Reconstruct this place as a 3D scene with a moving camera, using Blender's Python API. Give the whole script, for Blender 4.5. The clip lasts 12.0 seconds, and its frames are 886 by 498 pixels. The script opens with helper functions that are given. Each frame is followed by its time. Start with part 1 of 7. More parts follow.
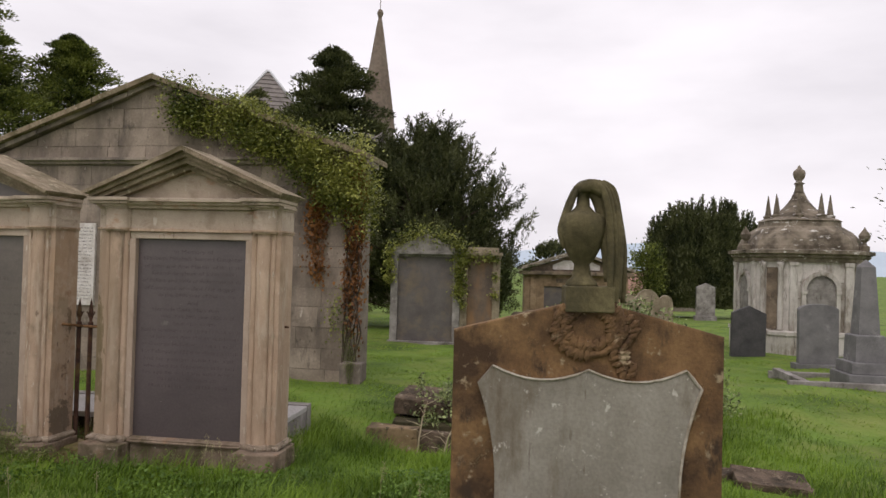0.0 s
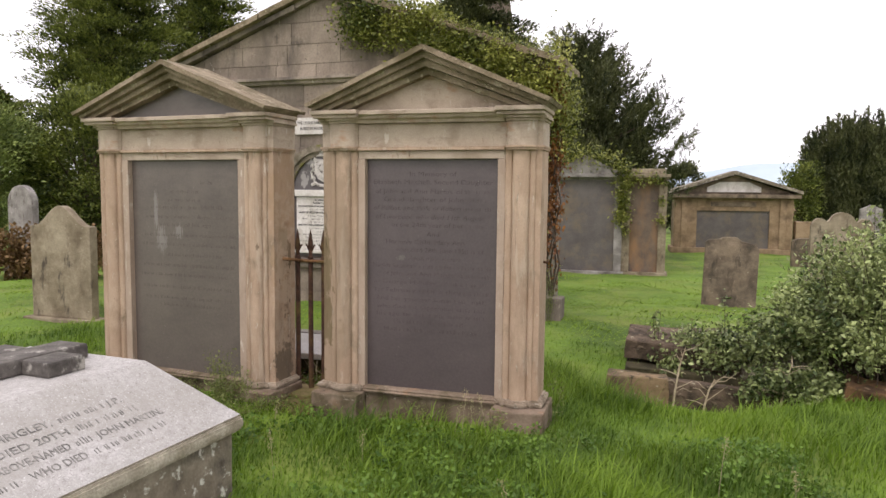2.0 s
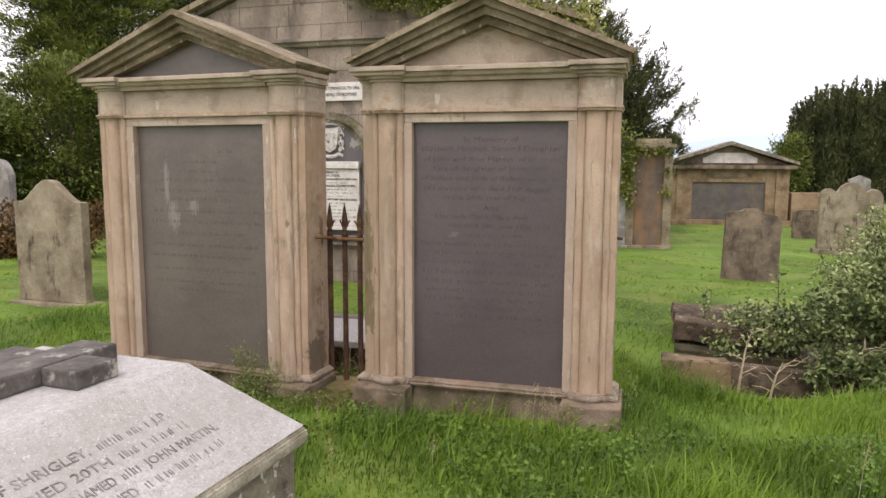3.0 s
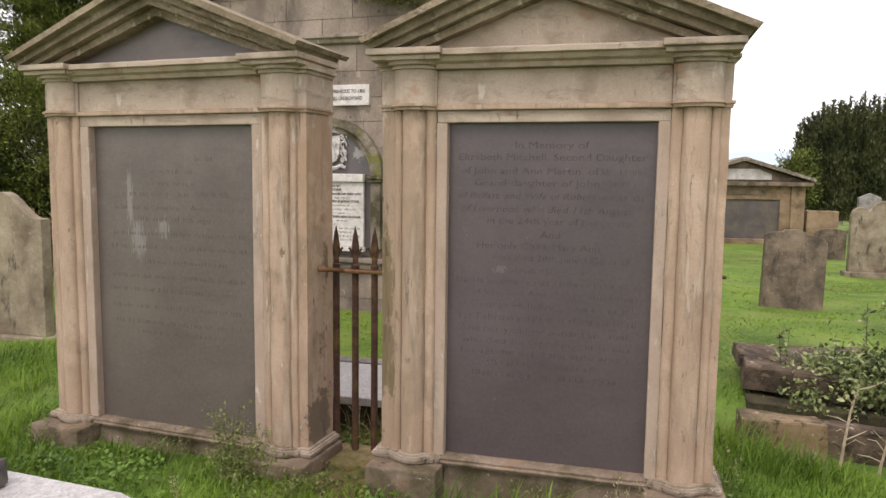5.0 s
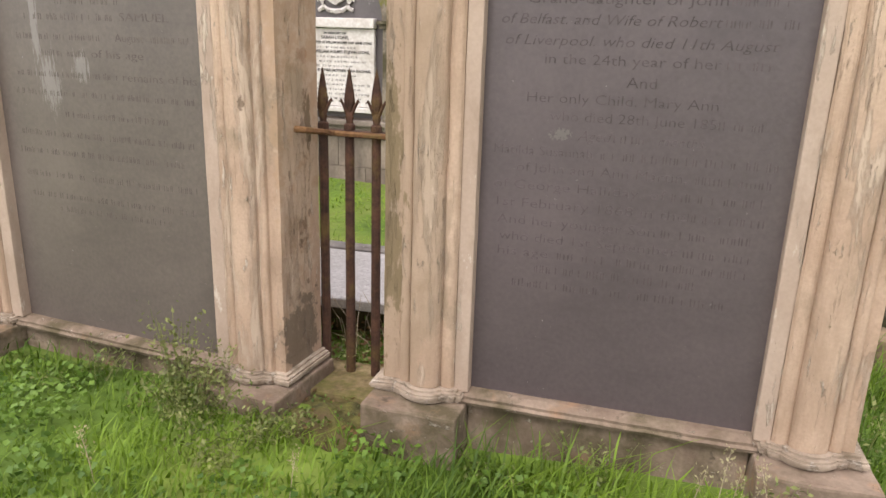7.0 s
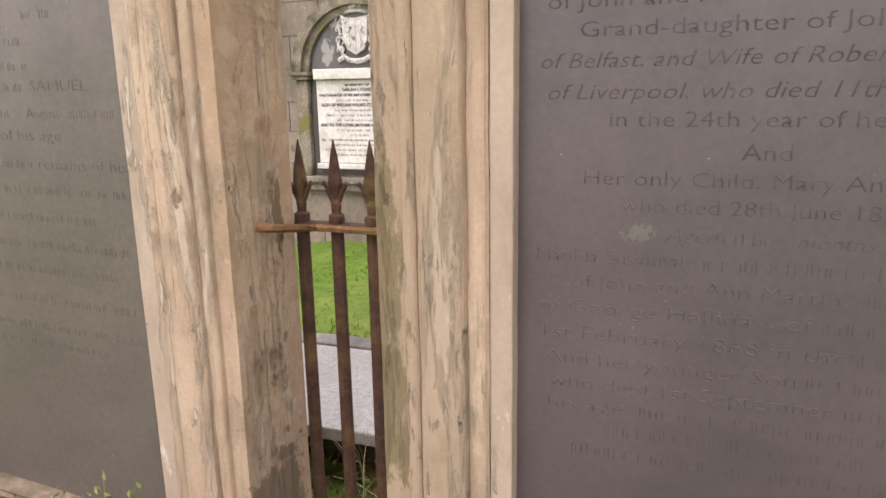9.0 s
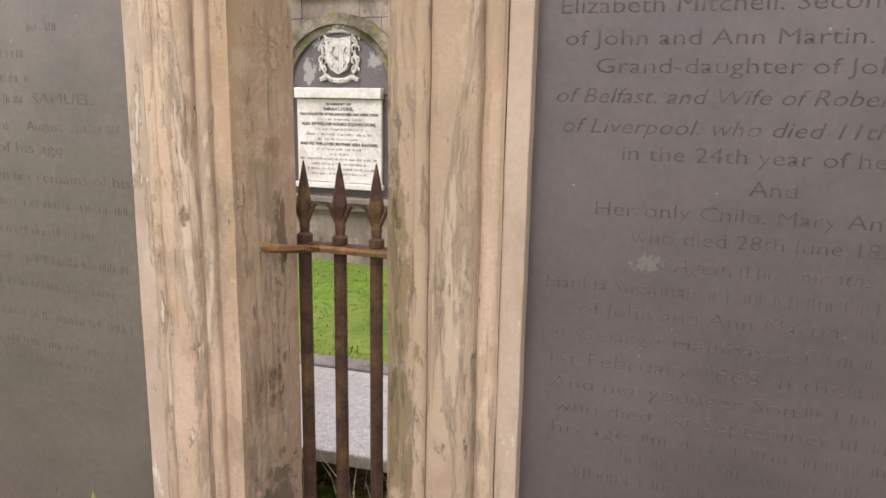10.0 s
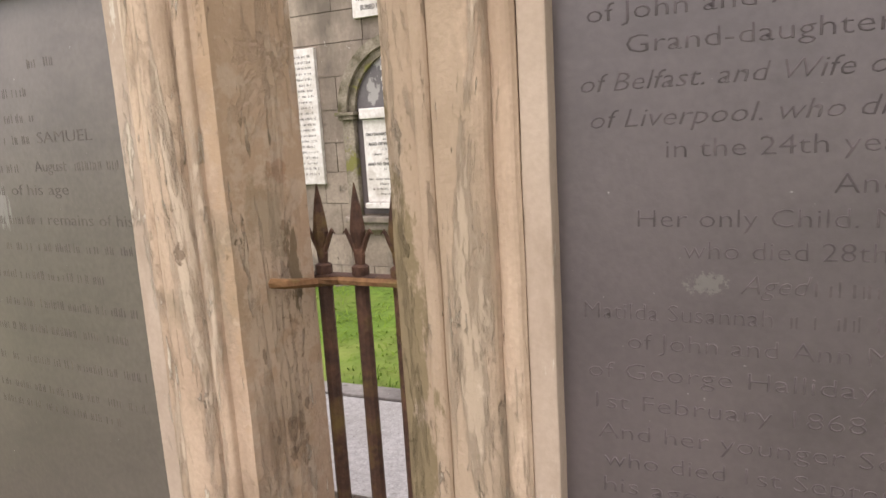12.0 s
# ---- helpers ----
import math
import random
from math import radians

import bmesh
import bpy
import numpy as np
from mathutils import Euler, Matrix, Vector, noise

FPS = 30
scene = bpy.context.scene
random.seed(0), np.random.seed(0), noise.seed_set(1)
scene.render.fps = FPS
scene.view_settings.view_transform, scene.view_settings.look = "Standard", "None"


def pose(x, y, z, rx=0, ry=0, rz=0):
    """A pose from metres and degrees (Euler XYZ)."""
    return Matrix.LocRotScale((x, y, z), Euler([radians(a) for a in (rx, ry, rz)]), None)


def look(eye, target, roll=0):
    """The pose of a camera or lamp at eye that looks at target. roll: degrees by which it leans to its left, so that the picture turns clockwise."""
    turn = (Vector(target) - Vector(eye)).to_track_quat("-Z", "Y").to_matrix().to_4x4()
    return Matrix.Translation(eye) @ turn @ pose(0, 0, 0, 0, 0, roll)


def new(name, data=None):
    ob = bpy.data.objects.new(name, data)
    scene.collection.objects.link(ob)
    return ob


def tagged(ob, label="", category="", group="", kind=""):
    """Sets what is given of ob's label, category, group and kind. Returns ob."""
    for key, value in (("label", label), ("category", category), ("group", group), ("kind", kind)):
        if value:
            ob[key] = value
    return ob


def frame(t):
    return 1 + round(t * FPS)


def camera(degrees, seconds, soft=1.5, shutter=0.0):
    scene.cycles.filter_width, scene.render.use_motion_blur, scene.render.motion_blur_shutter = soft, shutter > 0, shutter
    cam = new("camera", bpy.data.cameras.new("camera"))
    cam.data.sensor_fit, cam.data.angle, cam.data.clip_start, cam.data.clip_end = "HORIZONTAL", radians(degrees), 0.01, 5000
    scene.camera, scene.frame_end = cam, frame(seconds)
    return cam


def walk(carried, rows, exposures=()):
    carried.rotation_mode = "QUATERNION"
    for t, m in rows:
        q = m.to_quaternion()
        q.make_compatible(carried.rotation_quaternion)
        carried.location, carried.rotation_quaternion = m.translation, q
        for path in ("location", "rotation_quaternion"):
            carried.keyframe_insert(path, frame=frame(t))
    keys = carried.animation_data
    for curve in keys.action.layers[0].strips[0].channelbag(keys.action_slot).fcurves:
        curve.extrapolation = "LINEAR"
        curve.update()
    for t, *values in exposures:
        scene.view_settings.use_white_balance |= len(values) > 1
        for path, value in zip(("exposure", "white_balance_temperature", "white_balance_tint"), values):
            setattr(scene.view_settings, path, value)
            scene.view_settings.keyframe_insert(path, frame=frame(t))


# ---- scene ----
cam = camera(63.5, 12.0)
METRES, EYE, TILT, LEAN, TURN = 6.5, 1.5, 0.0, 0.0, 0.0
ROWS = [
    (0.0, 0.0, 0.0, 0.0, -0.03, 1.21, -1.48),
    (0.5, -0.0585, 0.0346, -0.0044, 6.21, -2.76, -0.84),
    (1.0, -0.1198, 0.0641, -0.0002, 10.08, -2.89, -0.17),
    (1.5, -0.158, 0.1142, -0.007, 9.82, -2.31, 0.44),
    (2.0, -0.2066, 0.1604, -0.0087, 8.49, -4.85, -0.55),
    (2.5, -0.2607, 0.1998, -0.0117, 7.43, -6.96, -0.49),
    (4.5, -0.361, 0.3797, -0.0217, 5.36, -6.66, -0.26),
    (5.0, -0.364, 0.4161, -0.0173, 6.2, -5.82, -0.72),
    (5.5, -0.3836, 0.4607, -0.0188, 3.96, -6.3, -1.75),
    (6.0, -0.3944, 0.4915, -0.0219, 2.58, -9.46, -1.93),
    (6.5, -0.3899, 0.5426, -0.0342, 4.71, -14.81, -1.92),
    (8.5, -0.3912, 0.7173, -0.0521, 13.81, -17.3, -0.71),
    (9.0, -0.3982, 0.7331, -0.0388, 11.05, -13.05, 1.0),
    (9.5, -0.4088, 0.7306, -0.0353, 9.0, -11.36, 0.46),
    (10.0, -0.4147, 0.7266, -0.0361, 8.64, -11.44, -0.99),
    (10.5, -0.417, 0.7267, -0.0344, 10.02, -10.0, -1.14),
    (11.0, -0.4096, 0.7443, -0.0383, 12.27, -9.83, 0.9),
    (11.5, -0.3974, 0.7661, -0.0391, 14.84, -10.98, 3.05),
    (12.0, -0.3961, 0.7728, -0.0401, 15.38, -10.16, 3.45),
]
EXPOSURES = [(0.0, -0.1, 6500, 16), (0.5, -0.07, 6500, 16), (1.0, 0.18, 6500, 16), (1.5, 0.35, 6500, 16), (2.5, 0.6, 6500, 16), (4.5, 0.6, 6500, 16), (5.5, 0.65, 6500, 16), (6.0, 0.82, 6500, 16), (6.5, 1.0, 6500, 16), (8.5, 1.10, 6500, 17), (9.0, 1.10, 6500, 17), (10.0, 1.06, 6500, 17), (12.0, 1.05, 6500, 17)]
walk(cam, [(t, pose(0, 0, EYE, TILT, LEAN, TURN) @ pose(METRES * x, METRES * y, METRES * z, 90 + pitch, roll, yaw)) for t, x, y, z, yaw, pitch, roll in ROWS], EXPOSURES)

# ---- world, light, exposure ----
world = bpy.data.worlds.new("overcast_sky")
scene.world = world
world.use_nodes = True
wn, wl = world.node_tree.nodes, world.node_tree.links
wn.clear()
w_sky = wn.new("ShaderNodeTexSky")
w_sky.sky_type, w_sky.sun_disc = "NISHITA", False
w_sky.sun_elevation, w_sky.sun_rotation = radians(52), radians(200)
w_sky.air_density, w_sky.dust_density = 1.0, 3.0
w_sat = wn.new("ShaderNodeHueSaturation")
w_sat.inputs["Saturation"].default_value = 0.25
w_sat.inputs["Value"].default_value = 0.10
w_co = wn.new("ShaderNodeTexCoord")
w_map = wn.new("ShaderNodeMapping")
w_map.inputs["Scale"].default_value = (1.0, 1.0, 3.2)
w_noise = wn.new("ShaderNodeTexNoise")
w_noise.inputs["Scale"].default_value, w_noise.inputs["Detail"].default_value = 2.2, 6
w_ramp = wn.new("ShaderNodeValToRGB")
w_ramp.color_ramp.elements[0].position, w_ramp.color_ramp.elements[0].color = 0.36, (0.94, 0.925, 0.95, 1)
w_ramp.color_ramp.elements[1].position, w_ramp.color_ramp.elements[1].color = 0.62, (1.18, 1.16, 1.18, 1)
w_mix = wn.new("ShaderNodeMixRGB")
w_mix.inputs[0].default_value = 0.88
w_bg = wn.new("ShaderNodeBackground")
w_bg.inputs["Strength"].default_value = 1.0
w_out = wn.new("ShaderNodeOutputWorld")
wl.new(w_sky.outputs[0], w_sat.inputs["Color"])
wl.new(w_co.outputs["Generated"], w_map.inputs[0])
wl.new(w_map.outputs[0], w_noise.inputs["Vector"])
wl.new(w_noise.outputs[0], w_ramp.inputs[0])
wl.new(w_sat.outputs[0], w_mix.inputs[1])
wl.new(w_ramp.outputs[0], w_mix.inputs[2])
wl.new(w_mix.outputs[0], w_bg.inputs["Color"])
wl.new(w_bg.outputs[0], w_out.inputs[0])
sun = new("sun", bpy.data.lights.new("sun", "SUN"))
sun.data.energy, sun.data.angle, sun.data.color = 1.0, radians(25), (1.0, 0.96, 0.9)
sun.matrix_world = look((-6, -16, 26), (0, 0, 0))


# ---- materials ----
def material(name, col_a, col_b, scale=3.0, fine=40.0, rough=0.85, bump=0.3, stain=None, stain_scale=1.2, stain_at=0.55, stain_soft=0.12, metal=0.0, streak=1.0, spots=None, spot_scale=25.0, spot_at=0.7, island=0.0, spot_streak=1.0, grainy=0.45, layers=(), each=0.0):
    """Two-scale mottled surface: broad tone, fine grain, optional stains (stretched upright by streak) and lichen spots."""
    m = bpy.data.materials.new(name)
    m.use_nodes = True
    n, l = m.node_tree.nodes, m.node_tree.links
    bsdf = n["Principled BSDF"]
    co = n.new("ShaderNodeTexCoord")
    broad = n.new("ShaderNodeTexNoise")
    broad.inputs["Scale"].default_value, broad.inputs["Detail"].default_value, broad.inputs["Roughness"].default_value = scale, 8, 0.62
    l.new(co.outputs["Object"], broad.inputs["Vector"])
    grain = n.new("ShaderNodeTexNoise")
    grain.inputs["Scale"].default_value, grain.inputs["Detail"].default_value = fine, 5
    l.new(co.outputs["Object"], grain.inputs["Vector"])
    ramp = n.new("ShaderNodeValToRGB")
    ramp.color_ramp.elements[0].position, ramp.color_ramp.elements[1].position = 0.36, 0.66
    ramp.color_ramp.elements[0].color, ramp.color_ramp.elements[1].color = (*col_a, 1), (*col_b, 1)
    l.new(broad.outputs[0], ramp.inputs[0])
    mul = n.new("ShaderNodeMixRGB")
    mul.blend_type = "OVERLAY"
    mul.inputs[0].default_value = grainy
    l.new(ramp.outputs[0], mul.inputs[1])
    l.new(grain.outputs[0], mul.inputs[2])
    out = mul.outputs[0]
    for colour, sc, at, soft, st in ((stain, stain_scale, stain_at, stain_soft, streak), (spots, spot_scale, spot_at, 0.03, spot_streak), *layers):
        if colour is None:
            continue
        mp = n.new("ShaderNodeMapping")
        mp.inputs["Scale"].default_value = (1, 1, 1 / st)
        mp.inputs["Location"].default_value = (3.1 * sc, 1.7, 0.4)
        l.new(co.outputs["Object"], mp.inputs[0])
        sn = n.new("ShaderNodeTexNoise")
        sn.inputs["Scale"].default_value, sn.inputs["Detail"].default_value, sn.inputs["Roughness"].default_value = sc, 7, 0.65
        l.new(mp.outputs[0], sn.inputs["Vector"])
        sr = n.new("ShaderNodeValToRGB")
        sr.color_ramp.elements[0].position, sr.color_ramp.elements[1].position = at - soft, at + soft
        l.new(sn.outputs[0], sr.inputs[0])
        mx = n.new("ShaderNodeMixRGB")
        l.new(sr.outputs[0], mx.inputs[0])
        l.new(out, mx.inputs[1])
        mx.inputs[2].default_value = (*colour, 1)
        out = mx.outputs[0]
    if each:
        info = n.new("ShaderNodeObjectInfo")
        hs = n.new("ShaderNodeHueSaturation")
        mr = n.new("ShaderNodeMapRange")
        mr.inputs["To Min"].default_value, mr.inputs["To Max"].default_value = 1 - each, 1 + each
        l.new(info.outputs["Random"], mr.inputs[0])
        l.new(mr.outputs[0], hs.inputs["Value"])
        l.new(out, hs.inputs["Color"])
        out = hs.outputs[0]
    if island:
        geo = n.new("ShaderNodeNewGeometry")
        hs = n.new("ShaderNodeHueSaturation")
        mr = n.new("ShaderNodeMapRange")
        mr.inputs["To Min"].default_value, mr.inputs["To Max"].default_value = 1 - island, 1 + island
        l.new(geo.outputs["Random Per Island"], mr.inputs[0])
        l.new(mr.outputs[0], hs.inputs["Value"])
        l.new(out, hs.inputs["Color"])
        out = hs.outputs[0]
    l.new(out, bsdf.inputs["Base Color"])
    bsdf.inputs["Roughness"].default_value, bsdf.inputs["Metallic"].default_value = rough, metal
    bsdf.inputs["Specular IOR Level"].default_value = 0.3
    if bump:
        add = n.new("ShaderNodeMath")
        l.new(broad.outputs[0], add.inputs[0])
        l.new(grain.outputs[0], add.inputs[1])
        bp = n.new("ShaderNodeBump")
        bp.inputs["Strength"].default_value, bp.inputs["Distance"].default_value = bump, 0.012
        l.new(add.outputs[0], bp.inputs["Height"])
        l.new(bp.outputs[0], bsdf.inputs["Normal"])
    return m


def mark(m, centre, size, colour, scale=12.0, at=0.5, streak=1.0, strength=1.0):
    """A stain, scrape or lichen patch of its own shape at one place of a material's object."""
    n, l = m.node_tree.nodes, m.node_tree.links
    bsdf = n["Principled BSDF"]
    before = bsdf.inputs["Base Color"].links[0].from_socket
    co = n.new("ShaderNodeTexCoord")
    mp = n.new("ShaderNodeMapping")
    mp.vector_type = "TEXTURE"
    mp.inputs["Location"].default_value, mp.inputs["Scale"].default_value = centre, size
    l.new(co.outputs["Object"], mp.inputs[0])
    gr = n.new("ShaderNodeTexGradient")
    gr.gradient_type = "SPHERICAL"
    l.new(mp.outputs[0], gr.inputs[0])
    ms = n.new("ShaderNodeMapping")
    ms.inputs["Scale"].default_value = (1, 1, 1 / streak)
    l.new(co.outputs["Object"], ms.inputs[0])
    ns = n.new("ShaderNodeTexNoise")
    ns.inputs["Scale"].default_value, ns.inputs["Detail"].default_value, ns.inputs["Roughness"].default_value = scale, 8, 0.7
    l.new(ms.outputs[0], ns.inputs["Vector"])
    ad = n.new("ShaderNodeMath")
    ad.operation = "MULTIPLY_ADD"
    ad.inputs[1].default_value = 0.45
    l.new(gr.outputs["Fac"], ad.inputs[0])
    l.new(ns.outputs[0], ad.inputs[2])
    mr = n.new("ShaderNodeMapRange")
    mr.inputs["From Min"].default_value, mr.inputs["From Max"].default_value, mr.inputs["To Max"].default_value = at + 0.20, at + 0.27, strength
    l.new(ad.outputs[0], mr.inputs[0])
    lim = n.new("ShaderNodeMath")
    lim.operation = "MULTIPLY"
    step = n.new("ShaderNodeMapRange")
    step.inputs["From Max"].default_value = 0.12
    l.new(gr.outputs["Fac"], step.inputs[0])
    l.new(mr.outputs[0], lim.inputs[0])
    l.new(step.outputs[0], lim.inputs[1])
    mx = n.new("ShaderNodeMixRGB")
    l.new(lim.outputs[0], mx.inputs[0])
    l.new(before, mx.inputs[1])
    mx.inputs[2].default_value = (*colour, 1)
    l.new(mx.outputs[0], bsdf.inputs["Base Color"])
    return m


def flake(m, colour, scale, at, soft, streak, depth, mixed=1.0, sideways=1.0):
    """Skin that has scaled off a surface: patches of another tone, sunk or raised by depth at their edges."""
    n, l = m.node_tree.nodes, m.node_tree.links
    bsdf = n["Principled BSDF"]
    co = n.new("ShaderNodeTexCoord")
    mp = n.new("ShaderNodeMapping")
    mp.inputs["Scale"].default_value = (1 / sideways, 1 / sideways, 1 / streak)
    mp.inputs["Location"].default_value = (1.9 * scale, 0.7 * scale, 2.3)
    info = n.new("ShaderNodeObjectInfo")
    ad = n.new("ShaderNodeVectorMath")
    l.new(co.outputs["Object"], ad.inputs[0])
    l.new(info.outputs["Location"], ad.inputs[1])
    l.new(ad.outputs[0], mp.inputs[0])
    ns = n.new("ShaderNodeTexNoise")
    ns.inputs["Scale"].default_value, ns.inputs["Detail"].default_value, ns.inputs["Roughness"].default_value, ns.inputs["Distortion"].default_value = scale, 10, 0.74, 0.35
    l.new(mp.outputs[0], ns.inputs["Vector"])
    mr = n.new("ShaderNodeMapRange")
    mr.inputs["From Min"].default_value, mr.inputs["From Max"].default_value = at - soft, at + soft
    l.new(ns.outputs[0], mr.inputs[0])
    if colour is not None:
        fac = n.new("ShaderNodeMath")
        fac.operation = "MULTIPLY"
        fac.inputs[1].default_value = mixed
        l.new(mr.outputs[0], fac.inputs[0])
        before = bsdf.inputs["Base Color"].links[0].from_socket
        mx = n.new("ShaderNodeMixRGB")
        l.new(fac.outputs[0], mx.inputs[0])
        l.new(before, mx.inputs[1])
        mx.inputs[2].default_value = (*colour, 1)
        l.new(mx.outputs[0], bsdf.inputs["Base Color"])
    if depth:
        bp = n.new("ShaderNodeBump")
        bp.inputs["Strength"].default_value, bp.inputs["Distance"].default_value = 1.0, abs(depth)
        bp.invert = depth < 0
        l.new(mr.outputs[0], bp.inputs["Height"])
        if bsdf.inputs["Normal"].links:
            l.new(bsdf.inputs["Normal"].links[0].from_socket, bp.inputs["Normal"])
        l.new(bp.outputs[0], bsdf.inputs["Normal"])
    return m


def leaf_material(name, col_a, col_b, scale=1.5, shine=0.5, through_light=0.25):
    """Foliage: each leaf its own shade between two colours, some light passing through."""
    m = bpy.data.materials.new(name)
    m.use_nodes = True
    n, l = m.node_tree.nodes, m.node_tree.links
    bsdf = n["Principled BSDF"]
    geo = n.new("ShaderNodeNewGeometry")
    co = n.new("ShaderNodeTexCoord")
    ns = n.new("ShaderNodeTexNoise")
    ns.inputs["Scale"].default_value = scale
    l.new(co.outputs["Object"], ns.inputs["Vector"])
    ad = n.new("ShaderNodeMath")
    ad.operation = "MULTIPLY_ADD"
    ad.inputs[1].default_value = 0.5
    l.new(geo.outputs["Random Per Island"], ad.inputs[0])
    sb = n.new("ShaderNodeMath")
    sb.operation = "MULTIPLY_ADD"
    sb.inputs[1].default_value, sb.inputs[2].default_value = 1.6, -0.55
    l.new(ns.outputs[0], sb.inputs[0])
    l.new(sb.outputs[0], ad.inputs[2])
    ramp = n.new("ShaderNodeValToRGB")
    ramp.color_ramp.elements[0].position, ramp.color_ramp.elements[1].position = 0.15, 0.85
    ramp.color_ramp.elements[0].color, ramp.color_ramp.elements[1].color = (*col_a, 1), (*col_b, 1)
    l.new(ad.outputs[0], ramp.inputs[0])
    l.new(ramp.outputs[0], bsdf.inputs["Base Color"])
    bsdf.inputs["Roughness"].default_value, bsdf.inputs["Specular IOR Level"].default_value = shine, 0.3
    tr = n.new("ShaderNodeBsdfTranslucent")
    l.new(ramp.outputs[0], tr.inputs["Color"])
    ms = n.new("ShaderNodeMixShader")
    ms.inputs[0].default_value = through_light
    l.new(bsdf.outputs[0], ms.inputs[1])
    l.new(tr.outputs[0], ms.inputs[2])
    l.new(ms.outputs[0], n["Material Output"].inputs[0])
    return m


def sandstone(name):
    """Buff stone weathered in long upright streaks, its skin scaled off in pale and dark-edged patches."""
    m = material(name, (0.398, 0.280, 0.194), (0.512, 0.384, 0.278), 1.5, 90, 0.9, 0.25, (0.310, 0.218, 0.148), 7.0, 0.60, 0.13, streak=5.0, grainy=0.18,
                 layers=(((0.33, 0.232, 0.155), 3.6, 0.61, 0.07, 1.6), ((0.20, 0.16, 0.105), 2.6, 0.68, 0.06, 1.6), ((0.12, 0.085, 0.055), 60.0, 0.735, 0.015, 1.2)))
    flake(m, (0.535, 0.430, 0.325), 8.0, 0.57, 0.030, 7.0, 0.0025, 0.65)
    flake(m, (0.305, 0.212, 0.140), 12.0, 0.635, 0.030, 9.0, -0.0030, 0.50)
    flake(m, (0.600, 0.515, 0.405), 22.0, 0.622, 0.018, 4.5, 0.0035, 0.85)
    flake(m, (0.180, 0.122, 0.076), 28.0, 0.675, 0.014, 6.0, -0.0045, 0.8)
    return m


SAND = sandstone("buff_sandstone")
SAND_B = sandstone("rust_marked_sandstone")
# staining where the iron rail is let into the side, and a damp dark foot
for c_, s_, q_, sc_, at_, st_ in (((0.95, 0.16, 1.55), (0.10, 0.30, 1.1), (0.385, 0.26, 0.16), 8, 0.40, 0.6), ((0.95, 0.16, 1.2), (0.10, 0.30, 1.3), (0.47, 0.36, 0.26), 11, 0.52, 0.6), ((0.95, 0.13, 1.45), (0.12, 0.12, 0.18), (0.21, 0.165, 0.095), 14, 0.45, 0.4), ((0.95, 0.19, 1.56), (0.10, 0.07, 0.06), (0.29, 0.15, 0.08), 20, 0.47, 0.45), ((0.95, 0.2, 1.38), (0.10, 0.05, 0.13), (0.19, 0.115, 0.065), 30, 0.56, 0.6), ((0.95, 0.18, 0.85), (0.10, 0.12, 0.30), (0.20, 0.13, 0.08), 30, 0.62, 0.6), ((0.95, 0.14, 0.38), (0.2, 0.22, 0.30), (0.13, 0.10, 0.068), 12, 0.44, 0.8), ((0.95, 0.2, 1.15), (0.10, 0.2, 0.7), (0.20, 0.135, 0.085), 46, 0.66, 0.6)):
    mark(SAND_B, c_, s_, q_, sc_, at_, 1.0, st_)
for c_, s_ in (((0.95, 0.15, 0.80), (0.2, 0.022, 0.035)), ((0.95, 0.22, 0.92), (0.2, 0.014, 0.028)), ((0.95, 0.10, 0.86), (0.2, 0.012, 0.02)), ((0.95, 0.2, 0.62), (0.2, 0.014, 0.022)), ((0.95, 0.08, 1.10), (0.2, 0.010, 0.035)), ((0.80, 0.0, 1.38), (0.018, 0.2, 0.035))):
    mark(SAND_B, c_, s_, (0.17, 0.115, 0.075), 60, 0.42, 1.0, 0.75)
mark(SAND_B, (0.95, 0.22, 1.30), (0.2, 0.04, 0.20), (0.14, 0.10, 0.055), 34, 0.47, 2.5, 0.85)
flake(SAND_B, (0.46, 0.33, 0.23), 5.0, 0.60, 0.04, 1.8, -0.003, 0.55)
mark(SAND, (-0.78, 0.0, 1.2), (0.20, 0.3, 1.6), (0.285, 0.215, 0.145), 6, 0.36, 2.0, 0.5)
mark(SAND, (-0.86, 0.05, 1.0), (0.12, 0.2, 1.0), (0.20, 0.15, 0.085), 14, 0.47, 3.0)
SAND_PALE = material("pale_sandstone", (0.39, 0.31, 0.235), (0.50, 0.415, 0.325), 2.2, 110, 0.9, 0.14, (0.25, 0.195, 0.14), 3.4, 0.61, 0.10, grainy=0.22, layers=(((0.14, 0.10, 0.068), 20.0, 0.67, 0.04, 4.0), ((0.38, 0.235, 0.15), 3.2, 0.64, 0.05, 0.5), ((0.56, 0.50, 0.42), 11.0, 0.66, 0.03, 3.0)))
flake(SAND_PALE, (0.275, 0.200, 0.142), 3.6, 0.62, 0.06, 0.4, -0.003, 0.6)
flake(SAND_PALE, (0.52, 0.45, 0.36), 9.0, 0.64, 0.02, 0.5, 0.002, 0.6)
SAND_JAMB = material("smooth_jamb_stone", (0.375, 0.285, 0.215), (0.445, 0.350, 0.272), 2.0, 90, 0.9, 0.10, (0.29, 0.215, 0.155), 5.0, 0.62, 0.10, streak=3.0, spots=(0.54, 0.47, 0.38), spot_scale=16, spot_at=0.65, spot_streak=3.0, grainy=0.12)
flake(SAND_JAMB, (0.52, 0.44, 0.345), 12.0, 0.60, 0.02, 4.0, 0.002, 0.8)
flake(SAND_JAMB, (0.27, 0.195, 0.135), 22.0, 0.68, 0.015, 3.0, -0.003, 0.8)
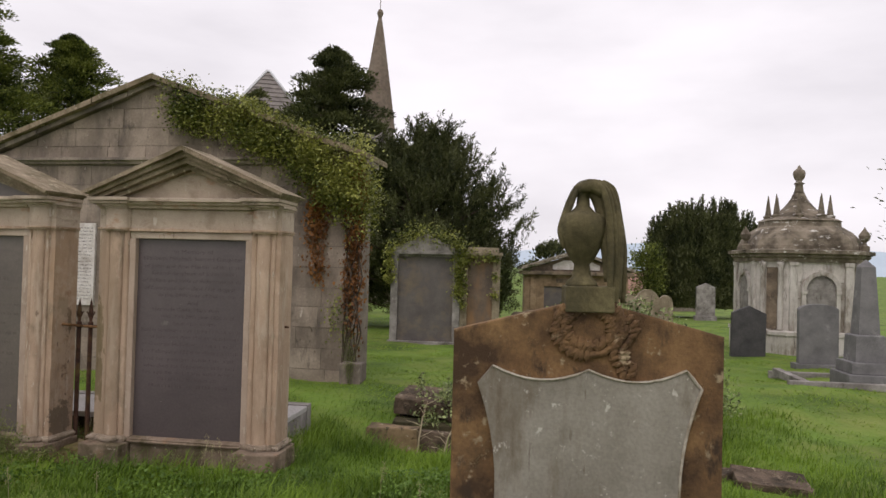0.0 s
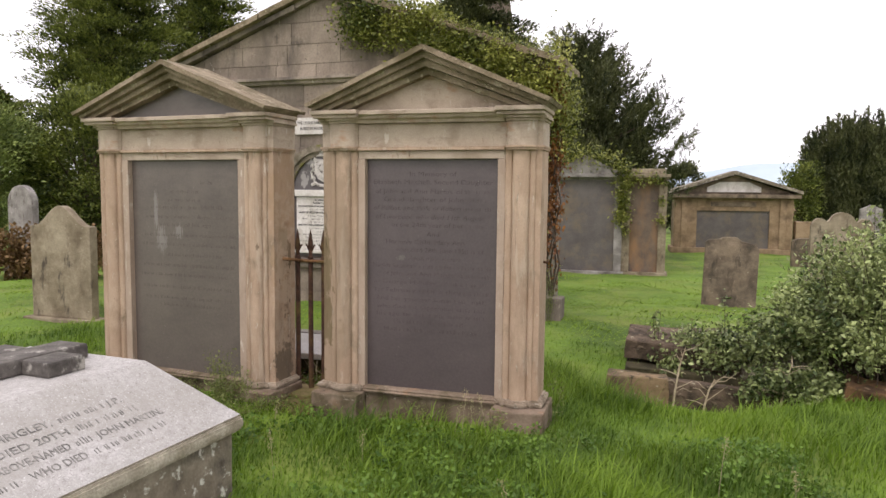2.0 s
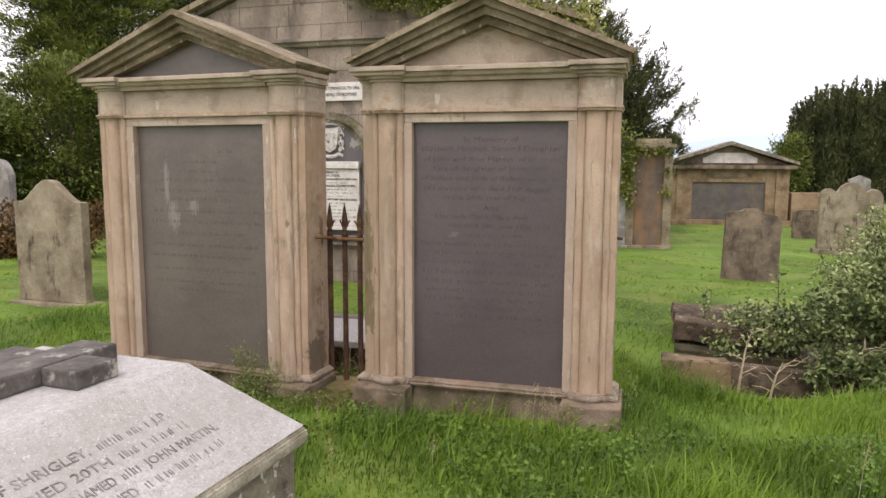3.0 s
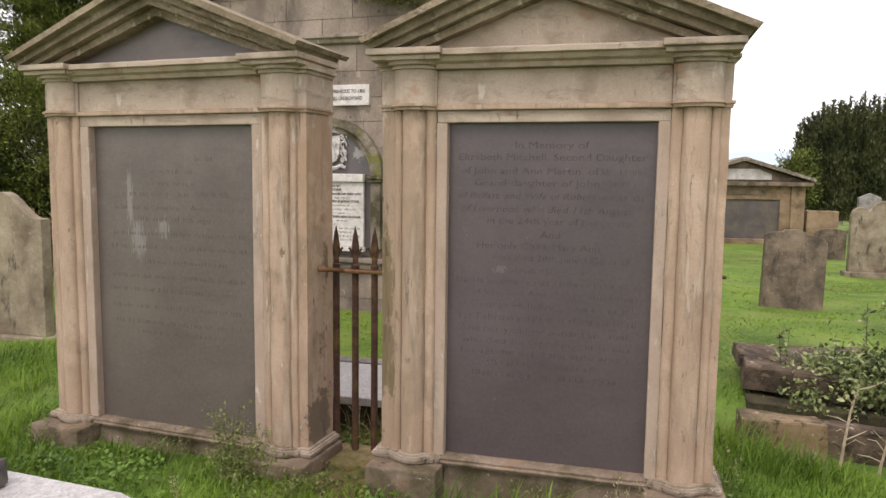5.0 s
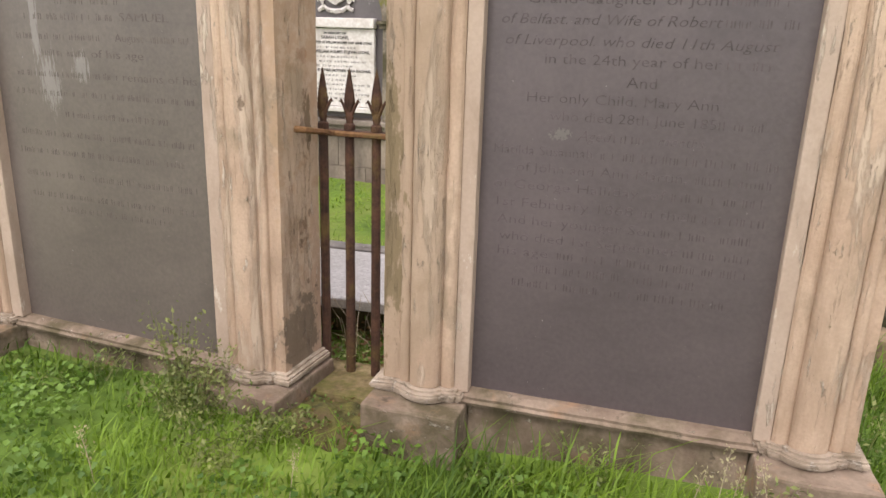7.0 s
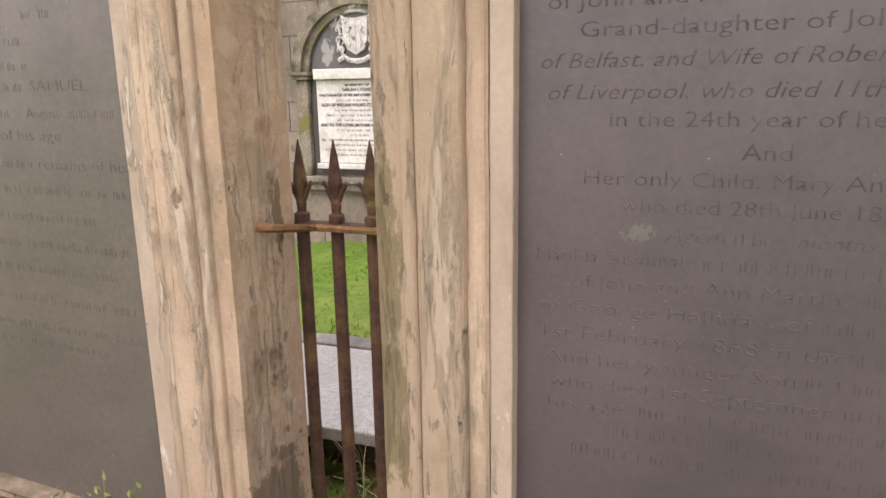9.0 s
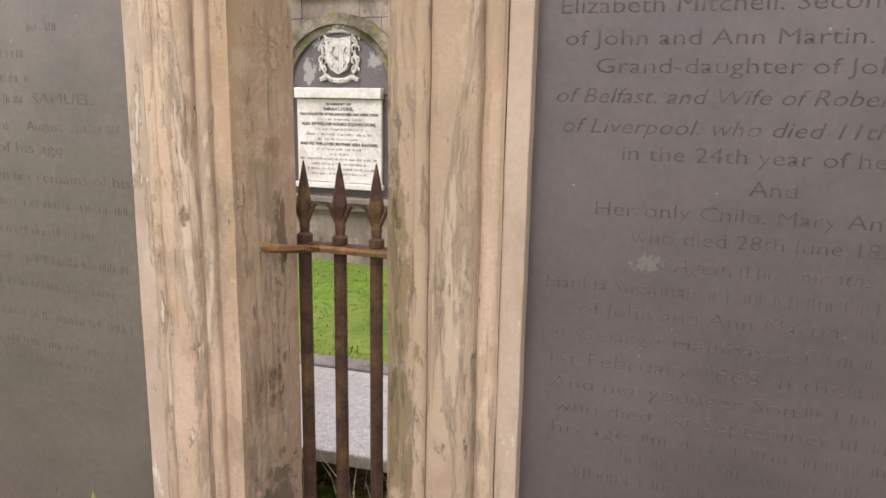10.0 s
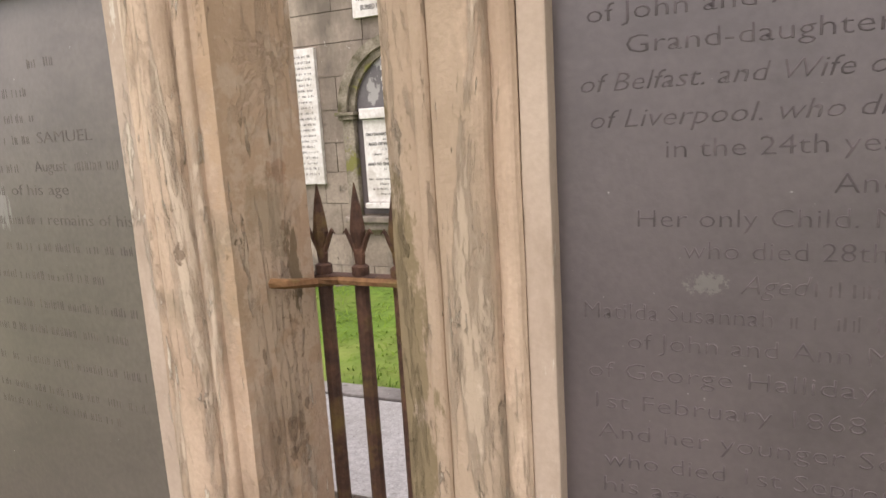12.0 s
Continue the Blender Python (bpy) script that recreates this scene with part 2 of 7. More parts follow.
SAND_ROOF = material("mossy_sandstone", (0.235, 0.18, 0.12), (0.35, 0.285, 0.20), 3.0, 60, 0.95, 0.5, (0.13, 0.105, 0.058), 3.2, 0.53, 0.10, spots=(0.42, 0.37, 0.26), spot_scale=12, spot_at=0.63)
flake(SAND_ROOF, (0.40, 0.33, 0.22), 7.0, 0.60, 0.02, 0.6, 0.004, 0.6)
flake(SAND_ROOF, (0.10, 0.085, 0.05), 16.0, 0.65, 0.02, 1.0, -0.004, 0.7)
SAND_FOOT = material("damp_plinth_stone", (0.165, 0.118, 0.084), (0.315, 0.242, 0.180), 4.0, 60, 0.95, 0.35, (0.10, 0.080, 0.045), 4.0, 0.54, 0.08, grainy=0.25, layers=(((0.30, 0.185, 0.11), 3.0, 0.64, 0.06, 1.0), ((0.085, 0.066, 0.045), 9.0, 0.66, 0.04, 1.0)))
flake(SAND_FOOT, (0.50, 0.44, 0.345), 12.0, 0.635, 0.02, 0.7, 0.003, 0.8)
SAND_BASE = material("pale_edged_base_stone", (0.31, 0.245, 0.182), (0.43, 0.355, 0.275), 4.0, 70, 0.92, 0.3, (0.18, 0.14, 0.095), 6.0, 0.58, 0.08, grainy=0.2)
flake(SAND_BASE, (0.58, 0.51, 0.42), 14.0, 0.60, 0.03, 0.6, 0.003, 0.8)


def slate(name, a, b_):
    """Honed slate with a dull sheen, cloudy bloom and pale specks."""
    m = material(name, a, b_, 1.1, 60, 0.40, 0.06, tuple(1.2 * v for v in b_), 1.3, 0.62, 0.16, streak=2.0, spots=(0.45, 0.43, 0.41), spot_scale=46, spot_at=0.732, grainy=0.28, layers=((tuple(0.82 * v for v in a), 2.2, 0.62, 0.12, 0.5),))
    m.node_tree.nodes["Principled BSDF"].inputs["Specular IOR Level"].default_value = 0.6
    return m


SLATE = slate("dark_slate", (0.078, 0.062, 0.062), (0.102, 0.081, 0.080))
SLATE_B = slate("olive_grey_slate", (0.104, 0.085, 0.073), (0.133, 0.110, 0.093))
SLATE_ARCH = slate("lime_stained_slate", (0.079, 0.067, 0.068), (0.101, 0.087, 0.087))
for c_, s_ in (((-0.45, 0.0, 2.03), (0.10, 0.3, 0.24)), ((0.27, 0.0, 2.10), (0.16, 0.3, 0.14)), ((-0.36, 0.0, 2.28), (0.12, 0.3, 0.14))):
    mark(SLATE_ARCH, c_, s_, (0.40, 0.38, 0.35), 16, 0.50, 1.5, 0.6)
for c_, s_, at_ in (((-0.33, 0.05, 1.66), (0.05, 0.3, 0.36), 0.47), ((-0.27, 0.05, 1.40), (0.13, 0.3, 0.26), 0.49), ((-0.08, 0.05, 1.48), (0.10, 0.3, 0.16), 0.52)):
    mark(SLATE_B, c_, s_, (0.36, 0.345, 0.32), 90, at_ + 0.055, 9.0, 0.36)
mark(SLATE, (-0.24, 0.05, 1.33), (0.06, 0.2, 0.035), (0.24, 0.225, 0.195), 60, 0.50, 1.0, 0.3)
SLATE_FAR = material("stained_far_slate", (0.095, 0.083, 0.080), (0.15, 0.132, 0.122), 1.6, 30, 0.6, 0.1, (0.20, 0.155, 0.105), 1.7, 0.60, 0.12, grainy=0.2)
# tones just under the slates' own: shade of the incised strokes, painted
WORN = material("worn_groove_shade_writing", (0.074, 0.059, 0.059), (0.102, 0.081, 0.080), 16, 60, 0.6, 0)
WORN_B = material("worn_writing_on_olive_slate", (0.090, 0.074, 0.064), (0.130, 0.108, 0.091), 16, 60, 0.6, 0)
CUT = material("groove_shade_letters", (0.056, 0.044, 0.044), (0.092, 0.073, 0.073), 14, 60, 0.6, 0)
LETTER_GREY = material("worn_lead_letters", (0.13, 0.125, 0.115), (0.33, 0.315, 0.295), 16, 40, 0.8, 0)
GREY_STONE = material("grey_ashlar", (0.185, 0.150, 0.120), (0.33, 0.275, 0.225), 1.3, 30, 0.92, 0.4, (0.12, 0.10, 0.085), 1.5, 0.575, 0.10, streak=2.5, spots=(0.46, 0.42, 0.37), spot_scale=5, spot_at=0.68, grainy=0.3, each=0.16, layers=(((0.095, 0.078, 0.06), 4.0, 0.63, 0.05, 1.5), ((0.52, 0.46, 0.39), 6.0, 0.69, 0.03, 3.0)))
ASHLAR = material("warm_ashlar_stone", (0.20, 0.158, 0.125), (0.355, 0.292, 0.232), 1.3, 30, 0.92, 0.4, (0.13, 0.106, 0.085), 1.5, 0.58, 0.10, streak=2.5, grainy=0.3, each=0.18, layers=(((0.095, 0.078, 0.06), 4.0, 0.64, 0.05, 1.5), ((0.52, 0.46, 0.39), 6.0, 0.68, 0.03, 3.0)))
for m_ in (GREY_STONE, ASHLAR):
    flake(m_, (0.085, 0.072, 0.062), 2.4, 0.60, 0.05, 3.0, 0, 0.6)
    flake(m_, (0.50, 0.45, 0.39), 7.0, 0.665, 0.012, 1.5, 0.004, 0.8)
    flake(m_, (0.10, 0.08, 0.065), 9.0, 0.665, 0.012, 1.2, -0.006, 0.7)
MOSSY_ARCH = material("mossy_moulded_stone", (0.16, 0.135, 0.10), (0.29, 0.245, 0.19), 2.5, 40, 0.95, 0.4, (0.075, 0.065, 0.035), 3.0, 0.52, 0.08, spots=(0.17, 0.16, 0.05), spot_scale=4, spot_at=0.60)
TAN_STONE = material("tan_brown_sandstone", (0.23, 0.155, 0.09), (0.36, 0.26, 0.165), 2.0, 30, 0.92, 0.3, (0.13, 0.09, 0.055), 1.8, 0.57, 0.1, grainy=0.25)
RUST_MOSS = material("mossy_rust", (0.125, 0.060, 0.026), (0.23, 0.125, 0.055), 12, 60, 0.85, 0.4, (0.17, 0.15, 0.05), 6, 0.60, 0.08)
MOSS_STONE = material("mossy_kerb_stone", (0.12, 0.090, 0.040), (0.25, 0.185, 0.095), 5, 40, 0.95, 0.6, (0.095, 0.095, 0.02), 5, 0.54, 0.08)
MOSS = material("brown_green_moss", (0.055, 0.050, 0.020), (0.135, 0.125, 0.035), 14, 90, 1.0, 0.8, (0.10, 0.070, 0.035), 6, 0.56, 0.08)
JOINT = material("recessed_mortar", (0.15, 0.125, 0.10), (0.25, 0.21, 0.17), 4, 30, 0.95, 0.3)
BROWN_STONE = material("rust_brown_sandstone", (0.135, 0.074, 0.034), (0.262, 0.155, 0.070), 3.2, 60, 0.92, 0.35, (0.062, 0.036, 0.020), 3.2, 0.52, 0.09, spots=(0.33, 0.255, 0.16), spot_scale=9, spot_at=0.63, grainy=0.3, layers=(((0.05, 0.032, 0.02), 9.0, 0.62, 0.05, 2.5), ((0.40, 0.36, 0.28), 30.0, 0.70, 0.02, 1.0)))
URN_STONE = material("algae_green_stone", (0.075, 0.062, 0.030), (0.145, 0.122, 0.062), 6, 45, 0.95, 0.5, (0.055, 0.048, 0.026), 5, 0.58, 0.1)
RIM = material("pale_lichen_rim", (0.26, 0.22, 0.16), (0.46, 0.42, 0.35), 12, 60, 0.9, 0.3)
flake(BROWN_STONE, (0.082, 0.050, 0.028), 5.0, 0.60, 0.06, 1.2, -0.002, 0.5)
flake(BROWN_STONE, (0.31, 0.22, 0.125), 11.0, 0.64, 0.015, 1.2, 0.003, 0.6)
SHIELD_STONE = material("lichened_grey_panel", (0.20, 0.18, 0.145), (0.31, 0.285, 0.24), 2.4, 60, 0.9, 0.25, (0.15, 0.12, 0.085), 4.5, 0.585, 0.08, streak=3.0, spots=(0.50, 0.47, 0.41), spot_scale=26, spot_at=0.665, grainy=0.25, layers=(((0.48, 0.45, 0.39), 12.0, 0.66, 0.02, 1.2), ((0.11, 0.085, 0.06), 14.0, 0.67, 0.04, 6.0)))
GRANITE = material("pale_speckled_granite", (0.37, 0.35, 0.335), (0.50, 0.48, 0.465), 30, 130, 0.7, 0.15, (0.33, 0.31, 0.28), 1.7, 0.58, 0.12, spots=(0.62, 0.61, 0.60), spot_scale=110, spot_at=0.62, layers=(((0.22, 0.20, 0.185), 85.0, 0.63, 0.03, 1.0),))
GRANITE_EDGE = material("lichened_granite_edge", (0.34, 0.30, 0.23), (0.50, 0.45, 0.36), 6, 70, 0.9, 0.4, (0.20, 0.17, 0.11), 5, 0.57, 0.1)
CHEST_STONE = material("mottled_chest_stone", (0.17, 0.138, 0.10), (0.36, 0.315, 0.24), 3, 60, 0.95, 0.4, (0.085, 0.072, 0.055), 3, 0.58, 0.08, spots=(0.60, 0.58, 0.50), spot_scale=13, spot_at=0.61, grainy=0.3)
CROSS_STONE = material("dark_weathered_cross", (0.07, 0.062, 0.055), (0.15, 0.135, 0.12), 7, 50, 0.8, 0.4, (0.36, 0.34, 0.30), 9, 0.60, 0.05)
MARBLE = material("white_marble", (0.56, 0.52, 0.48), (0.70, 0.66, 0.62), 3, 30, 0.6, 0.05, (0.42, 0.37, 0.32), 4.5, 0.60, 0.1, spots=(0.30, 0.26, 0.22), spot_scale=14, spot_at=0.68)
CARVED = material("dirty_carved_marble", (0.42, 0.39, 0.36), (0.66, 0.62, 0.58), 14, 40, 0.7, 0.2, (0.16, 0.14, 0.12), 18, 0.60, 0.05)
INK = material("faded_black_lettering", (0.055, 0.05, 0.048), (0.14, 0.13, 0.12), 20, 60, 0.8, 0)
RUST = material("rusty_iron", (0.045, 0.024, 0.017), (0.10, 0.050, 0.030), 14, 80, 0.8, 0.4, (0.13, 0.085, 0.030), 7, 0.60, 0.08)
HEAD_BUFF = material("buff_headstone", (0.25, 0.205, 0.14), (0.38, 0.32, 0.23), 3, 40, 0.92, 0.4, (0.15, 0.115, 0.075), 2.6, 0.55, 0.12, grainy=0.22, layers=(((0.075, 0.06, 0.045), 7.0, 0.64, 0.05, 3.0), ((0.46, 0.42, 0.33), 26.0, 0.69, 0.02, 1.0)))
HEAD_GREY = material("grey_headstone", (0.22, 0.20, 0.185), (0.36, 0.335, 0.31), 3, 40, 0.92, 0.4, (0.12, 0.105, 0.095), 2.4, 0.55, 0.12, spots=(0.52, 0.49, 0.44), spot_scale=15, spot_at=0.69, grainy=0.22, layers=(((0.075, 0.06, 0.045), 7.0, 0.64, 0.05, 3.0), ((0.46, 0.42, 0.33), 26.0, 0.69, 0.02, 1.0)))
HEAD_BROWN = material("brown_headstone", (0.165, 0.122, 0.085), (0.285, 0.222, 0.158), 3, 40, 0.92, 0.5, (0.075, 0.06, 0.045), 2.6, 0.55, 0.12, spots=(0.40, 0.34, 0.24), spot_scale=12, spot_at=0.68, grainy=0.22, layers=(((0.075, 0.06, 0.045), 7.0, 0.64, 0.05, 3.0), ((0.46, 0.42, 0.33), 26.0, 0.69, 0.02, 1.0)))
DARK_GRANITE = material("grey_granite", (0.13, 0.125, 0.125), (0.21, 0.20, 0.20), 3, 60, 0.75, 0.2, (0.30, 0.29, 0.28), 3.0, 0.66, 0.06, grainy=0.3)
HEAD_DARK = material("dark_headstone", (0.045, 0.043, 0.045), (0.085, 0.08, 0.08), 3, 40, 0.7, 0.2)
OCTA_STONE = material("stained_pale_ashlar", (0.42, 0.385, 0.345), (0.62, 0.58, 0.53), 1.8, 25, 0.9, 0.2, (0.17, 0.135, 0.10), 2.4, 0.57, 0.08, streak=3.0, grainy=0.15, layers=(((0.10, 0.082, 0.062), 4.0, 0.64, 0.04, 4.0),))
OCTA_ROOF = material("stained_dome_stone", (0.17, 0.138, 0.10), (0.31, 0.262, 0.20), 1.8, 25, 0.9, 0.2, (0.075, 0.06, 0.042), 2.0, 0.52, 0.10, grainy=0.15, layers=(((0.60, 0.57, 0.52), 3.4, 0.62, 0.025, 0.35),))
ROOF_SLATE = material("weathered_roof_slate", (0.16, 0.14, 0.13), (0.27, 0.24, 0.22), 2, 12, 0.8, 0.4, island=0.25)
SPIRE_STONE = material("brown_spire_stone", (0.145, 0.11, 0.085), (0.22, 0.175, 0.14), 0.4, 4, 0.9, 0.3)
LEAD = material("pale_roof_ridge", (0.55, 0.55, 0.57), (0.66, 0.66, 0.68), 2, 20, 0.6, 0.1)
TILE_RED = material("brown_red_roof", (0.26, 0.15, 0.11), (0.34, 0.20, 0.15), 0.6, 6, 0.9, 0.2)
EARTH = material("grassy_earth", (0.060, 0.105, 0.014), (0.15, 0.245, 0.032), 0.55, 14, 0.95, 0.9, (0.21, 0.235, 0.055), 0.9, 0.60, 0.14)
SOIL = material("dark_soil", (0.04, 0.035, 0.02), (0.10, 0.085, 0.045), 6, 40, 0.95, 0.8)
BARK = material("dark_bark", (0.05, 0.035, 0.025), (0.10, 0.075, 0.055), 5, 30, 0.95, 0.8)
DEADWOOD = material("dead_pale_stem", (0.34, 0.27, 0.18), (0.50, 0.42, 0.30), 9, 40, 0.9, 0.3)
# pale blue of the air's haze is painted into the hill colour
HILL = material("haze_tinted_hill", (0.42, 0.50, 0.58), (0.48, 0.56, 0.63), 0.004, 0.05, 1.0, 0, grainy=0.04)
GRASS = leaf_material("grass_blade", (0.060, 0.118, 0.010), (0.225, 0.345, 0.034), 1.1, 0.55, 0.4)
GRASS_FAR = leaf_material("short_grass_blade", (0.140, 0.228, 0.024), (0.225, 0.335, 0.036), 0.7, 0.6, 0.4)
CLOVER = leaf_material("clover_and_weed_leaf", (0.050, 0.105, 0.014), (0.165, 0.275, 0.042), 2.5, 0.5, 0.25)
STRAW = leaf_material("grass_seed_head", (0.30, 0.27, 0.13), (0.48, 0.43, 0.25), 2, 0.7, 0.3)
IVY = leaf_material("ivy_leaf", (0.050, 0.075, 0.016), (0.36, 0.37, 0.085), 1.6, 0.4, 0.25)
IVY_RED = leaf_material("reddened_ivy_leaf", (0.11, 0.04, 0.012), (0.28, 0.125, 0.03), 2.2, 0.5, 0.25)
BRAMBLE = leaf_material("bramble_leaf", (0.034, 0.060, 0.016), (0.43, 0.49, 0.20), 3.2, 0.34, 0.2)
YEW = leaf_material("yew_needle_spray", (0.026, 0.036, 0.013), (0.135, 0.145, 0.055), 0.9, 0.6, 0.2)
CONIFER = leaf_material("cypress_spray", (0.024, 0.040, 0.010), (0.225, 0.255, 0.052), 1.1, 0.6, 0.2)
BROADLEAF = leaf_material("broad_leaf", (0.08, 0.12, 0.03), (0.33, 0.39, 0.11), 0.9, 0.5, 0.25)
WEED = leaf_material("dull_weed_leaf", (0.075, 0.100, 0.024), (0.30, 0.325, 0.11), 3.0, 0.5, 0.25)
HEDGE_RED = leaf_material("copper_hedge_leaf", (0.10, 0.055, 0.022), (0.26, 0.16, 0.07), 2.0, 0.6, 0.25)


# ---- mesh helpers ----
def part(name, bm, mat, parent=None, label="", smooth=False):
    me = bpy.data.meshes.new(name)
    bm.normal_update()
    bm.to_mesh(me)
    bm.free()
    me.materials.append(mat)
    if smooth:
        me.shade_smooth()
    ob = new(name, me)
    if parent is not None:
        ob.parent = parent
    if label:
        ob["label"] = label
    return ob


def raw(name, verts, faces, mat, parent=None):
    """A mesh from arrays: verts (n,3), faces (m,k)."""
    me = bpy.data.meshes.new(name)
    verts, faces = np.asarray(verts, np.float32), np.asarray(faces, np.int32)
    k = faces.shape[1]
    me.vertices.add(len(verts))
    me.vertices.foreach_set("co", verts.ravel())
    me.loops.add(faces.size)
    me.loops.foreach_set("vertex_index", faces.ravel())
    me.polygons.add(len(faces))
    me.polygons.foreach_set("loop_start", np.arange(0, faces.size, k, dtype=np.int32))
    me.update(calc_edges=True)
    me.validate()
    me.materials.append(mat)
    ob = new(name, me)
    if parent is not None:
        ob.parent = parent
    return ob


def thing(name, m, label, category, group=""):
    ob = new(name)
    ob.empty_display_size = 0.2
    ob.matrix_world = m
    return tagged(ob, label, category, group)


def bx(bm, x0, x1, y0, y1, z0, z1, bev=0.0):
    vs = [bm.verts.new(c) for c in ((x0, y0, z0), (x1, y0, z0), (x1, y1, z0), (x0, y1, z0), (x0, y0, z1), (x1, y0, z1), (x1, y1, z1), (x0, y1, z1))]
    fs = [bm.faces.new([vs[i] for i in q]) for q in ((3, 2, 1, 0), (4, 5, 6, 7), (0, 1, 5, 4), (1, 2, 6, 5), (2, 3, 7, 6), (3, 0, 4, 7))]
    if bev:
        es = list({e for f in fs for e in f.edges})
        bmesh.ops.bevel(bm, geom=es, offset=bev, segments=2, affect="EDGES", profile=0.6)
    return bm


def box(x0, x1, y0, y1, z0, z1, bev=0.006):
    return bx(bmesh.new(), x0, x1, y0, y1, z0, z1, bev)


def prism(bm, poly, lo, hi, axis="y"):
    """A polygon extruded: axis y takes (x, z), axis x takes (y, z), axis z takes (x, y)."""
    put = {"y": lambda p, s: (p[0], s, p[1]), "x": lambda p, s: (s, p[0], p[1]), "z": lambda p, s: (p[0], p[1], s)}[axis]
    a, b = [bm.verts.new(put(p, lo)) for p in poly], [bm.verts.new(put(p, hi)) for p in poly]
    k = len(poly)
    bm.faces.new(a)
    bm.faces.new(b[::-1])
    for i in range(k):
        bm.faces.new((a[i], b[i], b[(i + 1) % k], a[(i + 1) % k]))
    bmesh.ops.recalc_face_normals(bm, faces=bm.faces)
    return bm


def lathe(bm, prof, n=16, cx=0.0, cy=0.0, sx=1.0, sy=1.0, turn=0.0):
    """A turned solid of (radius, z) pairs; n = 4 or 8 makes square and eight-sided ones."""
    rings = []
    for r, z in prof:
        rings.append([bm.verts.new((cx + sx * r * math.cos(turn + 2 * math.pi * i / n), cy + sy * r * math.sin(turn + 2 * math.pi * i / n), z)) for i in range(n)])
    for a, b in zip(rings, rings[1:]):
        for i in range(n):
            bm.faces.new((a[i], a[(i + 1) % n], b[(i + 1) % n], b[i]))
    bm.faces.new(rings[0][::-1])
    bm.faces.new(rings[-1])
    return bm


def arc(cx, cz, r, a0, a1, n):
    return [(cx + r * math.cos(radians(a0 + (a1 - a0) * i / n)), cz + r * math.sin(radians(a0 + (a1 - a0) * i / n))) for i in range(n + 1)]


def roughen(bm, amount, scale, cuts=0):
    if cuts:
        bmesh.ops.subdivide_edges(bm, edges=bm.edges[:], cuts=cuts, use_grid_fill=True)
    for v in bm.verts:
        v.co += noise.noise_vector(v.co * scale) * amount
    return bm


def tube(bm, pts, radii, n=7):
    rings = []
    for i, p in enumerate(pts):
        d = (Vector(pts[min(i + 1, len(pts) - 1)]) - Vector(pts[max(i - 1, 0)])).normalized()
        u = d.orthogonal().normalized()
        v = d.cross(u)
        rings.append([bm.verts.new(Vector(p) + radii[i] * (math.cos(2 * math.pi * k / n) * u + math.sin(2 * math.pi * k / n) * v)) for k in range(n)])
    for a, b in zip(rings, rings[1:]):
        k0 = min(range(n), key=lambda k: (a[0].co - b[k].co).length)
        for k in range(n):
            bm.faces.new((a[k], a[(k + 1) % n], b[(k + 1 + k0) % n], b[(k + k0) % n]))
    bm.faces.new(rings[0][::-1])
    bm.faces.new(rings[-1])
    return bm


def lettering(text, x, z, height, mat, parent, y=-0.003, width=0.0, shear=0.0, align="LEFT", name="inscription", depth=0.0012, bold=0.0, chamfer=0.0):
    """Raised or cut letters on an upright face; squeezed to a width where one is given."""
    cu = bpy.data.curves.new("letters", "FONT")
    cu.body, cu.size, cu.shear, cu.extrude, cu.resolution_u = text, height / 0.7, shear, depth, 2
    cu.align_x, cu.offset, cu.bevel_depth, cu.bevel_resolution = align, bold, chamfer, 0
    tmp = new("letters", cu)
    me = bpy.data.meshes.new_from_object(tmp.evaluated_get(bpy.context.evaluated_depsgraph_get()))
    wide = max(v.co.x for v in me.vertices) - min(v.co.x for v in me.vertices)
    s = width / wide if width else 1.0
    me.transform(pose(x, y, z, 90) @ Matrix.Diagonal((s, 1, 1, 1)))
    me.materials.clear()
    me.materials.append(mat)
    bpy.data.objects.remove(tmp)
    bpy.data.curves.remove(cu)
    ob = new(name, me)
    ob.parent = parent
    ob["kind"] = "stuff"
    return ob


def letter_bars(bm, x0, x1, z, height, rng, y=-0.001):
    """Worn letters past reading: plain bars for their strokes, gaps between words."""
    x = x0
    while x < x1:
        for _ in range(rng.randint(2, 8)):
            for _ in range(rng.choice((1, 2, 2))):
                w = height * rng.uniform(0.10, 0.18)
                if rng.random() < 0.8:
                    bx(bm, x, x + w, y - 0.0008, y + 0.002, z, z + height * rng.uniform(0.6, 1.0))
                x += w + height * 0.16
            x += height * 0.16
            if x > x1:
                break
        x += height * 0.55
    return bm


def worn_writing(rows, height, mat, parent, seed, y):
    """Rows of (x0, x1, z) filled with letter bars, as one part."""
    rng, bm = random.Random(seed), bmesh.new()
    for x0, x1, z in rows:
        letter_bars(bm, x0, x1, z, height, rng, y)
    ob = part("worn_writing", bm, mat, parent)
    ob["kind"] = "stuff"
    return ob


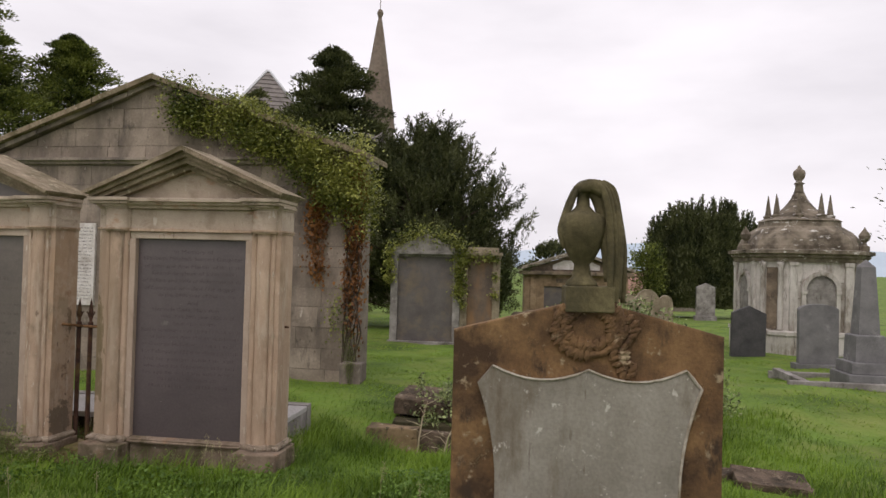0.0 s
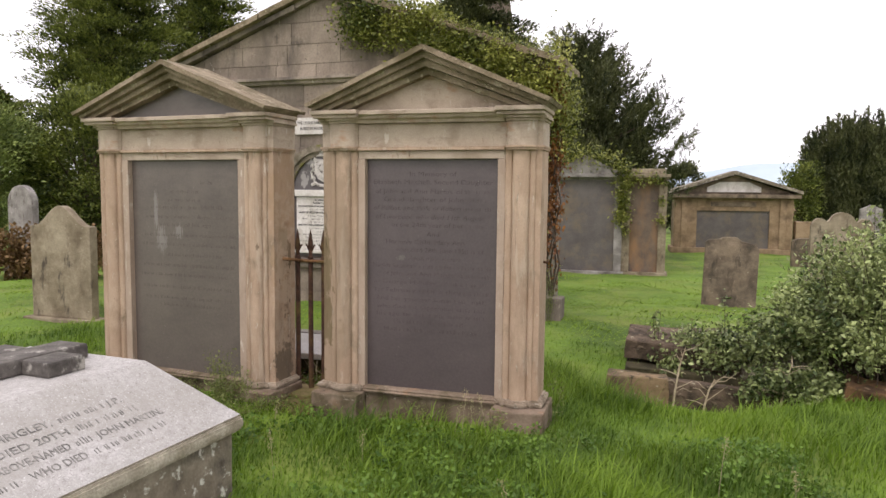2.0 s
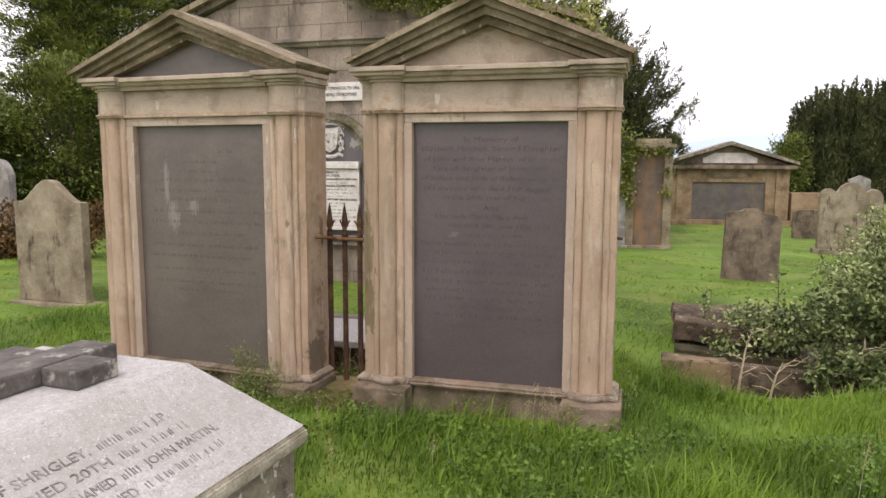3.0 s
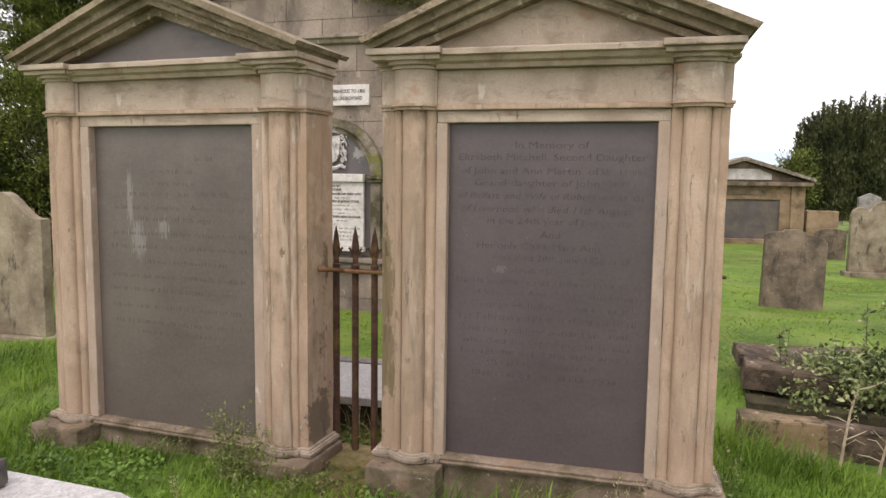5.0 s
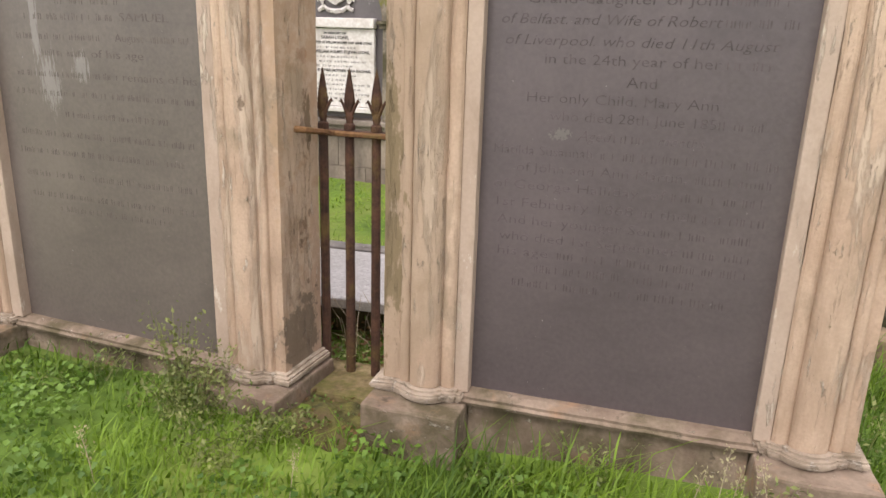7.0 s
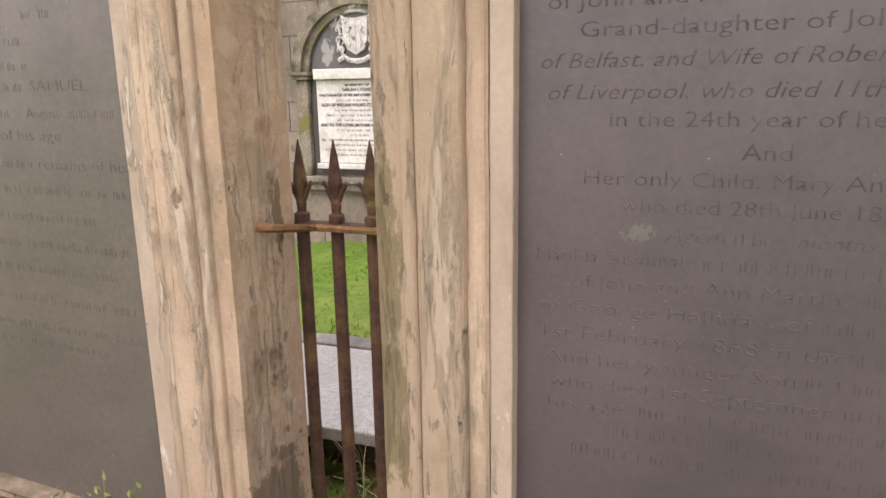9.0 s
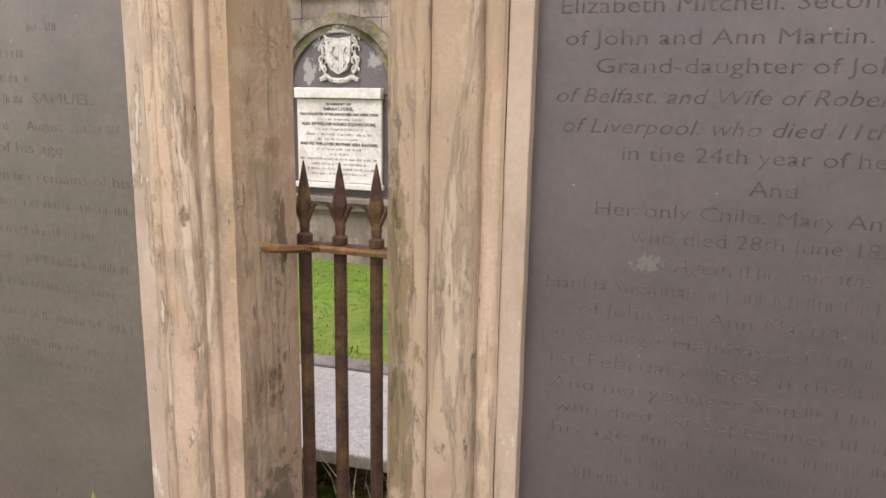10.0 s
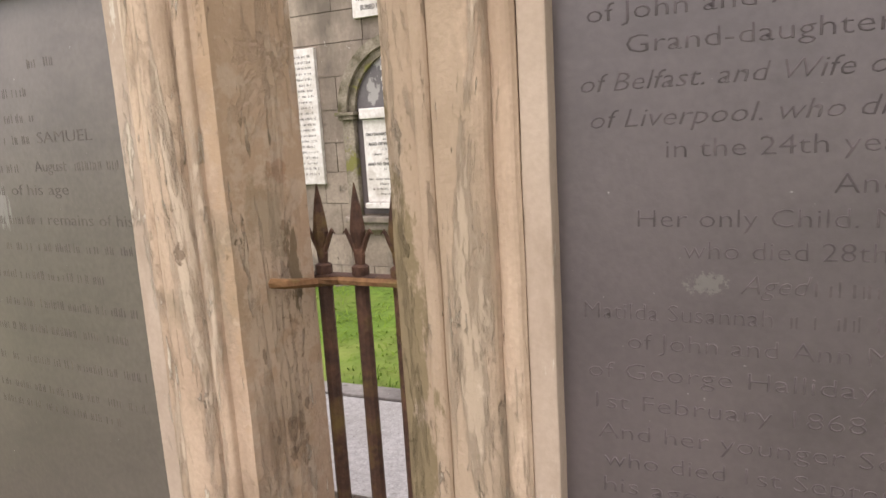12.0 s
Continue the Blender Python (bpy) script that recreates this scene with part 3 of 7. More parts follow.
def leaf_mesh(name, pts, dirs, size, mat, parent, rng, wide=0.55, jitter=0.35):
    """Folded pointed leaves at pts, each along its dir."""
    pts, dirs = np.asarray(pts, float), np.asarray(dirs, float)
    n = len(pts)
    d = dirs + rng.normal(0, jitter, (n, 3))
    d /= np.linalg.norm(d, axis=1, keepdims=True) + 1e-9
    up = rng.normal(0, 0.6, (n, 3)) + (0, 0, 1)
    side = np.cross(d, up)
    side /= np.linalg.norm(side, axis=1, keepdims=True) + 1e-9
    nor = np.cross(side, d)
    s = (size * rng.uniform(0.6, 1.3, n))[:, None]
    base, tip, mid = pts, pts + d * s, pts + d * s * 0.45
    left, right = mid + side * s * wide / 2 + nor * s * 0.12, mid - side * s * wide / 2 + nor * s * 0.12
    verts = np.stack([base, left, tip, right], 1).reshape(-1, 3)
    i = np.arange(n)[:, None] * 4
    faces = np.concatenate([i + (0, 2, 1), i + (0, 3, 2)], 0)
    return raw(name, verts, faces, mat, parent)


# ---- ground ----
def ground_z(x, y):
    """Height of the turf: it falls gently away from the start of the walk, with humps and hollows."""
    base = np.interp(y, (-60, 0, 6, 11, 14, 20, 28, 60, 2600), (0.4, 0.02, -0.33, -0.30, -0.55, -0.72, -0.85, -2.0, -3.0))
    fade = np.clip(1 - np.hypot(x, y - 8) / 60, 0, 1)
    hump = 0.035 * np.sin(1.3 * x + 0.7) * np.cos(1.1 * y - 0.4) + 0.02 * np.sin(2.9 * x - 1.9 * y) + 0.012 * np.sin(5.3 * x + 4.1 * y)
    mound = 0.13 * np.exp(-((x - 0.9) ** 2 / 1.6 + (y - 5.4) ** 2 / 0.6)) - 0.30 * np.exp(-((x - 0.1) ** 2 / 1.2 + (y - 7.9) ** 2 / 0.50))
    mound = mound + 0.09 * np.exp(-((x + 1.35) ** 2 / 0.25 + (y - 5.95) ** 2 / 0.12))
    return base + fade * hump + mound


def axis_steps(lo, hi, step, far):
    near = np.arange(lo, hi + step / 2, step)
    out = [near[0]]
    s = step
    while out[-1] > -far:
        s *= 1.22
        out.append(out[-1] - s)
    left = out[:0:-1]
    out, s = [near[-1]], step
    while out[-1] < far:
        s *= 1.22
        out.append(out[-1] + s)
    return np.array([*left, *near, *out[1:]])


gx, gy = axis_steps(-10, 10, 0.16, 2600), axis_steps(-3, 26, 0.16, 2600)
mx, my = np.meshgrid(gx, gy)
gverts = np.stack([mx.ravel(), my.ravel(), ground_z(mx, my).ravel()], 1)
gi = (np.arange(len(gy) - 1)[:, None] * len(gx) + np.arange(len(gx) - 1)[None, :]).ravel()[:, None]
ground = raw("ground", gverts, gi + np.array((0, 1, len(gx) + 1, len(gx))), EARTH)
ground.data.shade_smooth()
tagged(ground, "uneven green churchyard turf falling gently away", "ground", kind="structure")

# far hills behind the churchyard, distance haze mixed into their colour
hx = np.linspace(-900, 2300, 90)
hz = 35 + 42 * np.exp(-((hx - 640) / 330) ** 2) + 26 * np.exp(-((hx - 1250) / 300) ** 2) + 5 * np.sin(hx / 90.0) + 3 * np.sin(hx / 37.0)
hv = np.concatenate([np.stack([hx, 1900 + 0 * hx, -6 + 0 * hx], 1), np.stack([hx, 2050 + 0 * hx, hz], 1), np.stack([hx, 2500 + 0 * hx, hz * 0.9], 1)])
hi = np.arange(89)[:, None]
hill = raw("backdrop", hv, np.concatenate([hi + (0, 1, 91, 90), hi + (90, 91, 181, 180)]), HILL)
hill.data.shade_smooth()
tagged(hill, "low hills on the horizon with blue haze in their colour", "hills", kind="structure")


# ---- pedimented wall monuments ----
def pediment_monument(m, label, k, zb, slab_tone, stone, slate_mat, foot, pier, strip, roof_back=0.37):
    """A sandstone wall monument: plinth, engaged columns, frame, slate, entablature and pediment.
    k stretches it sideways; strip is the reach of each pier past its shaft. Local z = 0 lies at zb in the world."""
    def z(v):
        # foot lifts or lowers the plinth and base alone
        return v - zb + (foot if v < 0 else 0.0)
    top = thing("wall_monument", m, label, "monument", "pair of pedimented monuments")
    inner, c0, back = 0.519 * k, 0.519 * k + pier, 0.30
    out = c0 + 0.182
    rng = random.Random(int(100 * k))
    # plinth: a low wall with a block under each column
    bm = bx(bmesh.new(), -c0 + 0.175, c0 - 0.175, 0.02, back, 0, z(-0.195), 0.006)
    bmesh.ops.subdivide_edges(bm, edges=[e for e in bm.edges if e.calc_length() > 0.3], cuts=14)
    part("plinth_wall", roughen(bm, 0.005, 9), SAND_FOOT, top)
    bm = prism(bmesh.new(), [(0.16, z(-0.194)), (-0.012, z(-0.194)), (-0.018, z(-0.180)), (-0.006, z(-0.172)), (-0.008, z(-0.160)), (0.03, z(-0.146)), (0.16, z(-0.140))], -c0 + 0.155, c0 - 0.155, "x")
    bmesh.ops.subdivide_edges(bm, edges=[e for e in bm.edges if e.calc_length() > 0.5], cuts=24)
    part("plinth_sill", roughen(bm, 0.003, 14), SAND_FOOT, top, "lichened moulded stone sill")

    def plan(s, grow=0.0):
        """A broad shallow shaft between two slight rolls, and a flat strip outside, as seen from above."""
        c = s * c0
        pts = [(c - s * (0.116 + grow), back), (c - s * (0.116 + grow), 0.002 - grow)]
        for q, r, y0, bulge in ((-0.088, 0.024 + 0.5 * grow, -0.002, 0.50), (0.0, 0.061 + 0.8 * grow, -0.006, 0.64), (0.084, 0.020 + 0.5 * grow, -0.002, 0.55)):
            pts += [(c + s * (q + px), y0 - 0.5 * grow + bulge * pz) for px, pz in arc(0, 0, r, 184, 356, 7 if q else 14)]
        pts += [(c + s * (0.106 + grow), 0.008 - grow), (c + s * (strip[s] + grow), 0.008 - grow), (c + s * (strip[s] + grow), back)]
        return pts if s > 0 else pts[::-1]

    def block_plan(s, grow=0.0):
        """One broad shallow round in front of a flat strip."""
        c = s * c0
        pts = [(c - s * (0.116 + grow), back), (c - s * (0.116 + grow), 0.0 - grow)]
        pts += [(c + s * px, -0.004 - grow + 0.52 * pz) for px, pz in arc(0, 0, 0.108 + grow, 184, 356, 14)]
        pts += [(c + s * (0.112 + grow), 0.004 - grow), (c + s * (strip[s] + 0.004 + grow), 0.004 - grow), (c + s * (strip[s] + 0.004 + grow), back)]
        return pts if s > 0 else pts[::-1]
    for s in (-1, 1):
        c = s * c0
        lo, hi = sorted((c - s * 0.172, c + s * 0.214))
        bm = bx(bmesh.new(), lo, hi, -0.155, back + 0.02, 0, z(-0.188), 0.012)
        bmesh.ops.subdivide_edges(bm, edges=[e for e in bm.edges if e.calc_length() > 0.1], cuts=5)
        part("plinth_block", roughen(bm, 0.005, 8), SAND_FOOT, top)
        bm = bmesh.new()
        for g, z0, z1 in ((0.028, -0.187, -0.175), (0.040, -0.1745, -0.166), (0.044, -0.1655, -0.156), (0.036, -0.1555, -0.148), (0.018, -0.1475, -0.138)):
            prism(bm, plan(s, g), z(z0), z(z1), "z")
        part("base_moulding", roughen(bm, 0.003, 18), SAND_BASE, top)
        bm = prism(bmesh.new(), plan(s), z(-0.1375), z(1.722), "z")
        bmesh.ops.subdivide_edges(bm, edges=[e for e in bm.edges if e.calc_length() > 1.5], cuts=26)
        part("engaged_column", roughen(bm, 0.003, 5), stone, top)
        bm = bmesh.new()
        for g, z0, z1 in ((0.006, 1.7225, 1.738), (0.014, 1.7385, 1.752)):
            prism(bm, block_plan(s, g), z(z0), z(z1), "z")
        part("necking", bm, stone, top)
        part("frieze_block", roughen(prism(bmesh.new(), block_plan(s, 0.0), z(1.7525), z(1.925), "z"), 0.003, 8), SAND_PALE, top)
        # frame strip beside the slate
        lo, hi = sorted((s * inner, c - s * 0.1165))
        bm = bx(bmesh.new(), lo, hi, 0.004, back, z(-0.15), z(1.66), 0.006)
        bmesh.ops.subdivide_edges(bm, edges=[e for e in bm.edges if e.calc_length() > 1.2], cuts=30)
        part("jamb", roughen(bm, 0.0014, 7), SAND_JAMB, top)
    w = c0 - 0.1165
    part("lintel", roughen(box(-w, w, 0.008, back, z(1.661), z(1.722), 0.006), 0.003, 9), SAND_PALE, top)
    part("fillet", box(-w, w, -0.016, back, z(1.7225), z(1.748), 0.006), stone, top)
    part("frieze", roughen(box(-w, w, 0.012, back, z(1.749), z(1.925), 0.004), 0.003, 9), SAND_PALE, top)
    slab = part("slate_slab", box(-inner - 0.01, inner + 0.01, 0.055, 0.16, z(-0.152), z(1.664), 0.003), slate_mat, top, "large dark grey inscribed slate")
    part("backing_wall", box(-c0 + 0.02, c0 - 0.02, 0.17, back - 0.004, z(-0.19), z(1.92), 0.0), stone, top)
    # cornice, breaking forward over the columns
    prof = [(back, 1.926), (-0.035, 1.926), (-0.045, 1.948), (-0.072, 1.958), (-0.082, 1.980), (-0.110, 1.985), (-0.110, 2.008), (-0.100, 2.016), (back, 2.016)]
    bm = prism(bmesh.new(), [(a, z(q)) for a, q in prof], -c0 + 0.12, c0 - 0.12, "x")
    bmesh.ops.subdivide_edges(bm, edges=[e for e in bm.edges if e.calc_length() > 0.8], cuts=40)
    part("cornice", roughen(bm, 0.0018, 16), SAND_PALE, top)
    for s in (-1, 1):
        bm = bmesh.new()
        for g, z0, z1 in ((0.010, 1.926, 1.944), (0.028, 1.9445, 1.962)):
            prism(bm, block_plan(s, g), z(z0), z(z1), "z")
        lo, hi = sorted((s * (c0 - 0.160), s * (c0 + strip[s] + 0.026)))
        bx(bm, lo, hi, -0.125, back, z(1.9625), z(1.986), 0.006)
        lo, hi = sorted((s * (c0 - 0.172), s * (c0 + strip[s] + 0.040)))
        bx(bm, lo, hi, -0.150, back, z(1.9865), z(2.020), 0.008)
        part("cornice_block", roughen(bm, 0.002, 12), SAND_PALE, top)
    # pediment: tympanum and stepped raking cornice under a stone roof
    tip = out + 0.055
    part("tympanum", prism(bmesh.new(), [(-out, z(2.017)), (out, z(2.017)), (0, z(2.38))], 0.02, back, "y"), slab_tone, top, "recessed pediment panel")

    def rake(reach, apex, depth, y0, y1, name, mat, eave):
        bm = bmesh.new()
        e = z(eave)
        for s in (-1, 1):
            pts = [(s * reach, e), (0, z(apex)), (0, z(apex) - depth), (s * reach - s * 0.02, e - depth * 0.55)]
            prism(bm, pts, y0, y1, "y")
        bmesh.ops.subdivide_edges(bm, edges=[q for q in bm.edges if q.calc_length() > 0.7], cuts=16)
        bmesh.ops.recalc_face_normals(bm, faces=bm.faces)
        return part(name, roughen(bm, 0.0035, 11), mat, top)
    rake(tip, 2.462, 0.042, -0.200, roof_back, "roof_slab", SAND_ROOF, 2.060)
    rake(tip - 0.030, 2.419, 0.046, -0.150, back, "raking_corona", SAND_ROOF, 2.040)
    rake(tip - 0.095, 2.372, 0.050, -0.110, back, "raking_ovolo", SAND_ROOF, 2.034)
    rake(tip - 0.190, 2.321, 0.052, -0.060, back, "raking_fillet", SAND_ROOF, 2.028)
    return top, slab


def iron_pin():
    t = thing("iron_pin", RM, "short rusty iron pin projecting from stone", "pin")
    part("pin", tube(bmesh.new(), [(0.825, 0.16, 1.33), (0.875, 0.155, 1.325)], [0.012, 0.009], 6), RUST, t)


RM = pose(-2.235, 6.319, -0.42, 0, 0, -8.7)
LM = pose(-4.43, 6.718, -0.42, 0, 0, -13.6)
right_mon, right_slab = pediment_monument(RM, "buff sandstone wall monument with pediment and long inscribed slate", 1.0, -0.42, SAND_PALE, SAND, SLATE, 0.042, 0.174, {-1: 0.178, 1: 0.146})
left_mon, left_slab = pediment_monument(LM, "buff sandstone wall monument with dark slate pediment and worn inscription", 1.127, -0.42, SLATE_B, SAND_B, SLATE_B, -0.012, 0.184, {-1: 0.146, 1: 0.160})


iron_pin()


# ---- iron rail between the two monuments ----
rail = thing("iron_railing", pose(-3.290, 6.80, -0.40, 0, 0, -11), "short rusty iron railing with three spear-headed bars between two monuments", "railing")
for i, c in enumerate((-0.157, -0.034, 0.088)):
    bm = lathe(bmesh.new(), [(0.0215, 0.02), (0.0200, 1.235), (0.024, 1.240), (0.024, 1.262), (0.016, 1.268)], 10, c, 0)
    bar = part("bar", roughen(bm, 0.0015, 30), RUST, rail)
    sp = lathe(bmesh.new(), [(0.016, 1.268), (0.019, 1.295), (0.012, 1.312), (0.022, 1.340), (0.026, 1.358), (0.021, 1.395), (0.012, 1.445), (0.002, 1.490)], 8, c, 0, 1.0, 0.6)
    for s in (-1, 1):
        tube(sp, [(c + s * 0.010, 0, 1.300), (c + s * 0.024, 0, 1.335), (c + s * 0.040, 0, 1.362), (c + s * 0.048, 0, 1.352)], [0.007, 0.008, 0.006, 0.002], 6)
    part("spearhead", sp, RUST, bar)
part("top_rail", roughen(box(-0.275, 0.175, -0.024, 0.024, 1.212, 1.238, 0.005), 0.002, 20), RUST, rail, "flat rusted top rail let into the stone")
inv = rail.matrix_basis.inverted()
ends = [inv @ (LM @ Vector(v)) for v in ((0.925, 0.13, 0), (0.965, 0.145, 0), (0.995, 0.22, 0))]
bm = tube(bmesh.new(), [*((v.x, v.y, 1.226 + h) for v, h in zip(ends, (0.030, 0.028, 0.016))), (-0.09, -0.032, 1.226), (0.04, -0.030, 1.226), (0.175, -0.028, 1.226)], [0.015, 0.014, 0.013, 0.012, 0.012, 0.012], 6)
part("front_rail", roughen(bm, 0.003, 30), RUST_MOSS, rail, "rusted front rail with a bent end set into stone")
part("bottom_rail", box(-0.24, 0.15, -0.03, 0.03, 0.03, 0.055, 0.004), RUST, rail)
step = thing("kerb_stone", pose(-3.30, 6.70, -0.38, 0, 0, -11), "mossy low kerb stone under an iron railing", "kerb")
part("stone", roughen(box(-0.235, 0.16, -0.13, 0.20, 0, 0.12, 0.015), 0.01, 8), MOSS_STONE, step)


# ---- granite grave slab behind the rail ----
gs = thing("grave_slab", pose(-3.15, 7.62, -0.47, 0, 0, -8), "pale speckled granite grave slab with grey kerb behind the railing", "grave slab")
part("slab", box(-1.4, 1.70, -0.46, 0.36, 0.350, 0.405, 0.010), GRANITE, gs)
part("kerb", box(-1.4, 1.70, 0.365, 0.50, 0.05, 0.415, 0.01), HEAD_GREY, gs)
part("foundation", box(-1.35, 1.62, -0.30, 0.36, 0.0, 0.348, 0.01), SOIL, gs)
part("end_stone", box(1.625, 1.69, -0.44, 0.36, 0.0, 0.348, 0.01), HEAD_GREY, gs)


def litter():
    """Mossy soil with fallen leaves in the narrow gap behind the rail."""
    rng = np.random.default_rng(61)
    t = thing("soil_bed", pose(-3.27, 7.02, -0.47, 0, 0, -11), "dark mossy soil with fallen leaves behind the railing", "soil")
    bm = bmesh.new()
    nx, ny = 18, 20
    vs = [[bm.verts.new((-0.36 + 0.78 * i / nx, -0.16 + 0.50 * j / ny, 0.13 + 0.05 * math.sin(7 * i / nx + 3) * math.sin(5 * j / ny) + rng.uniform(-0.012, 0.012))) for j in range(ny + 1)] for i in range(nx + 1)]
    for i in range(nx):
        for j in range(ny):
            bm.faces.new((vs[i][j], vs[i + 1][j], vs[i + 1][j + 1], vs[i][j + 1]))
    part("bed", bm, MOSS_STONE, t)
    P = np.stack([rng.uniform(-0.34, 0.40, 620), rng.uniform(-0.15, 0.32, 620), rng.uniform(0.15, 0.25, 620)], 1)
    leaf_mesh("leaf_litter", P[:200], rng.normal(0, 0.6, (200, 3)) + (0, -0.3, 0.2), 0.032, CLOVER, t, rng, 0.7, 0.5)["kind"] = "stuff"
    leaf_mesh("dead_leaves", P[200:], rng.normal(0, 0.6, (420, 3)), 0.036, HEDGE_RED, t, rng, 0.6, 0.5)["kind"] = "stuff"
    bm = bmesh.new()
    for _ in range(46):
        x, y = rng.uniform(-0.3, 0.36), rng.uniform(-0.1, 0.3)
        dx, dy, h = rng.normal(0, 0.06), rng.normal(0, 0.05), rng.uniform(0.12, 0.36)
        tube(bm, [(x, y, 0.13), (x + dx * 0.4, y + dy * 0.4, 0.13 + 0.7 * h), (x + dx, y + dy, 0.13 + h)], [0.0022, 0.0017, 0.0008], 4)
    part("dry_grass", bm, DEADWOOD, t)["kind"] = "stuff"


litter()


def moss_patch(x, y):
    """Low cushions of moss over dark soil, with a few dead leaves."""
    rng = np.random.default_rng(67)
    t = thing("moss_patch", pose(x, y, float(ground_z(x, y)) - 0.03, 0, 0, -11), "brown-green moss and dead leaves before an iron railing", "moss")
    bm = bmesh.new()
    n = 26
    vs = []
    for i in range(n + 1):
        row = []
        for j in range(n + 1):
            u, v = -1 + 2 * i / n, -1 + 2 * j / n
            edge = max(0.0, 1 - u * u * v * v - 0.55 * (u * u + v * v))
            row.append(bm.verts.new((0.27 * u, 0.20 * v, 0.055 * edge ** 0.6 + 0.020 * edge * math.sin(9 * u + 2) * math.sin(8 * v) + rng.uniform(-0.006, 0.006) * edge)))
        vs.append(row)
    for i in range(n):
        for j in range(n):
            bm.faces.new((vs[i][j], vs[i + 1][j], vs[i + 1][j + 1], vs[i][j + 1]))
    part("moss_cushion", bm, MOSS, t, smooth=True)
    P = np.stack([rng.uniform(-0.22, 0.22, 150), rng.uniform(-0.16, 0.16, 150), rng.uniform(0.045, 0.07, 150)], 1)
    leaf_mesh("moss_sprigs", P, rng.normal(0, 0.5, (150, 3)) + (0, 0, 0.4), 0.020, CLOVER, t, rng, 0.6, 0.5)["kind"] = "stuff"
    leaf_mesh("dead_leaves", P[:60] * (1.1, 1.1, 1.0), rng.normal(0, 0.6, (60, 3)), 0.032, HEDGE_RED, t, rng, 0.6, 0.5)["kind"] = "stuff"


moss_patch(-3.34, 6.44)


# ---- gabled family vault behind the monuments ----
VA = -11
VM = pose(-4.60, 11.51, -0.45, 0, 0, VA)
vault = thing("burial_vault", VM, "grey ashlar gabled burial vault overgrown with ivy on one side", "vault")
VZ = 0.45
VW0, VW1, VAP = -3.30, 3.30, -0.07
gable = [(VW0, 0), (VW1, 0), (VW1, 3.05 + VZ), (VAP, 4.26 + VZ), (VW0, 3.05 + VZ)]
part("core_wall", prism(bmesh.new(), gable, 0.012, 0.85, "y"), JOINT, vault)


def clip_poly(poly, a, b_, c_):
    """The part of a polygon where a x + b z <= c."""
    out = []
    for p, q in zip(poly, poly[1:] + poly[:1]):
        dp, dq = a * p[0] + b_ * p[1] - c_, a * q[0] + b_ * q[1] - c_
        if dp <= 0:
            out.append(p)
        if dp * dq < 0:
            t = dp / (dp - dq)
            out.append((p[0] + t * (q[0] - p[0]), p[1] + t * (q[1] - p[1])))
    return out


part("string_course", prism(bmesh.new(), [(0.02, 2.99 + VZ), (-0.05, 2.99 + VZ), (-0.07, 3.03 + VZ), (-0.11, 3.05 + VZ), (-0.11, 3.09 + VZ), (0.02, 3.10 + VZ)], -3.40, 3.42, "x"), GREY_STONE, vault)
rng_ = random.Random(14)
for s, e in ((-1, -3.60), (1, 3.52)):
    for d0, d1, y0 in ((0.0, 0.085, -0.20), (0.085, 0.165, -0.10)):
        # coping stones laid up the slope, each a little off its neighbours
        u0 = 0.0
        while u0 < 1.0:
            u1 = 1.0 if u0 > 0.82 else min(1.0, u0 + rng_.uniform(0.12, 0.2))
            off, g = rng_.uniform(-0.012, 0.012), 0.0015
            q = [(VAP + (e - VAP) * u, 4.425 + VZ - 1.285 * u + off) for u in (u0 + g, u1 - g)]
            bm = prism(bmesh.new(), [(q[0][0], q[0][1] - d0), (q[1][0], q[1][1] - d0), (q[1][0], q[1][1] - d1 + 0.002), (q[0][0], q[0][1] - d1 + 0.002)], y0 + off, 1.0 if d0 == 0 else 0.5, "y")
            part("raking_coping", roughen(bm, 0.008, 3), SAND_ROOF if d0 == 0 else GREY_STONE, vault)
            u0 = u1


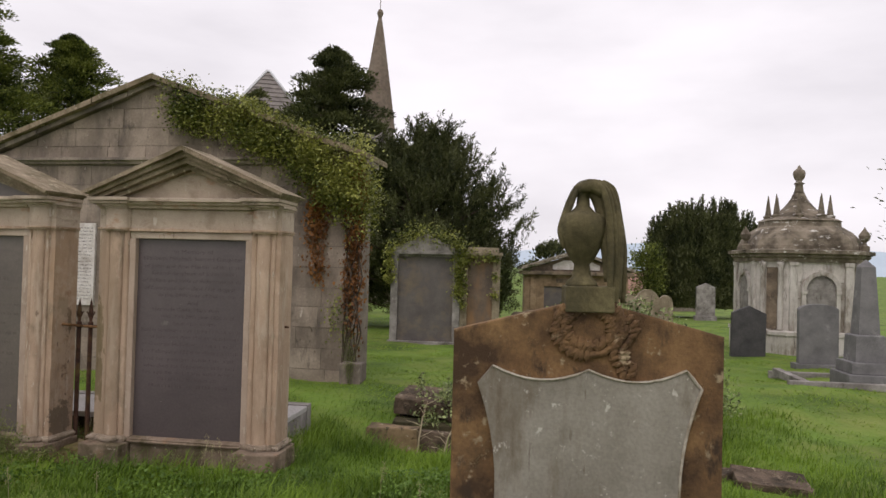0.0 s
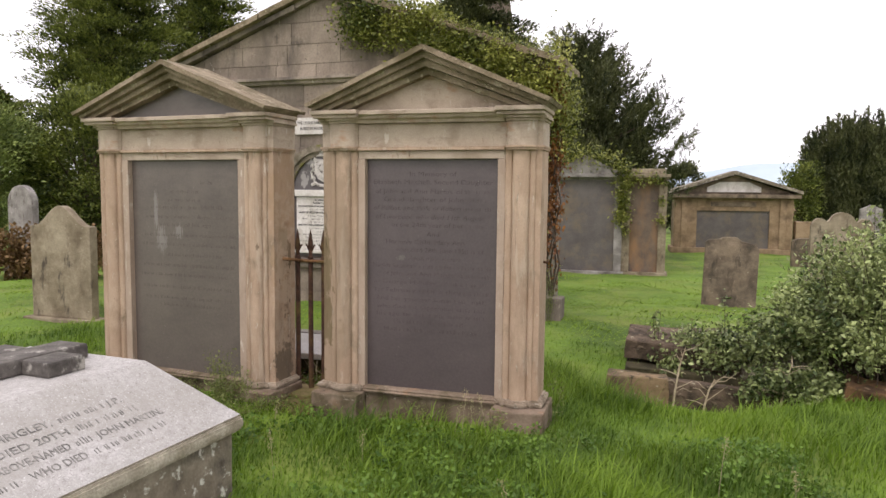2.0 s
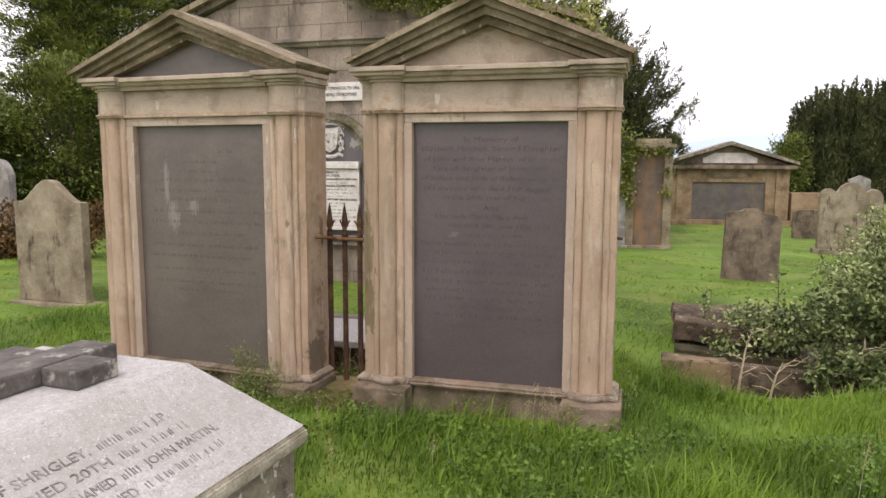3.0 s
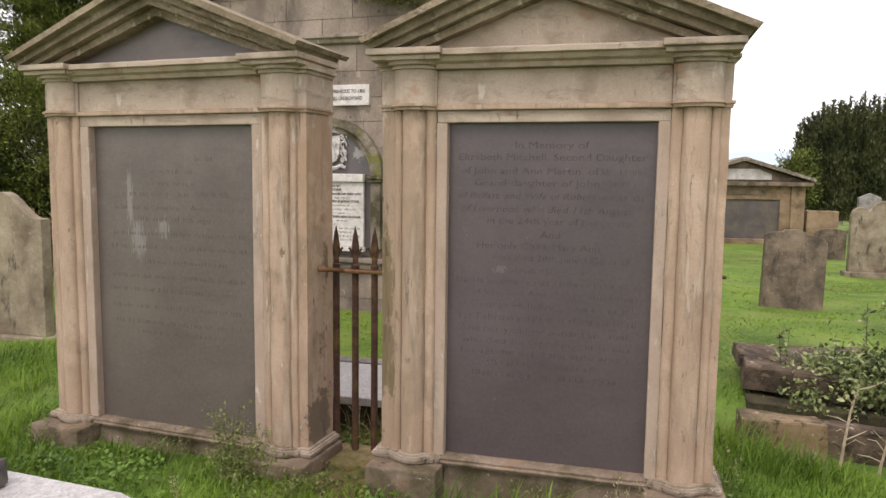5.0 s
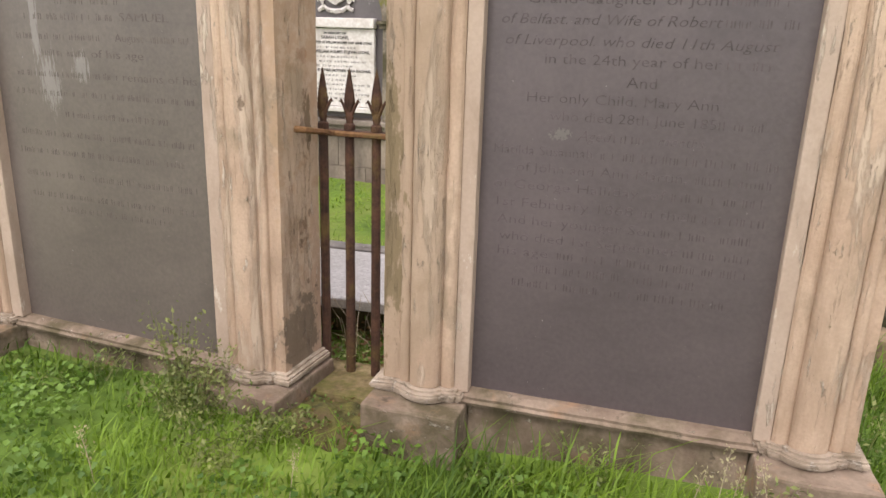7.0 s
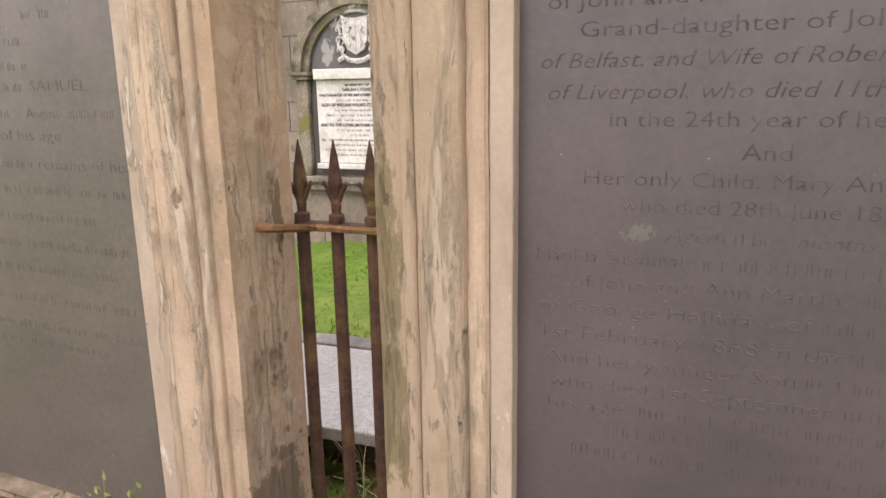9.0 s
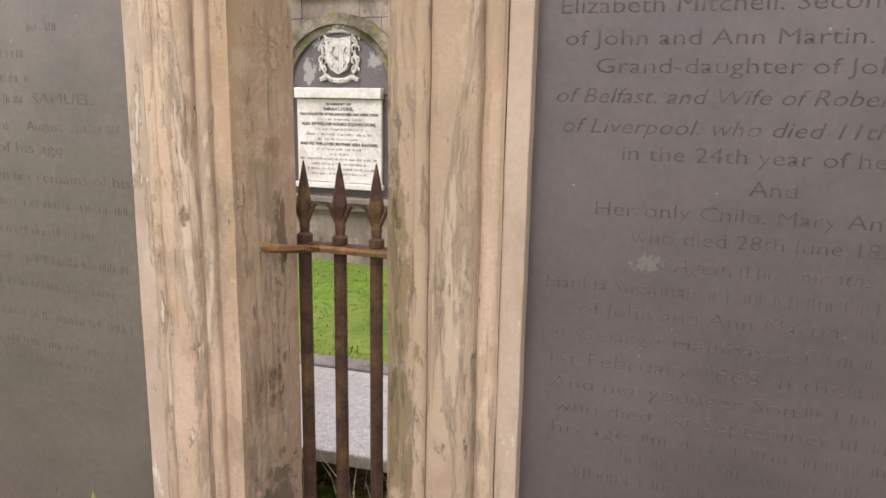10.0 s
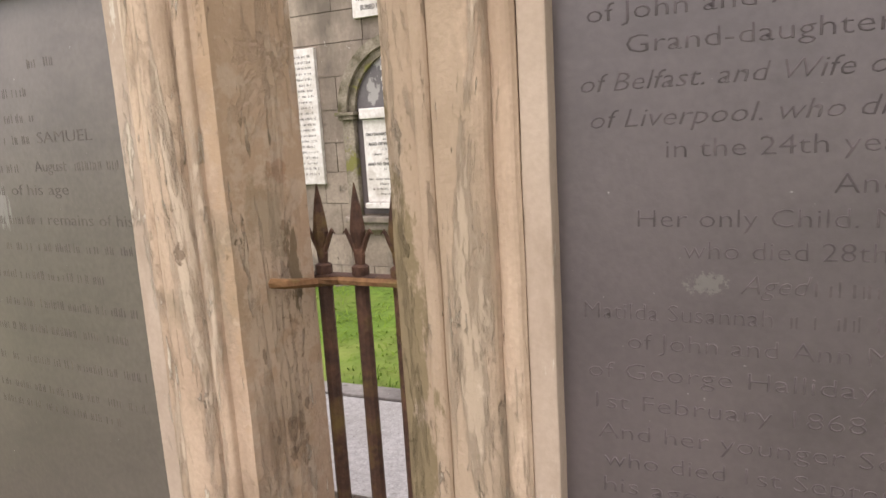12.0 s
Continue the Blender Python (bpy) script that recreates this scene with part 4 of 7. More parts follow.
def arch_panel():
    """Arched memorial recess with a coat of arms above a marble tablet."""
    ac = -0.12
    # moulded arch surround
    bm = bmesh.new()
    for ro, ri, y0 in ((0.70, 0.60, -0.10), (0.60, 0.53, -0.06)):
        ring = [(x, z) for x, z in arc(ac, 1.38 + VZ, ro, 0, 180, 24)] + [(x, z) for x, z in arc(ac, 1.38 + VZ, ri, 180, 0, 24)]
        n = 25
        f = [[bm.verts.new((x, y, z)) for x, z in ring] for y in (y0, 0.02)]
        for i in range(n - 1):
            j = 2 * n - 1 - i
            bm.faces.new((f[0][i], f[0][i + 1], f[0][j - 1], f[0][j]))
            bm.faces.new((f[0][i + 1], f[0][i], f[1][i], f[1][i + 1]))
            bm.faces.new((f[0][j], f[0][j - 1], f[1][j - 1], f[1][j]))
        bm.faces.new((f[0][0], f[0][2 * n - 1], f[1][2 * n - 1], f[1][0]))
        bm.faces.new((f[0][n - 1], f[1][n - 1], f[1][n], f[0][n]))
    part("arch_moulding", bm, MOSSY_ARCH, vault)
    part("tympanum_slate", prism(bmesh.new(), arc(ac, 1.38 + VZ, 0.535, 0, 180, 24), -0.025, 0.02, "y"), SLATE_ARCH, vault, "dark slate half-round panel with lime stains")
    for s in (-1, 1):
        x = ac + s * 0.61
        part("arch_pilaster", box(x - 0.065, x + 0.065, -0.08, 0.02, 0.36 + VZ, 1.30 + VZ, 0.012), MOSSY_ARCH, vault)
        bm = bx(bmesh.new(), x - 0.09, x + 0.09, -0.12, 0.02, 1.301 + VZ, 1.34 + VZ, 0.01)
        bx(bm, x - 0.11, x + 0.11, -0.14, 0.02, 1.341 + VZ, 1.375 + VZ, 0.01)
        part("impost", bm, MOSSY_ARCH, vault)
    part("recess_panel", box(ac - 0.54, ac + 0.54, -0.02, 0.02, 0.38 + VZ, 1.376 + VZ, 0.0), SLATE, vault)
    part("shelf", box(ac - 0.46, ac + 0.46, -0.11, -0.021, 1.30 + VZ, 1.40 + VZ, 0.012), MARBLE, vault, "white marble shelf")
    tab = part("tablet", box(ac - 0.45, ac + 0.45, -0.07, -0.021, 0.50 + VZ, 1.295 + VZ, 0.008), MARBLE, vault, "white marble memorial tablet")
    part("tablet_foot", box(ac - 0.47, ac + 0.47, -0.10, -0.021, 0.44 + VZ, 0.495 + VZ, 0.01), MARBLE, vault)
    bm = bx(bmesh.new(), ac - 0.72, ac + 0.72, -0.12, 0.02, 0.30 + VZ, 0.36 + VZ, 0.014)
    bx(bm, ac - 0.68, ac + 0.68, -0.08, 0.02, 0.22 + VZ, 0.299 + VZ, 0.014)
    part("arch_sill", bm, GREY_STONE, vault)
    # coat of arms: shield, torse, crest, mantling scrolls and a ribbon, as plain carved relief
    bm = bmesh.new()
    zc = 1.70 + VZ
    prism(bm, [(ac - 0.135, zc + 0.17), (ac, zc + 0.155), (ac + 0.135, zc + 0.17), (ac + 0.125, zc - 0.04), (ac + 0.085, zc - 0.13), (ac, zc - 0.175), (ac - 0.085, zc - 0.13), (ac - 0.125, zc - 0.04)], -0.070, -0.02, "y")
    bx(bm, ac - 0.006, ac + 0.006, -0.078, -0.068, zc - 0.15, zc + 0.15)
    for px, pz in ((-0.065, 0.06), (0.065, 0.07), (-0.06, -0.06), (0.055, -0.07)):
        bx(bm, ac + px - 0.025, ac + px + 0.025, -0.080, -0.069, zc + pz - 0.012, zc + pz + 0.012)
        bx(bm, ac + px - 0.008, ac + px + 0.008, -0.082, -0.069, zc + pz - 0.04, zc + pz + 0.04)

    def scroll(pts, r):
        tube(bm, [(ac + x, -0.045, zc + z) for x, z in pts], [r * (0.6 + 0.4 * math.sin(math.pi * (i + 0.5) / len(pts))) for i in range(len(pts))], 6)
    scroll([(-0.13, 0.205), (-0.05, 0.225), (0.05, 0.222), (0.12, 0.20)], 0.022)
    scroll([(-0.06, 0.25), (0.0, 0.275), (0.05, 0.30), (0.02, 0.325)], 0.030)
    scroll([(0.02, 0.23), (0.055, 0.26), (0.075, 0.31)], 0.022)
    for sd in (-1, 1):
        for z0, r in ((0.155, 0.038), (0.055, 0.040), (-0.045, 0.038), (-0.13, 0.034)):
            scroll([(sd * (0.165 + px), z0 + pz) for px, pz in arc(0.008, 0, r, 250, -20, 8)], 0.013)
        scroll([(sd * 0.145, 0.19), (sd * 0.185, 0.11), (sd * 0.165, 0.01), (sd * 0.195, -0.08), (sd * 0.16, -0.16)], 0.017)
        scroll([(sd * 0.20, -0.225), (sd * 0.15, -0.205), (sd * 0.13, -0.17)], 0.026)
    scroll([(-0.15, -0.185), (-0.08, -0.225), (0.0, -0.238), (0.08, -0.225), (0.15, -0.185)], 0.028)
    part("carved_crest", roughen(bm, 0.004, 26), CARVED, vault, "carved white coat of arms in relief")["kind"] = "stuff"
    lines = (("IN MEMORY OF", 0.26, 0.020), ("SARAH LYONS,", 0.32, 0.028), ("ONLY DAUGHTER OF WILLIAM HOLMES AND ANNE LYONS", 0.84, 0.022), ("", 0.46, 0.02), ("ALSO OF WILLIAM HOLMES ST.JOHN LYONS,", 0.80, 0.026), ("", 0.5, 0.02), ("", 0.72, 0.02), ("", 0.44, 0.02), ("AND TO THE LOVED MOTHER VERA RACHAEL", 0.84, 0.024), ("", 0.48, 0.02), ("", 0.2, 0.02), ("", 0.84, 0.02), ("", 0.60, 0.02), ("", 0.80, 0.02), ("", 0.6, 0.02))
    faint = []
    for i, (s, w, h) in enumerate(lines):
        zz = 1.235 + VZ - 0.0475 * i
        if s:
            lettering(s, ac - w / 2, zz, 1.15 * h, INK, tab, -0.072, w, bold=0.0012)
        else:
            faint.append((ac - w / 2, ac + w / 2, zz))
    worn_writing(faint, 0.024, INK, tab, 4, -0.071)


arch_panel()
pq = part("plaque", box(-0.60, 0.39, -0.045, 0.02, 2.235 + VZ, 2.485 + VZ, 0.006), MARBLE, vault, "white marble plaque with black lettering")
lettering("THE LYONS FAMILY PREVIOUS TO 1806", -0.56, 2.385 + VZ, 0.044, INK, pq, -0.047, 0.90, bold=0.001)
lettering("BURIED IN SHANKHILL CHURCHYARD", -0.51, 2.30 + VZ, 0.044, INK, pq, -0.047, 0.81, bold=0.001)
sp = part("side_plaque", box(-1.75, -1.09, -0.045, 0.02, 0.68 + VZ, 2.02 + VZ, 0.006), MARBLE, vault, "tall white marble tablet of small lettering")
worn_writing([(-1.70, -1.14, 1.93 + VZ - 0.055 * i) for i in range(22)], 0.026, INK, sp, 9, -0.046)


# ---- ivy over the vault ----
def ivy_on_vault():
    rng = np.random.default_rng(3)
    ivy = thing("ivy", VM, "thick yellow-green ivy hanging over a gable, reddened lower down", "ivy")
    P, D = [], []
    # along the coping, thick and overhanging
    for _ in range(420):
        u = rng.uniform(0.22, 3.5)
        zr = 4.50 + VZ - 0.36 * u
        c = np.array((u, rng.uniform(-0.30, 0.5), zr + rng.uniform(-0.66, -0.04 + 0.07 * math.sin(5 * u)) - 0.12 * math.sin(2.6 * u) ** 2))
        if u > 2.3:
            c[2] -= rng.uniform(0, 0.55) * (u - 2.0)
        k = 92
        P.append(c + rng.normal(0, (0.13, 0.12, 0.085), (k, 3)))
        D.append(np.tile((0.1, -0.8, -0.15), (k, 1)) + rng.normal(0, 0.5, (k, 3)))
    # curtain at the corner
    for k, u0, u1, z0, z1 in ((26, 2.45, 3.05, 2.55, 3.3), (46, 2.95, 3.50, 2.35, 3.4), (11, 3.28, 3.46, 1.9, 2.6), (4, 3.05, 3.2, 0.3, 0.9)):
        for _ in range(k):
            c = np.array((rng.uniform(u0, u1), rng.uniform(-0.22, 0.1), rng.uniform(z0, z1) + VZ))
            P.append(c + rng.normal(0, (0.10, 0.08, 0.15), (56, 3)))
            D.append(np.tile((0.1, -0.7, -0.6), (56, 1)))
    leaf_mesh("ivy_leaves", np.concatenate(P), np.concatenate(D), 0.048, IVY, ivy, rng, 0.75)["kind"] = "stuff"
    P, D = [], []
    for u0, u1, lo, n in ((2.62, 2.86, 1.35, 44), (3.24, 3.44, 0.9, 50), (3.30, 3.42, -0.1, 14)):
        for _ in range(n):
            c = np.array((rng.uniform(u0, u1), rng.uniform(-0.1, -0.02), rng.uniform(lo, 2.9) + VZ))
            P.append(c + rng.normal(0, (0.07, 0.03, 0.13), (26, 3)))
            D.append(np.tile((0.0, -0.5, -0.8), (26, 1)))
    leaf_mesh("red_leaves", np.concatenate(P), np.concatenate(D), 0.058, IVY_RED, ivy, rng, 0.7)["kind"] = "stuff"
    for i in range(9):
        u = 3.20 + 0.03 * i
        pts = [(u + 0.05 * math.sin(3 * q + i), -0.05 - 0.03 * (i % 3), VZ - 0.4 + q * 0.42) for q in range(8)]
        part("ivy_stem", tube(bmesh.new(), pts, [0.017 - 0.0016 * q for q in range(8)], 5), BARK, ivy)


ivy_on_vault()
corner_stone = thing("corner_stone", pose(-1.30, 10.72, -0.42, 0, 0, VA), "small squared grey stone at the foot of an ivied wall", "stone")
part("block", roughen(box(-0.16, 0.16, -0.16, 0.16, 0, 0.42, 0.02), 0.01, 5), GREY_STONE, corner_stone)


# ---- headstones ----
def headstone(x, y, turn, w, h, thick, top_shape, mat, label, lean=0.0, base=0.0, group="", side_lean=0.0):
    """An upright slab; top_shape: round, shoulder, pointed, wavy, segment or flat."""
    zb = float(ground_z(x, y)) - 0.06
    st = thing("headstone", pose(x, y, zb, lean, side_lean, turn), label, "headstone", group)
    a = w / 2
    h += 0.06
    tops = {
        "flat": [(a, h), (-a, h)],
        "round": [(a, h - a), *arc(0, h - a, a, 0, 180, 16)[1:-1], (-a, h - a)],
        "segment": [(a, h - 0.16 * w), *[(px, h - 0.16 * w + (pz) * 0.32) for px, pz in arc(0, 0, a, 0, 180, 14)[1:-1]], (-a, h - 0.16 * w)],
        "ogee": [(a, h - 0.27 * w), *[(a * u, h - 0.13 * w * (1 - math.cos(math.pi * min(1, abs(u) / 0.86)))) for u in np.linspace(0.93, -0.93, 25)], (-a, h - 0.27 * w)],
        "shoulder": [(a, h - 0.30 * w), (a * 0.88, h - 0.29 * w), (a * 0.74, h - 0.24 * w), *arc(0, h - 0.30 * w, 0.30 * w, 30, 150, 10), (-a * 0.74, h - 0.24 * w), (-a * 0.88, h - 0.29 * w), (-a, h - 0.30 * w)],
        "pointed": [(a, h - 0.22 * w), (0, h), (-a, h - 0.22 * w)],
        "wavy": [(a, h - 0.25 * w), *arc(a * 0.72, h - 0.24 * w, a * 0.26, 0, 150, 6), *arc(0, h - 0.22 * w, 0.22 * w, 20, 160, 8), *arc(-a * 0.72, h - 0.24 * w, a * 0.26, 30, 180, 6), (-a, h - 0.25 * w)],
        "broken": [(a, h - 0.22 * w), (a * 0.82, h - 0.12 * w), (a * 0.35, h - 0.08 * w), (a * 0.1, h), (-a * 0.35, h - 0.01), (-a * 0.5, h - 0.05), (-a * 0.88, h - 0.06), (-a, h - 0.12 * w)],
    }[top_shape]
    z0 = 0.0
    if base:
        part("base", box(-a - 0.09, a + 0.09, -thick / 2 - 0.09, thick / 2 + 0.09, 0, base + 0.06, 0.015), mat, st)
        z0 = base + 0.061
    bm = prism(bmesh.new(), [(-a, z0), (a, z0), *tops], -thick / 2, thick / 2, "y")
    es = [e for e in bm.edges if abs(e.verts[0].co.y - e.verts[1].co.y) < 1e-5]
    bmesh.ops.bevel(bm, geom=es, offset=0.012, segments=2, affect="EDGES", profile=0.6)
    part("slab", roughen(bm, 0.005, 4), mat, st)
    return st


headstone(-7.55, 9.45, -10, 0.98, 1.50, 0.12, "ogee", HEAD_BUFF, "buff sandstone headstone with a rounded shouldered top", base=0.05)
headstone(-12.9, 15.4, -15, 0.78, 2.0, 0.16, "round", HEAD_GREY, "pale grey round-topped headstone on a plinth behind a copper hedge", base=0.30)
headstone(1.76, 14.0, -8, 0.88, 1.22, 0.13, "broken", HEAD_BROWN, "brown weathered headstone with a chipped irregular top", lean=-4, side_lean=2)
headstone(5.50, 19.2, -8, 1.32, 1.68, 0.18, "wavy", HEAD_BUFF, "large buff headstone with a scalloped top on a base", base=0.12)
headstone(6.1, 23.3, -8, 0.78, 0.85, 0.14, "segment", HEAD_BROWN, "low dark brown headstone among the grass")
headstone(14.9, 40.5, -8, 1.0, 2.1, 0.3, "pointed", HEAD_GREY, "tall grey pointed headstone beneath a yew", base=0.25)
headstone(7.95, 18.6, -6, 0.86, 1.32, 0.14, "pointed", HEAD_DARK, "dark headstone with a shallow pointed top", side_lean=1)
headstone(8.35, 15.9, -6, 0.84, 1.42, 0.16, "segment", DARK_GRANITE, "weathered grey arched headstone on a pale plinth", base=0.10)
headstone(9.9, 15.2, -8, 0.75, 1.75, 0.2, "flat", HEAD_DARK, "dark square-topped stone pillar")


# ---- brown headstone with an urn ----
def urn_stone():
    x, y, zb = 0.70, 3.40, -0.14
    st = thing("urn_headstone", pose(x, y, zb, 0, 0, -2), "rust-brown sandstone headstone with grey shield panel and draped urn", "headstone")
    zt = 1.19 - zb
    a = 0.638
    bm = prism(bmesh.new(), [(-a, 0), (a, 0), (a, zt), (0, zt + 0.165), (-a, zt)], 0, 0.07, "y")
    es = [e for e in bm.edges if abs(e.verts[0].co.y - e.verts[1].co.y) < 1e-5]
    bmesh.ops.bevel(bm, geom=es, offset=0.01, segments=2, affect="EDGES", profile=0.6)
    part("slab", bm, BROWN_STONE, st)
    # shield with concave edges
    pts, zs = [], 1.03 - zb

    def sag(p, q, d, n=8):
        out = []
        for i in range(n):
            t = i / n
            nx, nz = (q[1] - p[1]), -(q[0] - p[0])
            ln = math.hypot(nx, nz)
            f = 4 * t * (1 - t) * d
            out.append((p[0] + (q[0] - p[0]) * t + nx / ln * f, p[1] + (q[1] - p[1]) * t + nz / ln * f))
        return out
    c = [(-0.45, zs), (0, zs - 0.01), (0.455, zs), (0.525, zs - 0.085), (0.47, 0.25), (-0.47, 0.25), (-0.52, zs - 0.085)]
    for i, d in enumerate((0.055, 0.055, 0.0, 0.065, 0.0, 0.065, 0.0)):
        pts += sag(c[i], c[(i + 1) % 7], d)
    bm = prism(bmesh.new(), pts, -0.028, 0.0, "y")
    part("shield_panel", bm, SHIELD_STONE, st, "grey lichened shield-shaped panel")
    # wreath in relief
    bm, rng = bmesh.new(), random.Random(5)
    spots = [(0.135 * math.cos(radians(115 + 310 * i / 43)), zt + 0.028 + 0.110 * math.sin(radians(115 + 310 * i / 43)), radians(115 + 310 * i / 43)) for i in range(44)]
    spots += [(0.165 + 0.022 * math.sin(0.8 * i), zt + 0.07 - 0.026 * i, 0.0) for i in range(11)]
    for cx, cz, ang in spots:
        for s in (-1, 1):
            px, pz = cx + s * 0.02 * math.cos(ang) + rng.uniform(-0.008, 0.008), cz + s * 0.02 * math.sin(ang)
            lathe(bm, [(0.004, 0.0), (0.024, 0.010), (0.018, 0.022), (0.003, 0.028)], 6)
            bmesh.ops.transform(bm, verts=bm.verts[-24:], matrix=pose(px, 0.004, pz, 90, 0, 0) @ pose(0, 0, 0, 0, 0, rng.uniform(0, 90)) @ Matrix.Diagonal((1.6, 0.8, 1, 1)))
    part("wreath", bm, BROWN_STONE, st, "carved wreath in low relief")["kind"] = "stuff"
    # urn on a square foot
    urn = part("urn", lathe(bmesh.new(), [(0.078, 0.0), (0.074, 0.018), (0.046, 0.045), (0.037, 0.105), (0.058, 0.128), (0.088, 0.185), (0.110, 0.245), (0.117, 0.295), (0.108, 0.332), (0.092, 0.346), (0.055, 0.360), (0.033, 0.385), (0.030, 0.430), (0.046, 0.455), (0.050, 0.478), (0.025, 0.500)], 24), URN_STONE, st, "algae-dark funeral urn", smooth=True)
    urn.matrix_basis = pose(-0.03, 0.055, zt + 0.222)
    part("urn_foot", box(-0.115, 0.115, -0.035, 0.135, zt + 0.10, zt + 0.223, 0.008), URN_STONE, st)
    # drape hung over the top and down one side
    def smooth_path(p, n=5):
        out = []
        for i in range(len(p) - 1):
            a, b_, c_, d = (Vector(p[max(0, min(len(p) - 1, i + k))]) for k in (-1, 0, 1, 2))
            for s in range(n):
                t = s / n
                out.append(0.5 * (2 * b_ + t * (c_ - a) + t * t * (2 * a - 5 * b_ + 4 * c_ - d) + t ** 3 * (3 * b_ - a - 3 * c_ + d)))
        return out + [Vector(p[-1])]

    def fold(bm, pts, radii):
        q = smooth_path([(x, y, z) for x, y, z in pts])
        rr = np.interp(np.linspace(0, 1, len(q)), np.linspace(0, 1, len(radii)), radii)
        tube(bm, [(v.x, v.y, zt + 0.225 + v.z) for v in q], [float(v) for v in rr], 10)
    bm = bmesh.new()
    fold(bm, [(-0.04, 0.06, 0.485), (0.02, 0.065, 0.492), (0.075, 0.06, 0.455), (0.108, 0.05, 0.37), (0.124, 0.03, 0.26), (0.125, 0.02, 0.12), (0.120, 0.02, 0.0), (0.115, 0.02, -0.08)], [0.016, 0.026, 0.034, 0.036, 0.038, 0.036, 0.032, 0.024])
    fold(bm, [(0.0, 0.05, 0.490), (-0.045, 0.05, 0.478), (-0.082, 0.048, 0.430), (-0.112, 0.045, 0.35), (-0.134, 0.04, 0.26), (-0.120, 0.04, 0.175)], [0.026, 0.022, 0.019, 0.019, 0.021, 0.008])
    fold(bm, [(-0.02, 0.03, 0.495), (-0.065, 0.03, 0.450), (-0.098, 0.028, 0.36), (-0.122, 0.03, 0.27), (-0.105, 0.035, 0.19)], [0.012, 0.012, 0.011, 0.012, 0.005])
    for k in range(4):
        o = 0.026 * k
        fold(bm, [(-0.02 + o, -0.005 + 0.4 * o, 0.50), (0.045 + o * 0.9, -0.02 + o, 0.46), (0.078 + o * 0.8, -0.025 + o, 0.34), (0.090 + o, -0.025 + o, 0.16), (0.092 + o, -0.02 + o, -0.02 - 0.02 * k)], [0.010, 0.016, 0.018, 0.018, 0.012])
    fold(bm, [(0.0, 0.05, 0.475), (0.048, 0.04, 0.41), (0.070, 0.03, 0.31), (0.085, 0.02, 0.18), (0.090, 0.01, 0.02)], [0.030, 0.040, 0.036, 0.034, 0.020])
    fold(bm, [(-0.05, 0.02, 0.46), (0.0, 0.0, 0.475), (0.05, 0.0, 0.44)], [0.020, 0.034, 0.022])
    part("drape", bm, URN_STONE, st, "carved stone drapery", smooth=True)["kind"] = "stuff"
    bm = tube(bmesh.new(), [(x_, -0.030, z_) for x_, z_ in pts[:34]], [0.007] * 34, 5)
    part("shield_rim", roughen(bm, 0.003, 40), RIM, st, "pale lichened raised rim")


urn_stone()


